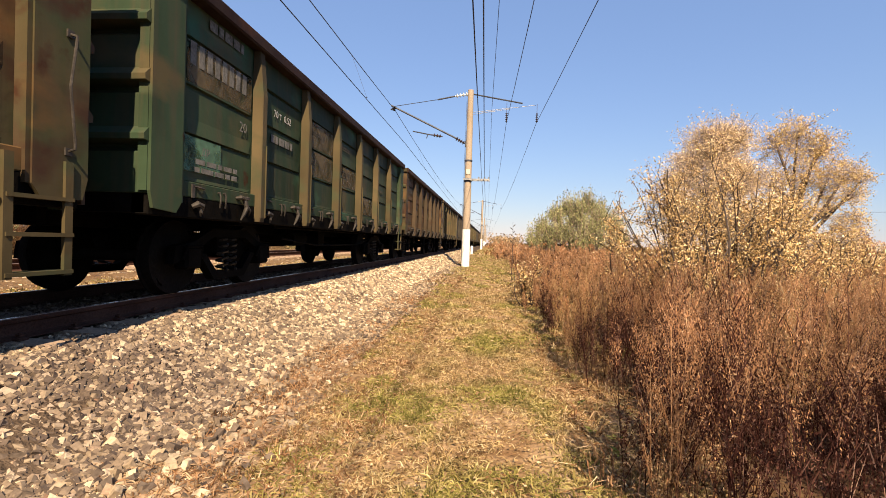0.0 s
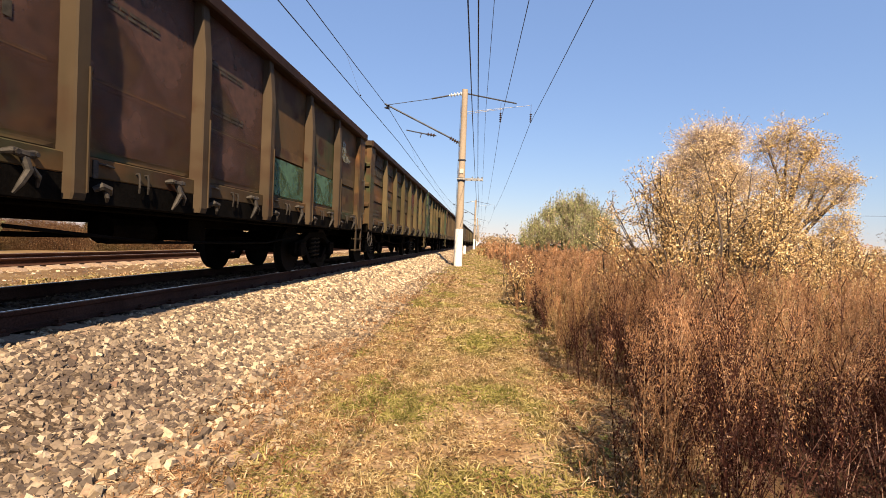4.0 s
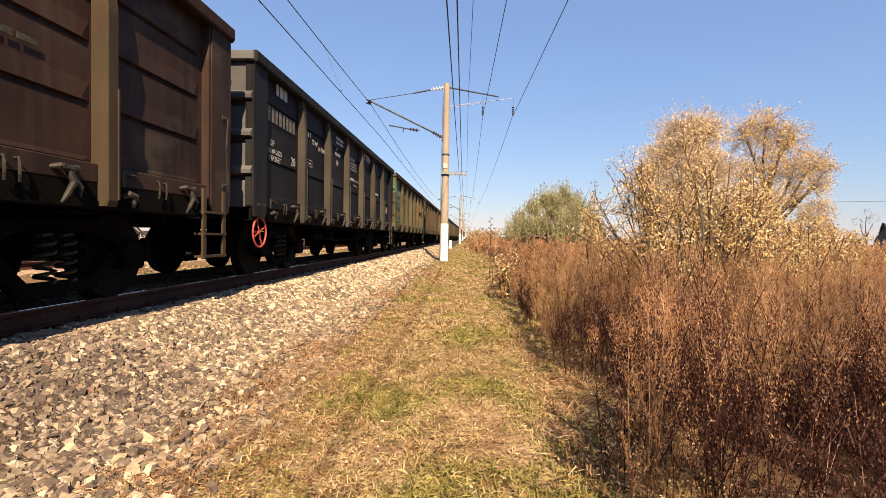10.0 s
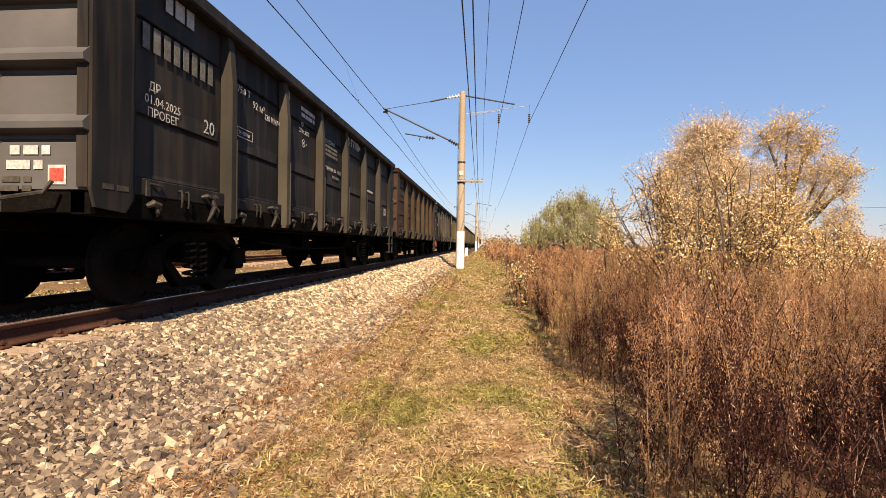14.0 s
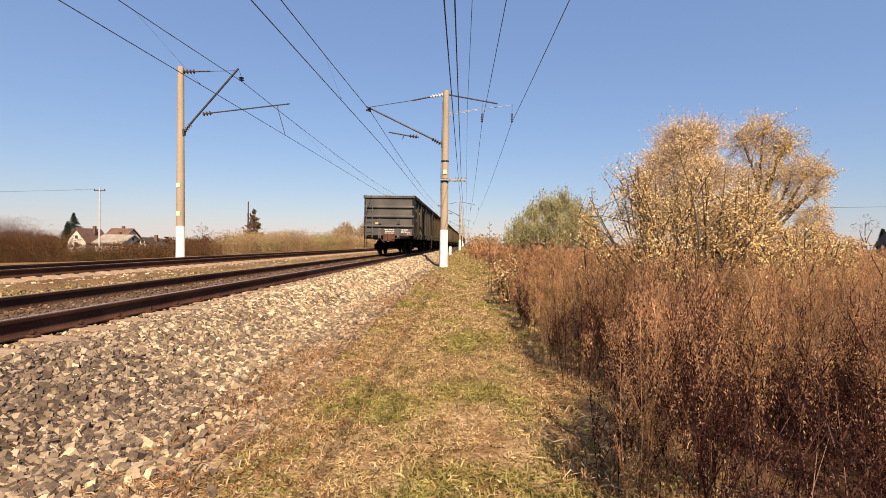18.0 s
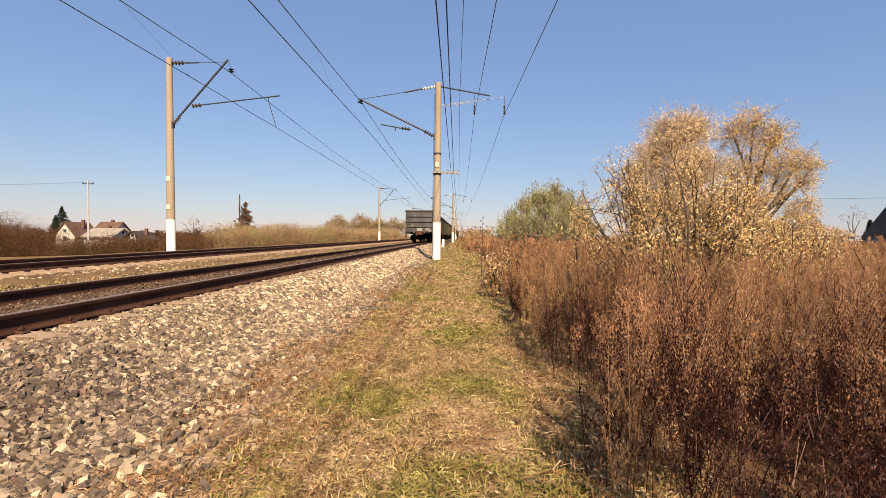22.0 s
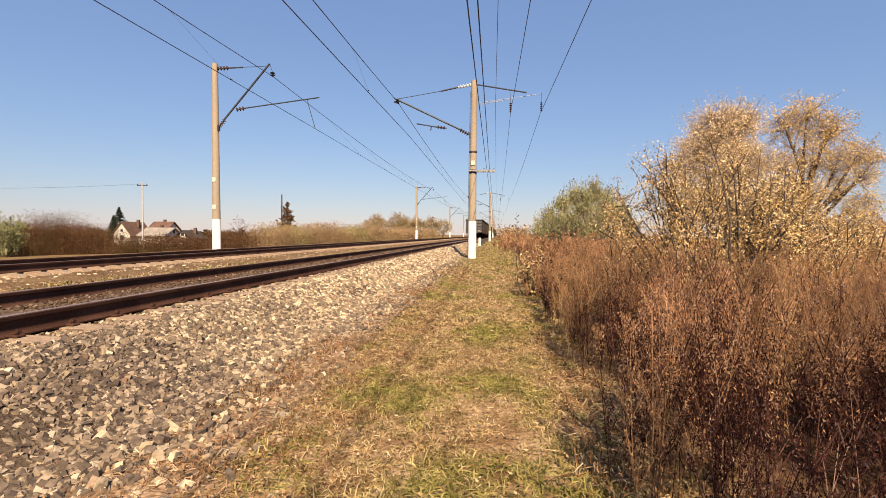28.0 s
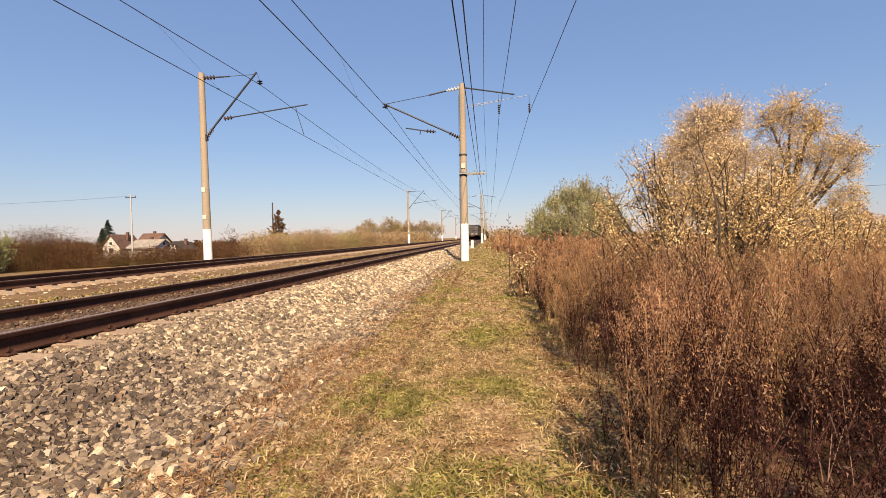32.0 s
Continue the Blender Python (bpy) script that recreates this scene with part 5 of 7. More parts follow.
def shrub(name, x, y, z, stems, height, spread, leaves, leaf, material, seed, label, category, low=0.1, reach=0.3, group=""):
    """Many slender stems fanning from the ground, twigs on them, and leaves along the twigs."""
    rng = np.random.default_rng(seed)
    top = thing(name, pose(x, y, z), label, category, group)
    wood, roots, tips = Geo(), [], []
    for i in range(stems):
        a, rad = rng.uniform(0, 6.283), rng.uniform(0.15, 1.0) ** 0.7
        q = (math.cos(a) * spread[0] * rad, math.sin(a) * spread[1] * rad, height * (1.0 - 0.38 * rad ** 2) * rng.uniform(0.72, 1.05))
        p = (math.cos(a) * 0.3 * rad * spread[0] * 0.5, math.sin(a) * 0.3 * rad * spread[1] * 0.5, -0.1)
        pts, rr = wand(p, q, 0.018 + 0.004 * height, 0.004, 0.08 * height, rng)
        wood.tube(pts, rr, 5)
        for j in range(16):
            u = rng.uniform(low, 1.0)
            k = min(int(u * 5), 4)
            root = pts[k].lerp(pts[k + 1], u * 5 - k)
            d = Vector(rng.normal(0, 1, 3)) + Vector((0, 0, 0.9))
            roots.append(root)
            tips.append(root + d.normalized() * reach * rng.uniform(0.4, 1.2))
    tagged(part("stems", wood, BARK, top), kind="stuff")
    roots, tips = np.array([tuple(r) for r in roots]), np.array([tuple(t) for t in tips])
    v, f = bars(roots, tips, 0.005, 0.002)
    tagged(piece("twigs", quick_mesh("twigs", v, f, BARK), top), kind="stuff")
    pick = rng.integers(0, len(roots), leaves)
    t = rng.uniform(0.0, 1.1, leaves)[:, None]
    at = roots[pick] * (1 - t) + tips[pick] * t + rng.normal(0, 0.04, (leaves, 3))
    v, f = leaf_quads(at, leaf * rng.uniform(0.6, 1.25, leaves), 0.5, 0.2, rng)
    tagged(piece("leaves", quick_mesh("leaves", v, f, material), top), kind="stuff")
    return top


def tree(name, x, y, z, trunk_h, blobs, leaves, leaf, material, seed, label, category, trunk_r=0.14, wisp=0.5, spire=0.0):
    """A tapering trunk whose limbs fork towards leafy masses; every mass has its own twigs and leaves. blobs: x, y, z, radius from the foot; spire draws the twigs upwards into pointed sprays."""
    rng = np.random.default_rng(seed)
    top = thing(name, pose(x, y, z), label, category)
    g = Geo()
    fork = Vector((0.1, 0, trunk_h))
    pts, rr = wand((0, 0, -0.2), fork, trunk_r, trunk_r * 0.75, 0.08, rng)
    g.tube(pts, rr, 8)
    part("trunk", g, BARK, top, smooth=True)
    limbs, roots, tips = Geo(), [], []
    total = sum(b[3] ** 2 for b in blobs)
    places = []
    for bx, by, bz, br in blobs:
        pts, rr = wand(fork, (bx, by, bz - br * 0.2), trunk_r * 0.6, 0.03, 0.18, rng, 6)
        limbs.tube(pts, rr, 6)
        hubs = pts[5:] + [Vector((bx, by, bz)) + Vector(rng.normal(0, br * 0.25, 3)) for i in range(5)]
        share = max(int(leaves * br ** 2 / total), 20)
        twigs = max(share // 14, 10)
        for j in range(twigs):
            root = hubs[rng.integers(0, len(hubs))]
            d = Vector(rng.normal(0, 1, 3))
            d = d.normalized() * br * (rng.uniform(0.25, 1.0) ** 0.6 + (rng.uniform(0, 0.55) if rng.uniform() < 0.35 else 0.0))
            d.z *= 0.85
            if spire:
                d = Vector((d.x, d.y, abs(d.z) * (1.0 + spire) + 0.1 * br)) * rng.uniform(0.8, 1.15)
                root = Vector((bx, by, bz)) + Vector((d.x * 0.5, d.y * 0.5, -br * 0.5))
            q = Vector((bx, by, bz)) + d
            m = root.lerp(q, 0.55) + Vector(rng.normal(0, br * 0.08, 3))
            roots += [tuple(root), tuple(m)]
            tips += [tuple(m), tuple(q)]
            c = np.array(tuple(m)) + (np.array(tuple(q)) - np.array(tuple(m))) * rng.uniform(-0.6 if spire else 0.2, 1.1, 14)[:, None]
            places.append(c + rng.normal(0, wisp * 0.16, (14, 3)))
    tagged(part("limbs", limbs, BARK, top, smooth=True), kind="stuff")
    v, f = bars(roots, tips, 0.007, 0.003)
    tagged(piece("twigs", quick_mesh("twigs", v, f, TWIG), top), kind="stuff")
    at = np.concatenate(places)
    v, f = flakes(at, leaf * rng.uniform(0.6, 1.3, len(at)), 0.6, 0.1 + spire, rng)
    tagged(piece("leaves", quick_mesh("leaves", v, f, material), top), kind="stuff")
    return top


shrub("willow_shrub", 2.75, 6.7, -0.65, 80, 2.75, (1.45, 1.0), 46000, 0.035, SHRUB_LEAF, 31, "tall shrub with many stems and pale yellow leaves", "shrub", 0.22, 0.35)
shrub("willow_shrub", 3.9, 7.4, -0.65, 40, 1.95, (0.95, 0.9), 17000, 0.036, SHRUB_LEAF, 32, "low shrub with pale yellow leaves among weeds", "shrub", 0.2, 0.3)
shrub("willow_shrub", 5.1, 7.9, -0.65, 36, 1.95, (0.95, 0.8), 15000, 0.037, SHRUB_LEAF, 34, "low shrub with golden leaves among weeds", "shrub", 0.2, 0.3)
shrub("willow_shrub", 6.3, 8.8, -0.65, 30, 1.75, (0.9, 0.8), 11500, 0.039, SHRUB_LEAF, 35, "low shrub with golden leaves among weeds", "shrub", 0.2, 0.3)
shrub("willow_shrub", 0.80, 11.0, -0.62, 14, 1.15, (0.45, 0.6), 1900, 0.055, SHRUB_LEAF, 33, "small leafy shrub at the edge of the grass strip", "shrub", 0.1, 0.25)
def lobes(x, y, z, places):
    return [(a - x, b - y, c - z, r) for a, b, c, r in places]


tree("willow_tree", 7.4, 16.5, -0.68, 1.0, lobes(7.4, 16.5, -0.68, [(7.0, 16.2, 4.30, 1.00), (7.75, 16.5, 4.50, 0.75), (6.3, 16.2, 3.6, 0.75), (5.9, 16.2, 2.9, 0.6), (7.1, 15.9, 3.1, 1.1), (8.1, 16.5, 3.2, 0.85), (6.6, 16.3, 2.0, 1.1), (8.0, 16.5, 1.8, 1.0)]),
     44000, 0.054, GOLD_LEAF, 41, "rounded willow in golden and pinkish autumn leaf", "tree", wisp=0.45)
tree("willow_tree", 9.7, 16.8, -0.68, 1.6, lobes(9.7, 16.8, -0.68, [(9.3, 16.8, 4.45, 0.85), (10.0, 16.9, 4.85, 0.80), (10.5, 16.8, 4.15, 0.70), (9.2, 16.8, 3.2, 0.75), (11.4, 16.7, 3.55, 0.70), (11.7, 16.8, 2.8, 0.6), (11.0, 16.8, 2.5, 0.5), (9.2, 16.4, 1.9, 0.9), (11.2, 16.3, 1.2, 0.8), (10.2, 16.5, 1.0, 0.8), (10.1, 16.7, 3.4, 0.75), (10.8, 16.7, 3.2, 0.75), (9.9, 16.6, 2.2, 0.9), (11.6, 16.7, 1.8, 0.7), (10.8, 16.8, 4.45, 0.55), (12.0, 16.9, 3.3, 0.5)]),
     27000, 0.056, YELLOW_LEAF, 42, "sparse willow with dark limbs and golden leaves", "tree", wisp=0.40)
tree("green_willow", 5.3, 30.0, -0.62, 1.0, lobes(5.3, 30.0, -0.62, [(4.75, 30, 2.9, 0.55), (4.0, 30, 2.5, 0.5), (5.9, 30, 3.1, 0.6), (6.7, 30.2, 2.7, 0.55), (3.2, 30, 1.7, 0.5), (5.2, 29.6, 2.3, 0.7), (7.4, 30, 1.9, 0.6), (5.4, 29.5, 2.9, 0.45), (6.4, 29.6, 1.9, 0.7), (4.2, 29.6, 1.3, 0.8), (6.3, 29.6, 1.0, 0.9), (2.7, 29.8, 0.9, 0.6), (3.6, 29.8, 0.8, 0.7), (5.3, 29.4, 0.9, 0.9), (7.8, 30, 1.0, 0.7)]),
     36000, 0.105, GREEN_LEAF, 43, "broad grey-green tree with feathery upright sprays", "tree", wisp=0.30, spire=1.5)


def hedge(name, x0, y0, x1, y1, depth, height, count, leaf, material, seed, label):
    """A ragged belt of brush: stems and leaf clumps of uneven height between two points."""
    rng = np.random.default_rng(seed)
    n = count // 30
    u = rng.uniform(0, 1, n)
    px = x0 + (x1 - x0) * u + rng.uniform(-depth, depth, n)
    py = y0 + (y1 - y0) * u + rng.uniform(-depth, depth, n)
    h = height * (0.58 + 0.22 * np.sin(u * 23 + 1) * np.sin(u * 9) + 0.10 * np.sin(u * 61) + rng.uniform(0, 0.22, n))
    base = np.stack([px, py, ground_z(px, py)], 1)
    tip = base + np.stack([rng.normal(0, 0.12, n) * h, rng.normal(0, 0.12, n) * h, h], 1)
    t = (rng.uniform(0.0, 1.0, (n, 30)) ** 0.8)[..., None]
    at = base[:, None] * (1 - t) + tip[:, None] * t + np.clip(rng.normal(0, 0.15, (n, 30, 3)), -0.30, 0.24) * h[:, None, None]
    at[..., 2] = np.clip(at[..., 2], base[:, None, 2], base[:, None, 2] + h[:, None])
    v, f = bars(base, base + (tip - base) * 0.8, 0.007, 0.003)
    belt = tagged(new(name, quick_mesh(name, v, f, material)), label, "bushes", kind="stuff")
    v, f = flakes(at.reshape(-1, 3), leaf * rng.uniform(0.6, 1.3, n * 30), 0.7, 0.15, rng)
    tagged(piece("leaves", quick_mesh("leaves", v, f, material), belt), kind="stuff")
    return belt


hedge("brush_belt", -78, 42, -41, 46, 2.0, 4.3, 170000, 0.10, HEDGE, 51, "brown autumn brush beyond the tracks")
hedge("brush_belt", -40, 46, -27, 50, 2.0, 2.1, 40000, 0.10, HEDGE, 57, "low brown brush in front of village houses")
hedge("brush_belt", -25.5, 50, -20.5, 82, 1.8, 3.2, 60000, 0.13, HEDGE_PALE, 52, "tan reeds and brush beyond the tracks")
hedge("brush_belt", -22, 82, -20, 150, 2.0, 3.2, 36000, 0.21, HEDGE_PALE, 53, "greenish brush along the far track")
hedge("brush_belt", 4, 120, 12, 300, 4.0, 4.5, 9000, 0.5, HEDGE_PALE, 55, "distant brush along the line")
hedge("brush_belt", -200, 120, -60, 170, 10.0, 4.5, 15000, 0.8, HEDGE, 56, "distant brown brush")
for k, (x, y, h, w) in enumerate(((-34, 132, 8.6, 3.2), (-29, 138, 9.0, 3.4), (-25.5, 150, 8.4, 3.0), (-24, 175, 9.5, 3.4), (-22.5, 200, 10, 4.0), (-31, 160, 9.0, 3.6))):
    tree("autumn_tree", x, y, -0.9, 2.0, [(0, 0, h - w, w * 0.75), (-w * 0.6, 0, h - w * 1.4, w * 0.6), (w * 0.6, 0, h - w * 1.3, w * 0.6), (0, -0.5, h - w * 1.9, w * 0.7)], 7000, 0.25, HEDGE_PALE, 90 + k,
         "thinning brown autumn tree in the distance", "tree", 0.2, 1.2)


# ---- houses, poles and trees in the distance ----
POLE_GREY = surface("grey_pole_concrete", (0.3570, 0.3584, 0.3750), (0.4200, 0.4256, 0.4500), 1.0, 60.0, 0.9)
WALL_WHITE = surface("white_plaster", (0.48, 0.45, 0.42), (0.58, 0.55, 0.51), 1.0, 12.0, 0.9)
WALL_BLUE = surface("blue_boards", (0.05, 0.11, 0.20), (0.07, 0.14, 0.25), 1.0, 12.0, 0.7)
ROOF_BROWN = surface("brown_roof", (0.10, 0.060, 0.048), (0.15, 0.090, 0.070), 1.0, 10.0, 0.85)
ROOF_GREY = surface("slate_roof", (0.20, 0.18, 0.16), (0.28, 0.25, 0.22), 1.0, 10.0, 0.85)
ROOF_DARK = surface("dark_roof", (0.05, 0.04, 0.035), (0.08, 0.065, 0.055), 1.0, 10.0, 0.85)
PANE = surface("window_dark", (0.03, 0.035, 0.045), (0.05, 0.055, 0.07), 1.0, 10.0, 0.15, bump=0.0)


def house(x, y, z, turn, w, d, eave, ridge, wall, roof, label, windows=1):
    """A gabled house, its gable end towards -y before turning: walls, two roof slopes, framed windows, a chimney."""
    h = thing("house", pose(x, y, z, 0, 0, turn), label, "house", "village houses")
    part("wall", Geo().prism([(-w / 2, -0.4), (w / 2, -0.4), (w / 2, eave), (0, ridge), (-w / 2, eave)], 1, -d / 2, d / 2), wall, h)
    slope = (ridge - eave) / (w / 2)
    for s in (-1, 1):
        o = s * 0.45
        part("roof_slope", Geo().prism([(s * w / 2 + o, eave - abs(o) * slope + 0.02), (0, ridge + 0.02), (0, ridge + 0.20), (s * w / 2 + o, eave - abs(o) * slope + 0.18)], 1, -d / 2 - 0.4, d / 2 + 0.4), roof, h)
    for k in range(windows):
        wx = (k - (windows - 1) / 2) * w / (windows + 0.6)
        win = part("window", Geo().box(wx - 0.55, wx + 0.55, -d / 2 - 0.06, -d / 2 - 0.01, eave * 0.35, eave * 0.35 + 1.3), WHITEWASH, h)
        part("pane", Geo().box(wx - 0.42, wx + 0.42, -d / 2 - 0.08, -d / 2 - 0.065, eave * 0.35 + 0.12, eave * 0.35 + 1.18), PANE, win)
    attic = part("window", Geo().box(-0.4, 0.4, -d / 2 - 0.06, -d / 2 - 0.01, eave + 0.3, eave + 1.2), WHITEWASH, h)
    part("pane", Geo().box(-0.3, 0.3, -d / 2 - 0.08, -d / 2 - 0.065, eave + 0.4, eave + 1.1), PANE, attic)
    part("chimney", Geo().box(0.6, 1.1, 0.3, 0.8, ridge - 1.0, ridge + 0.7), ROOF_BROWN, h)
    return h


house(-79.0, 96, -2.2, 6, 3.6, 7.0, 2.3, 4.7, WALL_WHITE, ROOF_BROWN, "small white gabled house with a brown roof behind brush", 1)
house(-77.6, 104, -2.2, 84, 6.0, 5.0, 2.4, 5.0, WALL_WHITE, ROOF_BROWN, "long low house with a red-brown roof")
house(-69.4, 92, -2.2, 82, 4.5, 6.5, 2.1, 3.5, WALL_WHITE, ROOF_GREY, "low white outbuilding with a pale slate roof")
house(-61.6, 90, -2.2, 10, 3.8, 6.0, 1.6, 3.0, ROOF_DARK, ROOF_DARK, "dark wooden shed with a gabled roof")
house(67.8, 76, -0.7, -20, 5.2, 8.0, 2.7, 6.8, WALL_BLUE, ROOF_DARK, "blue boarded house with a steep dark gable", 2)
house(60.5, 84, -0.7, -75, 5.0, 12.0, 2.3, 3.4, WALL_WHITE, ROOF_GREY, "low pale shed with a flat grey roof beside the blue house")


def utility_pole(x, y, z, height, label, cross=True):
    u = thing("utility_pole", pose(x, y, z), label, "utility pole", "utility poles")
    part("shaft", Geo().tube([(0, 0, -0.3), (0, 0, height)], [0.17, 0.11], 10), POLE_GREY if cross else BARK, u, smooth=True)
    if cross:
        part("cross_arm", Geo().box(-1.0, 1.0, -0.06, 0.06, height - 0.7, height - 0.56), DARK_STEEL, u)
        for a in (-0.9, 0.0, 0.9):
            part("insulator", Geo().tube([(a, 0, height - 0.56), (a, 0, height - 0.3)], [0.09, 0.05], 8), PORCELAIN, u)
    return u


for k, (x, y, h, wide) in enumerate(((-45.0, 39.5, 4.3, 1.9), (-47.6, 40.5, 3.6, 1.5))):
    shrub("green_shrub", x, y, float(ground_z(np.array([x]), np.array([y]))[0]), 44, h, (wide, 1.4), 7000, 0.15, GREEN_LEAF, 88 + k, "loose yellow-green bush beyond the tracks", "shrub", 0.1, 0.5)
utility_pole(-63.9, 80, -2.4, 12.0, "pale concrete utility pole with a crossarm among bushes")
utility_pole(-39.8, 85, -1.6, 9.4, "old wooden pole beside an ivy-grown trunk", False)
utility_pole(90.0, 60, -0.7, 8.4, "pale utility pole at the end of the weed field")
utility_pole(30.0, 60, -0.7, 6.4, "wooden pole hidden behind the willows", False)
village_wire = thing("power_line", pose(0, 0, 0), "thin sagging village power line", "wire", "overhead wires")
for k, (dx, dz) in enumerate(((-0.9, 0), (0.9, 0))):
    pts = [(-63.9 + dx - 70 * u, 80 - 4 * u, 9.25 - 4.0 * u * (1 - u)) for u in np.linspace(0, 1, 12)]
    part("conductor", Geo().tube(pts, 0.012, 4), WIRE, village_wire)
right_wire = thing("power_line", pose(0, 0, 0), "sagging power line over the weed field", "wire", "overhead wires")
part("conductor", Geo().tube([(30 + 60 * u, 60, 5.6 + 2.2 * u - 1.6 * u * (1 - u)) for u in np.linspace(0, 1, 12)], 0.025, 4), WIRE, right_wire)


def spruce(x, y, z, height, width, seed, label):
    """Whorls of drooping needle sprays on a straight trunk."""
    rng = np.random.default_rng(seed)
    t = thing("spruce_tree", pose(x, y, z), label, "tree")
    part("trunk", Geo().tube([(0, 0, -0.3), (0, 0, height)], [0.18, 0.03], 7), BARK, t)
    n = 420
    u = rng.uniform(0.08, 1.0, n)
    a = rng.uniform(0, 6.283, n)
    r = (1 - u) * width / 2 * rng.uniform(0.6, 1.1, n) + 0.1
    p = np.stack([np.zeros(n), np.zeros(n), u * height], 1)
    q = p + np.stack([np.cos(a) * r, np.sin(a) * r, -0.25 * r], 1)
    s = rng.uniform(0.2, 1.05, (n, 14))[..., None]
    at = p[:, None] * (1 - s) + q[:, None] * s + rng.normal(0, 0.06, (n, 14, 3))
    v, f = joined([bars(p, q, 0.02, 0.008), leaf_quads(at.reshape(-1, 3), 0.30 * rng.uniform(0.6, 1.2, n * 14), 0.35, 0.0, rng)])
    tagged(piece("branches", quick_mesh("branches", v, f, NEEDLE), t), kind="stuff")
    return t


spruce(-94.2, 110, -2.4, 9.0, 10.0, 81, "dark green spruce beside a village house")
spruce(-97.5, 112, -2.4, 7.0, 6.5, 82, "dark green spruce beside a village house")
spruce(73.5, 88, -0.7, 5.2, 3.4, 83, "small dark spruce beside the blue house")
tree("ivy_trunk", -38.6, 84.5, -1.6, 3.0, [(0.1, 0, 7.6, 0.5), (0, 0, 6.4, 0.9), (0.2, 0, 5.0, 1.2), (-0.5, 0, 3.6, 1.4), (1.0, 0, 3.0, 1.2)], 3500, 0.30, HEDGE, 84, "brown leafy trunk standing out of the brush", "tree", 0.2)
tree("bare_tree", 69.0, 86, -0.7, 2.5, [(0, 0, 6.6, 1.3), (-1.0, 0, 5.2, 1.4), (1.1, 0, 5.4, 1.4)], 500, 0.12, HEDGE, 85, "bare leafless tree near the blue house", "tree", 0.16)
tree("bare_tree", -62.5, 110, -2.4, 2.5, [(0, 0, 6.0, 1.6), (-1.4, 0, 4.6, 1.6), (1.4, 0, 4.8, 1.6)], 700, 0.15, HEDGE, 86, "bare greyish tree behind village roofs", "tree", 0.16)
PINK_LEAF = scatter("russet_leaf", [(0.0, (0.25, 0.12, 0.06)), (0.5, (0.40, 0.21, 0.12)), (1.0, (0.46, 0.28, 0.17))], 0.7, 0.2)
shrub("russet_shrub", 13.6, 19.5, -0.7, 40, 2.5, (1.7, 1.0), 9000, 0.085, PINK_LEAF, 87, "rounded shrub in pinkish russet leaf", "shrub", 0.15, 0.35)
stalk = thing("dry_stalk", pose(0.62, 15.2, -0.62), "single tall dry stalk rising above the weeds", "dry stalk")
part("stem", Geo().tube([(0, 0, 0), (0.02, 0, 1.2), (0.0, 0, 2.1)], [0.012, 0.009, 0.003], 5), BARK, stalk)
for k in range(7):
    z = 1.35 + k * 0.1
    part("seed_head", Geo().tube([(0, 0, z), (0.05 * (-1) ** k, 0, z + 0.04), (0.07 * (-1) ** k, 0, z + 0.07)], [0.006, 0.016, 0.004], 5), BARK, stalk)
for k, (x, y) in enumerate(((-1.95, 56.0),)):
    post = thing("marker_post", pose(x, y, -0.62), "short whitewashed concrete marker post by the line", "marker post", "marker posts")
    part("post", Geo().box(-0.14, 0.14, -0.14, 0.14, -0.2, 1.0, 0.02), WHITEWASH, post)


PLANTS = ((0.63, 3.55, 7, 0.07), (0.77, 3.18, 11, 0.09), (0.66, 4.19, 6, 0.06), (0.06, 6.84, 9, 0.08), (0.79, 3.44, 8, 0.08))


def green_plant(x, y, count, size, seed):
    """A low rosette of broad green leaves, each leaf a folded blade of its own."""
    rng = np.random.default_rng(seed)
    top = thing("green_plant", pose(x, y, float(ground_z(np.array([x]), np.array([y]))[0])), "small green broad-leaved plant in the dry grass", "plant", "green plants")
    for k in range(count):
        a, tilt, r = 2.4 * k + rng.uniform(-0.3, 0.3), rng.uniform(0.3, 0.9), size * rng.uniform(0.7, 1.2)
        d, s = Vector((math.cos(a), math.sin(a), tilt)), Vector((-math.sin(a), math.cos(a), 0))
        pts = [(d * r * 0.1), (d * r * 0.55 + s * r * 0.24), (d * r * 0.6 - Vector((0, 0, r * 0.05))), (d * r * 0.55 - s * r * 0.24), (d * r - Vector((0, 0, r * 0.25)))]
        part("leaf", Geo().add(pts, [(0, 1, 2), (0, 2, 3), (1, 4, 2), (2, 4, 3)]), FRESH_LEAF, top)


FRESH_LEAF = scatter("fresh_green_leaf", [(0.0, (0.10, 0.13, 0.030)), (0.5, (0.19, 0.21, 0.055)), (1.0, (0.34, 0.32, 0.11))], 0.6, 0.2, by_object=True)
for k, (x, y, n, size) in enumerate(PLANTS):
    green_plant(x, y, n, size, 300 + k)


# ---- markings on the wagons ----
BLACK_PAINT = surface("black_spray_paint", (0.012, 0.012, 0.012), (0.02, 0.02, 0.02), 6.0, 40.0, 0.8, bump=0.0)


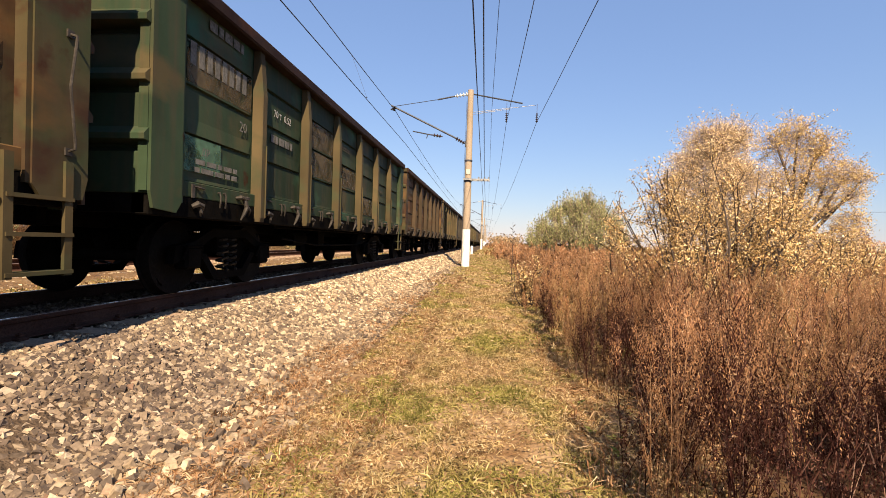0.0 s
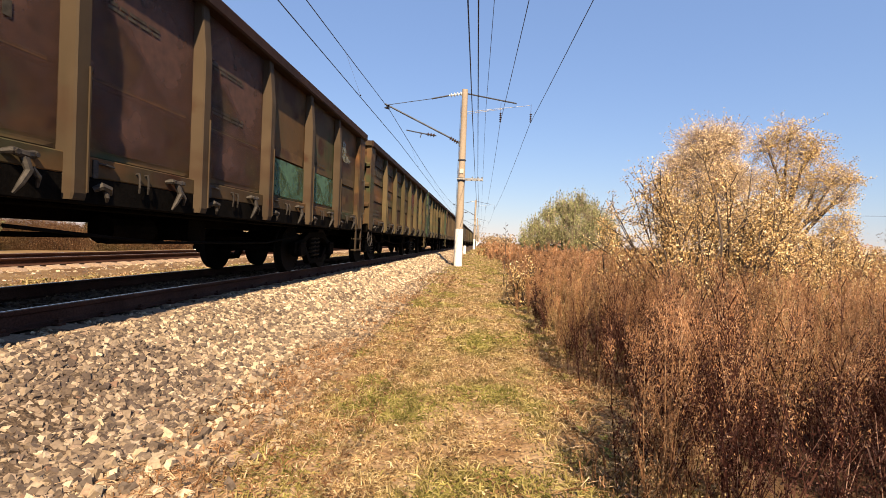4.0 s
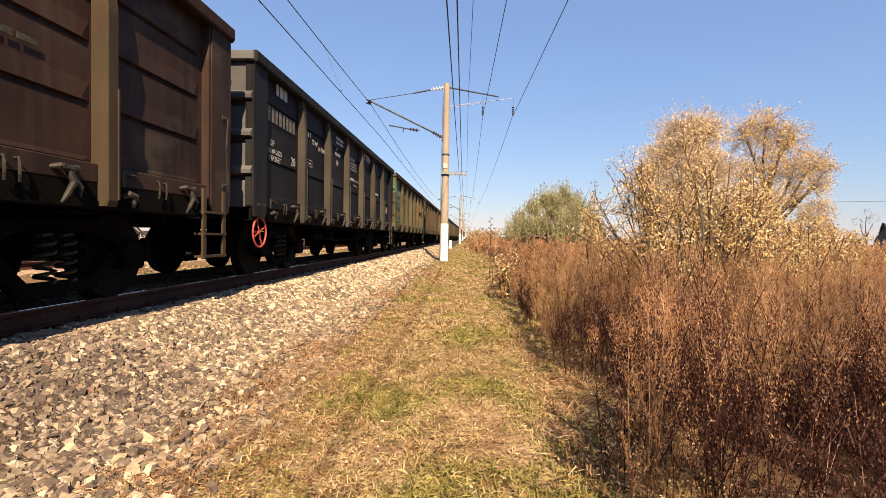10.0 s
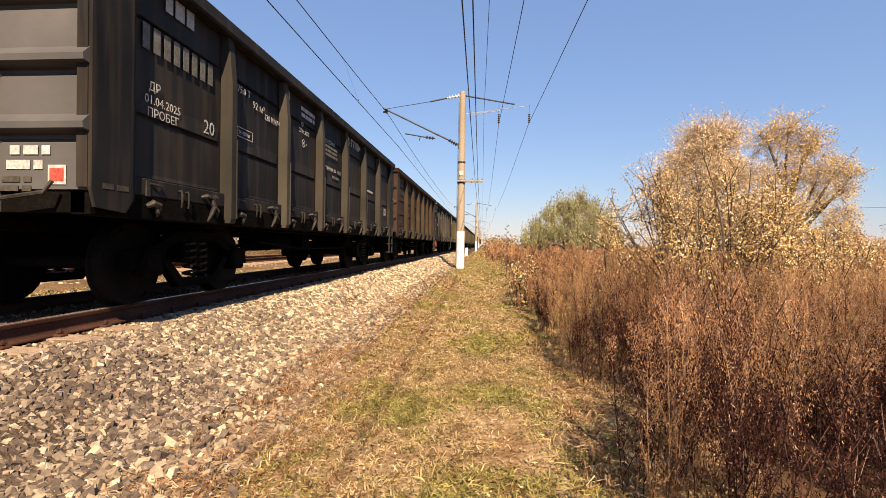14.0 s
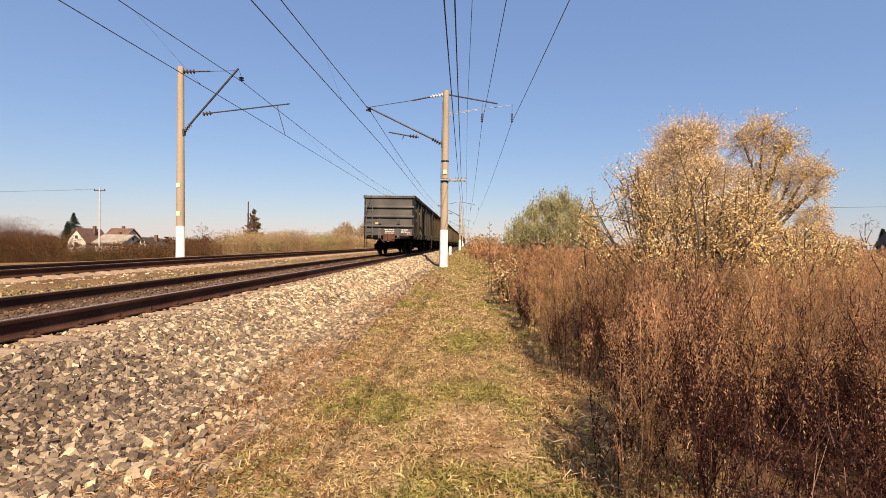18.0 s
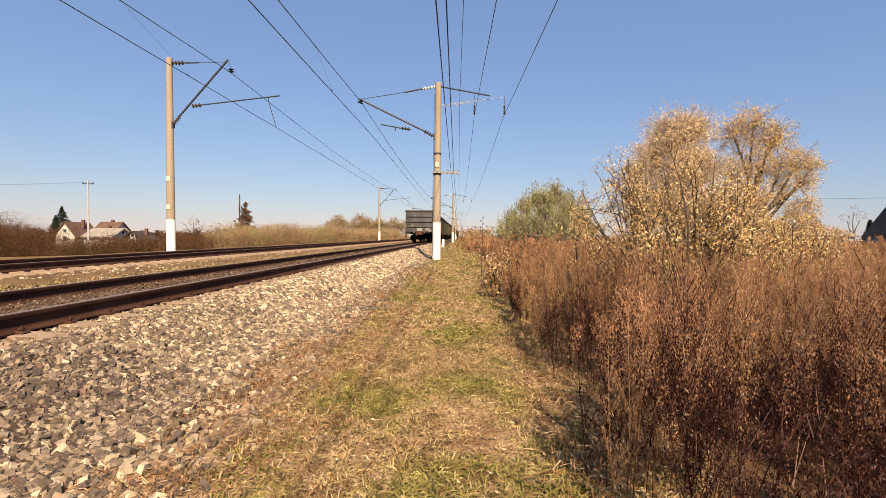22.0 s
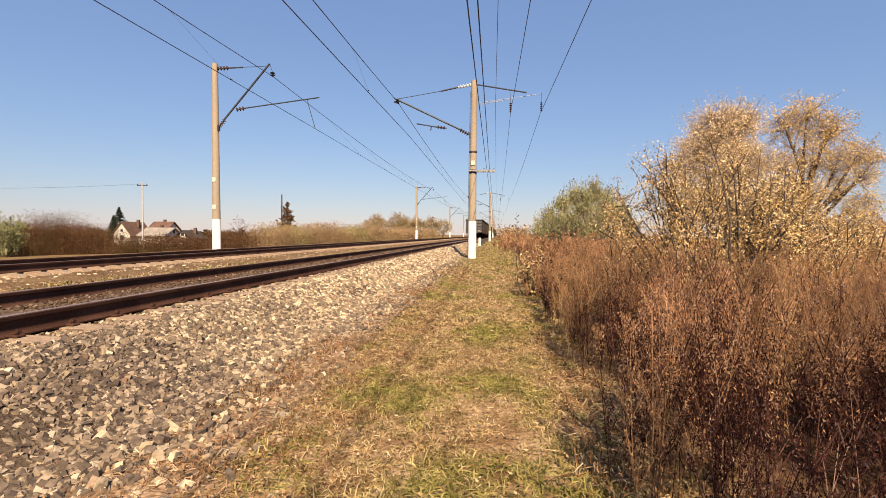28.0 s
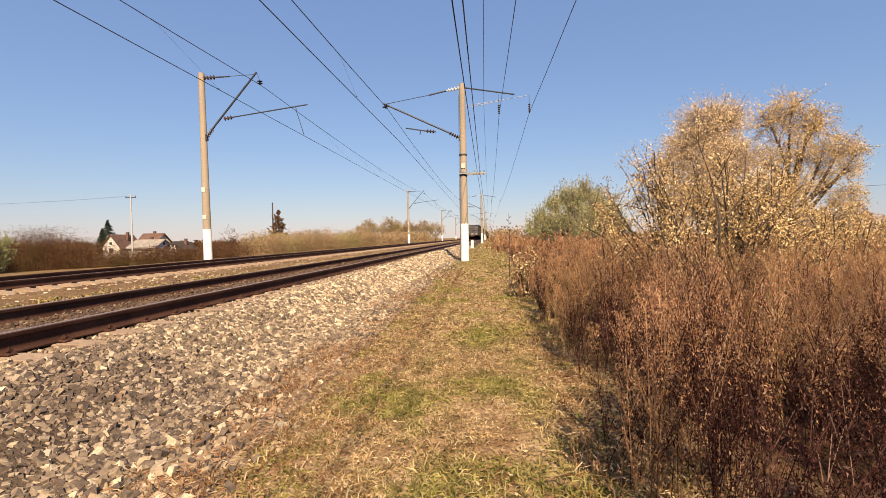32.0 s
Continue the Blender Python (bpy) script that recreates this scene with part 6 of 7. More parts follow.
def spray(name, tone, rx, ry, cover, scale=2.5):
    """Thin sprayed paint: densest in the middle of its shape, broken up by wear, the old coat showing through."""
    m, nt, b = start(name, 0.8)
    nt.links.new(mixed(nt, 1.0, tone, ramp(nt, fuzz(nt, 9.0), [(0.3, (0.6, 0.6, 0.6)), (0.7, (1.2, 1.2, 1.2))]), "MULTIPLY"), b.inputs["Base Color"])
    tc, mp, gr = nt.nodes.new("ShaderNodeTexCoord"), nt.nodes.new("ShaderNodeMapping"), nt.nodes.new("ShaderNodeTexGradient")
    mp.inputs["Scale"].default_value = (1 / rx, 1 / ry, 1)
    gr.gradient_type = "SPHERICAL"
    nt.links.new(tc.outputs["Object"], mp.inputs[0])
    nt.links.new(mp.outputs[0], gr.inputs[0])
    near = ramp(nt, gr.outputs[1], [(0.0, (0, 0, 0)), (0.45, (1, 1, 1))])
    worn = ramp(nt, fuzz(nt, scale, 7.0), [(0.36, (0.1, 0.1, 0.1)), (0.58, (cover, cover, cover))])
    nt.links.new(mixed(nt, 1.0, near, worn, "MULTIPLY"), b.inputs["Alpha"])
    return m


RED_SPRAY = spray("faded_red_spray", (0.13, 0.034, 0.022), 0.70, 0.60, 0.70)
TEAL_SPRAY = spray("faded_teal_spray", (0.066, 0.150, 0.092), 1.1, 0.6, 0.85)
BROWN_SPRAY = spray("brown_repaint", (0.070, 0.030, 0.019), 1.3, 1.5, 0.95, 1.2)
OCHRE_SPRAY = spray("ochre_repaint", (0.085, 0.062, 0.028), 1.2, 0.6, 0.85, 3.0)
WHITE_SPRAY = spray("faded_white_spray", (0.22, 0.22, 0.17), 0.9, 0.9, 0.6, 6.0)
DARK_SPRAY = spray("worn_black_spray", (0.012, 0.011, 0.010), 1.6, 1.6, 0.9, 5.0)
FADED = surface("faded_marking", (0.038, 0.033, 0.026), (0.070, 0.062, 0.050), 6.0, 30.0, 0.8, bump=0.0)
DULL = surface("dull_white_marking", (0.1040, 0.1008, 0.0910), (0.1625, 0.1560, 0.1430), 6.0, 30.0, 0.8, bump=0.0)
YELLOW_PLATE = surface("yellowish_plate", (0.42, 0.36, 0.18), (0.50, 0.44, 0.24), 6.0, 30.0, 0.7, bump=0.0)
FACE_X = 1.441
BY_INDEX = dict(WAGONS)


def side_pose(panel, along, z, x=FACE_X):
    """A pose on the outer face of the side towards the camera: text runs along the line, upright."""
    m = Matrix(((0, 0, 1, x), (1, 0, 0, bay_y(panel) + along * 0.92), (0, 1, 0, z), (0, 0, 0, 1)))
    return m


def words(body, size, w, m, material=MARKING, label=""):
    key = ("words", body, size, material.name)
    if key not in CACHE:
        cu = bpy.data.curves.new("marking", "FONT")
        cu.body, cu.size, cu.extrude, cu.resolution_u = body, size, 0.001, 2
        ob = new("marking", cu)
        bpy.context.view_layer.update()
        me = bpy.data.meshes.new_from_object(ob)
        bpy.data.objects.remove(ob)
        me.materials.clear()
        me.materials.append(material)
        CACHE[key] = me
    return piece("marking", CACHE[key], w, m, label or "white stencilled marking")


def strip(w, m, bars_list, material=MARKING):
    """Plain bars standing for writing: (x0, y0, x1, y1) on the face."""
    g = Geo()
    for x0, y0, x1, y1 in bars_list:
        g.box(x0, x1, y0, y1, 0, 0.002)
    return piece("marking", g.mesh("marking", material), w, m, "plain painted marking")


def digits(w, m, n, size, material=MARKING):
    return strip(w, m, [(i * size * 0.62, 0, i * size * 0.62 + size * 0.40, size) for i in range(n)], material)


def lines(w, m, rows, width, size, material=MARKING, seed=1):
    rng = np.random.default_rng(seed)
    out = []
    for r in range(rows):
        x = rng.uniform(0, 0.06)
        while x < width - 0.05:
            k = rng.uniform(0.08, 0.25)
            out.append((x, -r * size * 1.6, min(x + k, width), -r * size * 1.6 + size))
            x += k + 0.035
    return strip(w, m, out, material)


def ring(w, m, r, t, material=MARKING):
    g = Geo()
    n = 24
    vs = [(math.cos(a) * q, math.sin(a) * q, z) for z in (0, 0.002) for q in (r, r - t) for a in [2 * math.pi * i / n for i in range(n)]]
    fs = []
    for i in range(n):
        j = (i + 1) % n
        fs += [(2 * n + i, 2 * n + j, 3 * n + j, 3 * n + i), (i, n + i, n + j, j), (i, j, 2 * n + j, 2 * n + i), (n + i, 3 * n + i, 3 * n + j, n + j)]
    g.add(vs, fs)
    return piece("marking", g.mesh("marking", material), w, m, "painted ring mark")


def frame_mark(w, m, x1, y1, t, material=MARKING):
    return strip(w, m, [(0, 0, x1, t), (0, y1 - t, x1, y1), (0, t, t, y1 - t), (x1 - t, t, x1, y1 - t)], material)


def modern_markings(w, first):
    strip(w, side_pose(0, -0.35, 3.22), [(0, 0, 0.12, 0.2), (0.16, 0, 0.32, 0.2), (0.36, 0, 0.5, 0.2)])
    digits(w, side_pose(0, -0.72, 2.70), 8, 0.26, DULL)
    words("ДР", 0.13, w, side_pose(0, -0.62, 2.30))
    words("01.04.2025", 0.13, w, side_pose(0, -0.68, 2.16))
    words("ПРОБЕГ", 0.13, w, side_pose(0, -0.64, 2.03))
    words("20", 0.24, w, side_pose(0, 0.42, 2.08))
    words("75.0 Т", 0.14, w, side_pose(1, -0.62, 2.84))
    words("92 м³", 0.16, w, side_pose(1, -0.14, 2.73))
    words("120 КМ/Ч", 0.13, w, side_pose(1, 0.26, 2.66))
    words("24.430 м", 0.085, w, side_pose(1, -0.58, 2.26))
    frame_mark(w, side_pose(1, -0.62, 2.22), 0.45, 0.14, 0.010)
    ring(w, side_pose(2, -0.72, 3.30), 0.11, 0.03)
    strip(w, side_pose(2, -0.78, 3.27), [(0, 0, 0.12, 0.06)])
    lines(w, side_pose(2, -0.05, 3.22), 2, 0.7, 0.07, MARKING, 3)
    words("КР", 0.11, w, side_pose(2, -0.05, 2.92))
    words("27.01.2037", 0.11, w, side_pose(2, -0.12, 2.80))
    ring(w, side_pose(2, 0.10, 2.62), 0.075, 0.014)
    strip(w, side_pose(2, 0.08, 2.60), [(0, 0, 0.04, 0.04), (0.14, 0.01, 0.18, 0.03)])
    frame_mark(w, side_pose(2, -0.78, 2.10), 0.20, 0.32, 0.015)
    strip(w, side_pose(2, -0.74, 2.16), [(0, 0, 0.12, 0.03), (0, 0.08, 0.12, 0.10), (0, 0.15, 0.12, 0.19)])
    words("АРЕНДОВАН", 0.11, w, side_pose(3, -0.55, 2.92))
    lines(w, side_pose(3, -0.60, 2.82), 3, 0.95, 0.055, DULL, 5)
    words("СОБСТВЕННИК АО", 0.105, w, side_pose(3, -0.75, 2.34))
    strip(w, side_pose(3, 0.42, 2.34), [(0, 0, 0.30, 0.08)], DULL)
    lines(w, side_pose(3, 0.0, 2.20), 1, 0.6, 0.06, DULL, 7)
    ring(w, side_pose(4, -0.60, 3.28), 0.15, 0.05)
    strip(w, side_pose(4, -0.67, 3.22), [(0, 0, 0.08, 0.09), (0.06, 0.09, 0.13, 0.14)])
    strip(w, side_pose(4, -0.28, 3.20), [(0, 0, 0.05, 0.2), (0.05, 0.15, 0.16, 0.2), (0.22, 0, 0.27, 0.2), (0.27, 0.15, 0.36, 0.2), (0.36, 0, 0.41, 0.2), (0.46, 0, 0.51, 0.2), (0.51, 0.15, 0.6, 0.2), (0.6, 0, 0.65, 0.2), (0.71, 0, 0.76, 0.2), (0.76, 0.07, 0.88, 0.13)])
    words("СРОЧНЫЙ ВОЗВРАТ", 0.085, w, side_pose(5, -0.48, 2.24))
    strip(w, side_pose(6, 0.24, 1.68), [(0, 0, 0.31, 0.24)])
    frame_mark(w, side_pose(6, 0.265, 1.705, FACE_X + 0.004), 0.26, 0.19, 0.020, RED_PAINT)
    strip(w, side_pose(6, 0.32, 1.76, FACE_X + 0.004), [(0, 0, 0.03, 0.08), (0.045, 0.015, 0.11, 0.03), (0.045, 0.05, 0.11, 0.065)], BLACK_PAINT)
    strip(w, side_pose(6, 0.42, 1.285, 1.494), [(0, 0, 0.36, 0.04)], RED_PAINT)
    ring(w, side_pose(6, 0.86, 1.30, 1.538), 0.05, 0.02)
    lines(w, Matrix(((0, 0, 1, 1.537), (1, 0, 0, -6.53), (0, 1, 0, 1.2), (0, 0, 0, 1))), 1, 0.36, 0.05, FADED, 9)


for i in (0, 2):
    modern_markings(BY_INDEX[i], i)


def older_markings(w, tone, seed, clear=True):
    digits(w, side_pose(0, -0.72, 2.72), 8, 0.26, tone)
    lines(w, side_pose(0, -0.35, 3.25), 1, 0.8, 0.12, tone, seed)
    if clear:
        words("20", 0.20, w, side_pose(0, 0.45, 2.20), tone)
        words("ДР", 0.12, w, side_pose(0, -0.45, 1.72), tone)
    lines(w, side_pose(0, -0.62, 1.60), 2, 0.95, 0.06, tone, seed + 1)
    lines(w, side_pose(1, -0.45, 2.25), 1, 0.8, 0.12, tone, seed + 2)
    lines(w, side_pose(2, -0.55, 2.80), 2, 0.7, 0.03, FADED, seed + 3)
    lines(w, side_pose(3, -0.65, 2.85), 2, 0.8, 0.03, FADED, seed + 4)
    lines(w, side_pose(3, -0.65, 2.30), 2, 0.8, 0.03, FADED, seed + 5)
    lines(w, side_pose(5, -0.40, 2.22), 1, 0.6, 0.05, FADED, seed + 6)


older_markings(BY_INDEX[6], DULL, 20)
words("70 т  0.52", 0.16, BY_INDEX[6], side_pose(1, -0.35, 2.66))
old = BY_INDEX[3]
digits(old, side_pose(0, -0.56, 2.67), 8, 0.25, DULL)
words("20", 0.17, old, side_pose(0, 0.50, 2.38), DULL)
lines(old, side_pose(0, -0.40, 3.16), 1, 0.8, 0.12, FADED, 30)
words("ДР", 0.10, old, side_pose(0, -0.25, 1.57), DULL)
lines(old, side_pose(0, -0.45, 1.47), 1, 0.80, 0.07, DULL, 31)
for panel in (2, 3, 5):
    lines(old, side_pose(panel, -0.55, 2.20), 2, 0.7, 0.03, FADED, 32 + panel)
older_markings(BY_INDEX[4], FADED, 40, False)
older_markings(BY_INDEX[5], FADED, 50, False)
older_markings(BY_INDEX[1], FADED, 60, False)
older_markings(BY_INDEX[7], FADED, 70, False)


def blot(w, m, outline, material):
    """A sprayed shape: a closed outline on the face."""
    n = len(outline)
    g = Geo().add([(a, b, 0.0) for a, b in outline] + [(a, b, 0.002) for a, b in outline], [tuple(reversed(range(n))), tuple(range(n, 2 * n))] + [(i, (i + 1) % n, n + (i + 1) % n, n + i) for i in range(n)])
    return piece("graffiti", g.mesh("graffiti", material), w, m, "faded sprayed graffiti")


def wavy(rx, ry, n, seed, rough):
    rng = np.random.default_rng(seed)
    k = 1 + rough * rng.uniform(-1, 1, n)
    return [(rx * k[i] * math.cos(2 * math.pi * i / n), ry * k[i] * math.sin(2 * math.pi * i / n)) for i in range(n)]


def sheet(rx, ry):
    return [(-rx, -ry), (rx, -ry), (rx, ry), (-rx, ry)]


for i, panel in ((3, 4), (5, 4)):
    w = BY_INDEX[i]
    blot(w, side_pose(panel, 0.22, 2.52, FACE_X), sheet(0.72, 0.6), RED_SPRAY)
    blot(w, side_pose(panel, -0.30, 2.62, FACE_X + 0.004), [(-0.05, -0.40), (0.22, -0.44), (0.17, -0.1), (0.20, 0.14), (0.30, 0.26), (0.52, 0.36), (0.40, 0.41), (0.16, 0.39), (0.02, 0.26), (-0.06, 0.0)], DARK_SPRAY)
    blot(w, side_pose(panel, 0.10, 2.16, FACE_X + 0.006), [(0.10, -0.1), (0.22, -0.08), (0.02, 0.3), (-0.08, 0.28)], WHITE_SPRAY)
    for k, z in ((-0.5, 2.10), (0.35, 2.10), (-0.2, 2.66)):
        strip(w, side_pose(5, k, z), [(0, 0, 0.07, 0.30), (0.07, 0.12, 0.17, 0.18), (0.17, 0, 0.23, 0.30)], DARK_SPRAY)
w = BY_INDEX[3]
for panel, z, tall in ((0, 2.80, 0.20), (0, 2.32, 0.24), (0, 1.55, 0.14), (1, 2.82, 0.19), (1, 1.55, 0.13), (2, 2.80, 0.20), (2, 2.32, 0.22), (2, 1.53, 0.13), (3, 2.32, 0.22), (3, 1.88, 0.14), (4, 1.88, 0.16), (6, 2.32, 0.20)):
    blot(w, side_pose(panel, 0.0, z, FACE_X - 0.004), sheet(0.72, tall), TEAL_SPRAY)
w = BY_INDEX[4]
for panel in (0, 1, 2, 3):
    blot(w, side_pose(panel, 0.0, 2.45, FACE_X - 0.006), sheet(0.9, 1.0), BROWN_SPRAY)
blot(w, side_pose(0, 0.1, 2.75, FACE_X - 0.003), sheet(0.7, 0.4), TEAL_SPRAY)
blot(w, side_pose(4, 0.0, 1.72, FACE_X - 0.004), sheet(0.8, 0.30), TEAL_SPRAY)
blot(w, side_pose(5, 0.0, 1.74, FACE_X - 0.004), sheet(0.8, 0.30), TEAL_SPRAY)
green_one = BY_INDEX[6]
for panel, z, tall in ((0, 2.75, 0.24), (2, 2.75, 0.24), (2, 2.20, 0.24), (4, 1.66, 0.22), (3, 2.20, 0.22)):
    blot(green_one, side_pose(panel, 0.0, z, FACE_X - 0.004), sheet(0.72, tall), OCHRE_SPRAY)
blot(green_one, side_pose(0, -0.45, 1.70, FACE_X - 0.003), sheet(0.40, 0.20), TEAL_SPRAY)
blot(w, side_pose(6, -0.25, 2.85, FACE_X), wavy(0.16, 0.20, 14, 9, 0.2), WHITE_SPRAY)
blot(w, side_pose(6, -0.05, 2.68, FACE_X + 0.003), wavy(0.30, 0.09, 14, 10, 0.2), WHITE_SPRAY)


def hand_wheel(w, y, material, label):
    hw = piece("hand_wheel", Geo().tube([(1.38, y, 0.78), (1.50, y, 0.78)], 0.022, 6).mesh("hand_wheel", material), w, None, label)
    g = Geo()
    n = 20
    g.tube([(1.50, y + 0.24 * math.cos(2 * math.pi * i / n), 0.78 + 0.24 * math.sin(2 * math.pi * i / n)) for i in range(n + 1)], 0.016, 6)
    for k in range(4):
        a = 1.571 * k + 0.4
        g.tube([(1.50, y, 0.78), (1.49, y + 0.12 * math.cos(a), 0.78 + 0.12 * math.sin(a)), (1.50, y + 0.24 * math.cos(a), 0.78 + 0.24 * math.sin(a))], 0.011, 5)
    piece("rim", g.mesh("rim", material), hw)


hand_wheel(BY_INDEX[2], -6.30, RED_PAINT, "red brake hand wheel")
for i in (5,):
    hand_wheel(BY_INDEX[i], -6.30, LATCH, "grey brake hand wheel")


def end_pose(x, z, y=-6.587):
    return Matrix(((1, 0, 0, x), (0, 0, -1, y), (0, 1, 0, z), (0, 0, 0, 1)))


tail = BY_INDEX[0]
lines(tail, end_pose(-0.30, 1.50), 3, 0.62, 0.07, MARKING, 91)
lines(tail, end_pose(0.72, 1.48), 2, 0.42, 0.08, MARKING, 92)
lines(tail, end_pose(0.62, 1.24), 2, 0.34, 0.05, FADED, 93)
strip(tail, end_pose(-0.86, 1.86, -6.597), [(0, 0, 0.30, 0.10)], YELLOW_PLATE)
strip(tail, end_pose(1.12, 1.22), [(0, 0, 0.17, 0.17)], MARKING)
strip(tail, end_pose(1.14, 1.25, -6.592), [(0, 0, 0.13, 0.11)], RED_PAINT)
piece("tail_marker", Geo().tube([(0.18, -6.70, 1.00), (0.18, -6.74, 1.00)], 0.07, 12).mesh("tail_marker", RED_PAINT), tail, None, "red tail marker disc")
piece("brake_hose", Geo().tube([(-0.62, -6.60, 1.25), (-0.55, -6.75, 1.05), (-0.35, -6.95, 0.85), (-0.2, -6.9, 0.72)], 0.028, 6).mesh("brake_hose", LATCH), tail)
piece("uncoupling_rod", Geo().tube([(0.15, -6.68, 0.98), (0.5, -6.71, 0.98), (0.62, -6.71, 1.06), (1.2, -6.71, 1.14), (1.25, -6.68, 1.24)], 0.02, 6).mesh("uncoupling_rod", LATCH), tail)


# ---- small pieces of the track ----
def sleeper_geo():
    g = Geo()
    prof = [(-1.36, -0.262), (-1.26, -0.192), (-0.95, -0.184), (-0.6, -0.19), (-0.35, -0.232), (0.35, -0.232), (0.6, -0.19), (0.95, -0.184), (1.26, -0.192), (1.36, -0.262)]
    vs, fs = [], []
    for x, z in prof:
        half = 0.112 if abs(x) < 1.3 else 0.070
        vs += [(x, -half - 0.03, -0.38), (x, -half, z), (x, half, z), (x, half + 0.03, -0.38)]
    for i in range(len(prof) - 1):
        a = i * 4
        fs += [(a, a + 1, a + 5, a + 4), (a + 1, a + 2, a + 6, a + 5), (a + 2, a + 3, a + 7, a + 6)]
    fs += [(3, 2, 1, 0), (36, 37, 38, 39)]
    return g.add(vs, fs)


def clip_geo():
    g = Geo().box(-0.045, 0.045, -0.045, 0.045, -0.185, -0.158, 0.008)
    return g.tube([(0, 0, -0.16), (0, 0, -0.115)], 0.014, 6).box(-0.022, 0.022, -0.022, 0.022, -0.148, -0.128)


SLEEPER_MESH = sleeper_geo().mesh("sleeper", CONCRETE_SLEEPER)
CLIP_MESH = clip_geo().mesh("rail_clip", RUST_RAIL)
for track, first, count in ((TRACK_NEAR, -1.34, 230), (TRACK_FAR, 3.9, 200)):
    for k in range(count):
        y = first + 5 + (k - 10) * 0.5435
        piece("sleeper", SLEEPER_MESH, track, pose(0, y, 0))
    if track is TRACK_NEAR:
        for k in range(8, 60):
            y = first + 5 + (k - 10) * 0.5435
            for x in (-0.90, -0.695, 0.695, 0.90):
                piece("rail_clip", CLIP_MESH, track, pose(x, y, 0))


# ---- loose stones ----
def stone_shapes(count, rng):
    """Angular blocks: eight corners pushed about."""
    cube = np.array([(x, y, z) for z in (-1, 1) for x, y in ((-1, -1), (1, -1), (1, 1), (-1, 1))], dtype=float)
    v = cube[None] * rng.uniform(0.74, 1.0, (count, 8, 1)) + rng.normal(0, 0.15, (count, 8, 3))
    v[:, 4:, :2] *= rng.uniform(0.55, 0.9, (count, 1, 1))
    return v


def stones(x, y, z, size, rng):
    n = len(x)
    v = stone_shapes(n, rng) * np.stack([rng.uniform(0.85, 1.30, n), rng.uniform(0.75, 1.1, n), rng.uniform(0.55, 0.90, n)], 1)[:, None] * size[:, None, None]
    turn, tip = rng.uniform(0, math.pi, n), rng.normal(0, 0.38, (n, 2))
    q = np.stack([np.cos(turn), tip[:, 0], tip[:, 1], np.sin(turn)], 1)
    q /= np.linalg.norm(q, axis=1)[:, None]
    w, a, b, c = q.T
    r = np.stack([1 - 2 * (b * b + c * c), 2 * (a * b - c * w), 2 * (a * c + b * w), 2 * (a * b + c * w), 1 - 2 * (a * a + c * c), 2 * (b * c - a * w), 2 * (a * c - b * w), 2 * (b * c + a * w), 1 - 2 * (a * a + b * b)], 1).reshape(n, 3, 3)
    v = np.einsum("nij,nkj->nki", r, v) + np.stack([x, y, z], 1)[:, None]
    f = (np.arange(n) * 8)[:, None, None] + np.array([(3, 2, 1, 0), (4, 5, 6, 7), (0, 1, 5, 4), (1, 2, 6, 5), (2, 3, 7, 6), (3, 0, 4, 7)])[None]
    return v.reshape(-1, 3), f.reshape(-1, 4)


def slope_z(x):
    return np.interp(x, [XN - 2.6, XN - 1.75, XN - 0.76, XN - 0.74, XN + 0.74, XN + 0.76, XN + 1.3, XN + 1.62, -2.9, -2.5, -1.6], [-0.38, -0.235, -0.22, -0.160, -0.160, -0.205, -0.21, -0.225, -0.45, -0.615, -0.64])


def stone_field(x0, x1, y0, y1, count, size, seed, label, thin=False):
    rng = np.random.default_rng(seed)
    x, y = rng.uniform(x0, x1, count), rng.uniform(y0, y1, count)
    if thin:
        ok = rng.uniform(0, 1, count) < np.clip((-1.25 - x) / 1.2, 0.04, 1) ** 1.4
        x, y = x[ok], y[ok]
    off = (y + 1.34 - 5 + 0.27) % 0.5435 - 0.27
    ok = (np.abs(off) > 0.125) | (np.abs(x - XN) > 1.34) | (np.abs(x - XN) < 0.70)
    ok &= np.abs(np.abs(x - XN) - 0.7975) > 0.14
    x, y = x[ok], y[ok]
    s = size * (0.60 + 0.75 * rng.uniform(0, 1, len(x)) ** 1.5)
    z = slope_z(x) + s * rng.uniform(-0.1, 0.75, len(x))
    v, f = stones(x, y, z, s, rng)
    return v, f


near_stones = joined([stone_field(-3.66, -2.2, 2.0, 4.6, 9200, 0.0255, 61, ""), stone_field(-3.9, -2.3, -9.0, 2.0, 11000, 0.034, 59, "")])
chunks = [stone_field(-3.66, -2.35, 4.2, 8.0, 10800, 0.0270, 60, ""), stone_field(-2.75, -0.7, 2.0, 14.0, 26000, 0.0175, 64, "", True), stone_field(-2.7, -1.0, 2.0, 10.0, 2600, 0.030, 68, "", True), stone_field(-2.7, -1.5, 12.0, 30.0, 6000, 0.032, 70, "", True), stone_field(-2.65, -1.9, 5.0, 14.0, 4500, 0.020, 72, ""),
          stone_field(-4.12, -3.60, 2.2, 14.0, 6000, 0.018, 69, ""), stone_field(-4.12, -3.65, 14.0, 40.0, 5000, 0.026, 72, "")]
far_stones = joined([stone_field(-3.66, -2.40, 7.0, 14.0, 10500, 0.0325, 66, ""), stone_field(-3.75, -2.5, 14.0, 26.0, 8000, 0.040, 62, ""), stone_field(-3.8, -2.5, 26.0, 60.0, 6000, 0.06, 63, "")])
tagged(piece("near_stones", quick_mesh("near_stones", *near_stones, STONE_GREY), BED_NEAR), "broken grey stones", kind="stuff")
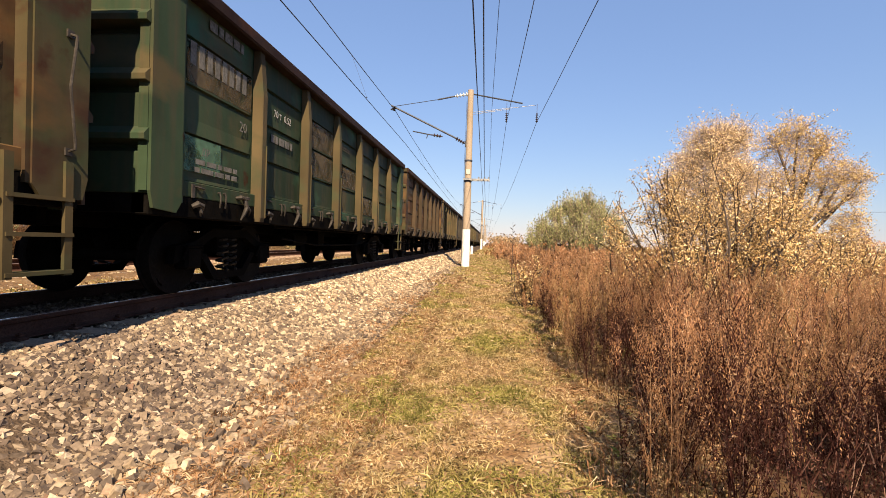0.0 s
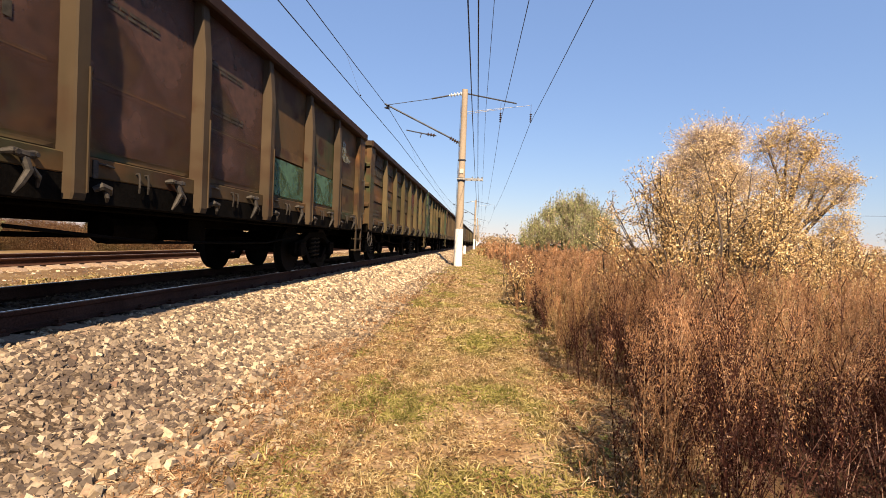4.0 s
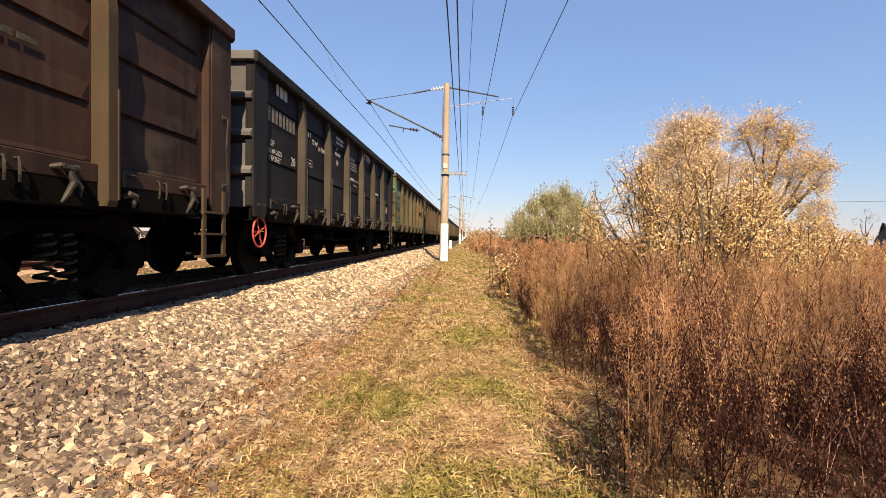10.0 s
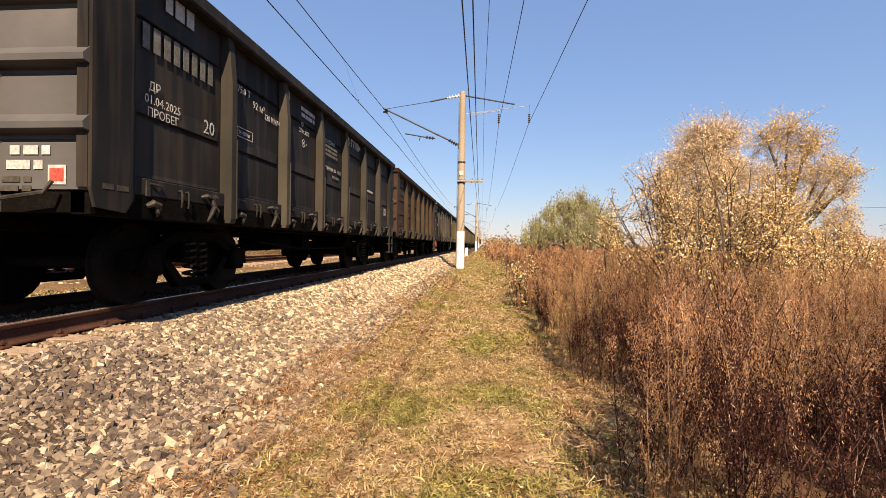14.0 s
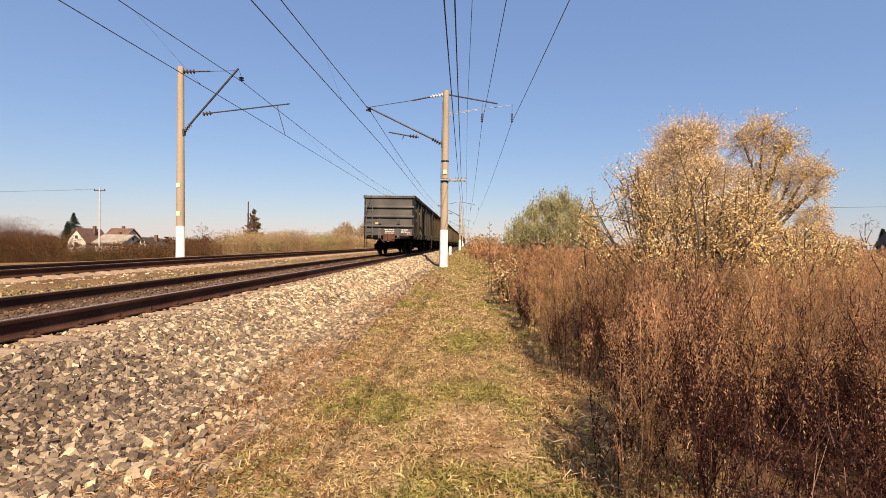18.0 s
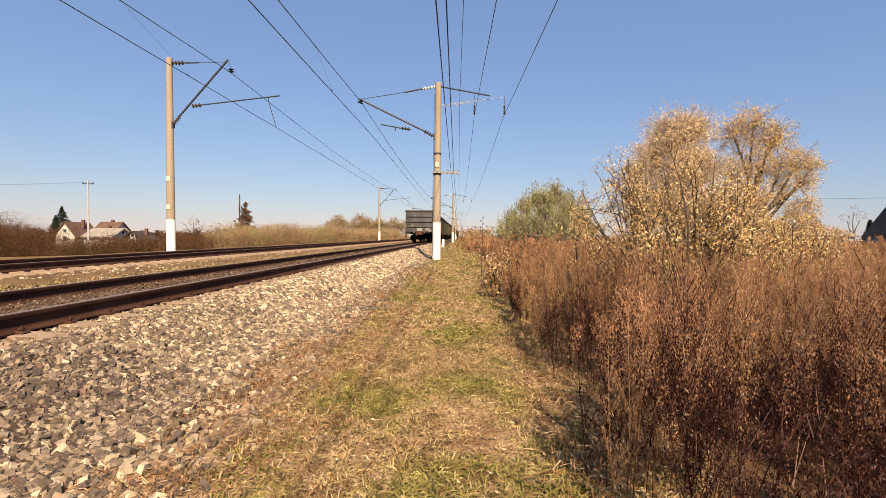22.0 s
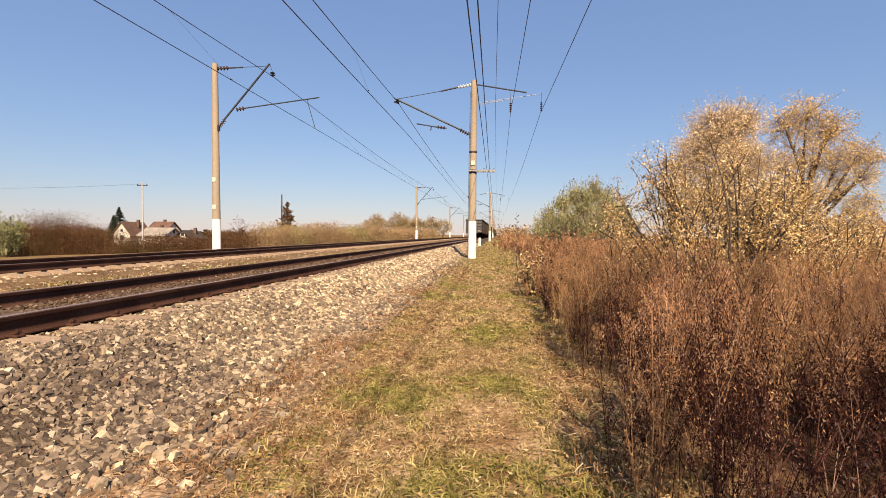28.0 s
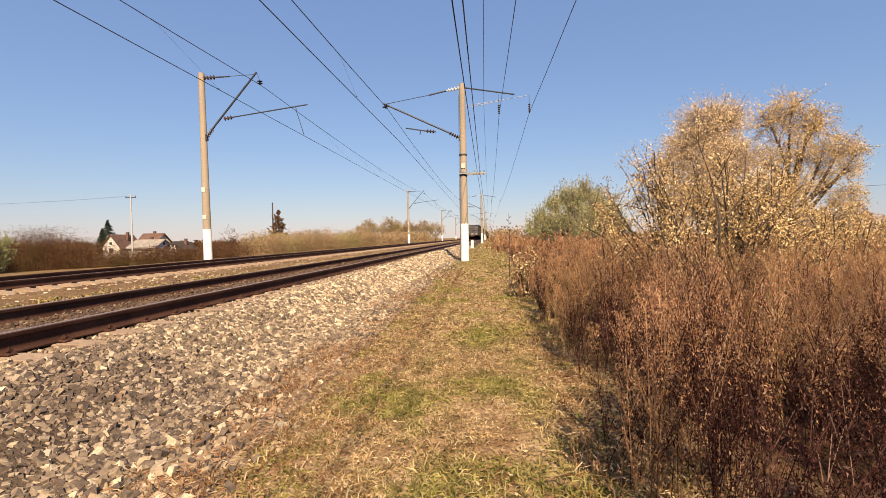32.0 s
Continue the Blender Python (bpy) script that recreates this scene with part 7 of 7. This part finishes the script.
tagged(piece("far_stones", quick_mesh("far_stones", *far_stones, STONE_PALE), BED_NEAR), "pale broken stones", kind="stuff")
oily = joined([stone_field(-6.9, -4.0, 2.5, 14.0, 12000, 0.017, 65, ""), stone_field(-6.9, -4.0, 14.0, 40.0, 5000, 0.03, 67, "")])
tagged(piece("oily_stones", quick_mesh("oily_stones", *oily, STONE_OILY), BED_NEAR), "dark oil-stained stones between the rails", kind="stuff")
v, f = joined(chunks)
loose = piece("stones", quick_mesh("stones", v, f, STONE), BED_NEAR)
tagged(loose, "broken pale grey and beige stones", kind="stuff")
rng_far = np.random.default_rng(71)
fx, fy = rng_far.uniform(XF - 2.6, XN - 2.3, 17000), 3.0 + 60.0 * rng_far.uniform(0, 1, 17000) ** 1.6
ok = np.abs(np.abs(fx - XF) - 0.7975) > 0.14
fx, fy = fx[ok], fy[ok]
fz = np.interp(fx, [XF - 3.0, XF - 1.7, XF + 1.7, XF + 2.7, XN - 2.6], [-0.4, -0.275, -0.275, -0.385, -0.37])
v, f = stones(fx, fy, fz, 0.035 * rng_far.uniform(0.5, 1.3, len(fx)), rng_far)
tagged(piece("stones", quick_mesh("stones", v, f, STONE), BED_FAR), "weathered stones with dust", kind="stuff")



def single_stones():
    """The nearest stones, one object each, on a handful of shared shapes."""
    rng = np.random.default_rng(77)
    shapes = []
    for k in range(8):
        v, f = stones(np.zeros(1), np.zeros(1), np.zeros(1), np.array([0.029]), rng)
        shapes.append(quick_mesh("stone", v, f, STONE_ONE))
    for k in range(260):
        x, y = rng.uniform(-3.5, -1.9), rng.uniform(2.3, 5.2)
        piece("stone", shapes[k % 8], BED_NEAR, pose(x, y, float(slope_z(x)) + 0.018, rng.uniform(0, 360), rng.uniform(0, 360), rng.uniform(0, 360)))


single_stones()


def motions():
    """The train draws away along the line; its wheels roll."""
    for i, w in WAGONS:
        walk(w, [(float(t), on_line(tail_y(t) + HALF_L + i * PITCH)) for t in range(33)])
    step = 2.0 / FPS
    for i, ws, y in WHEELSETS:
        if i > 8:
            continue
        walk(ws, [(k * step, pose(0, y, 0.475, -math.degrees((tail_y(k * step) - tail_y(0)) / 0.475) % 360)) for k in range(481)])


motions()
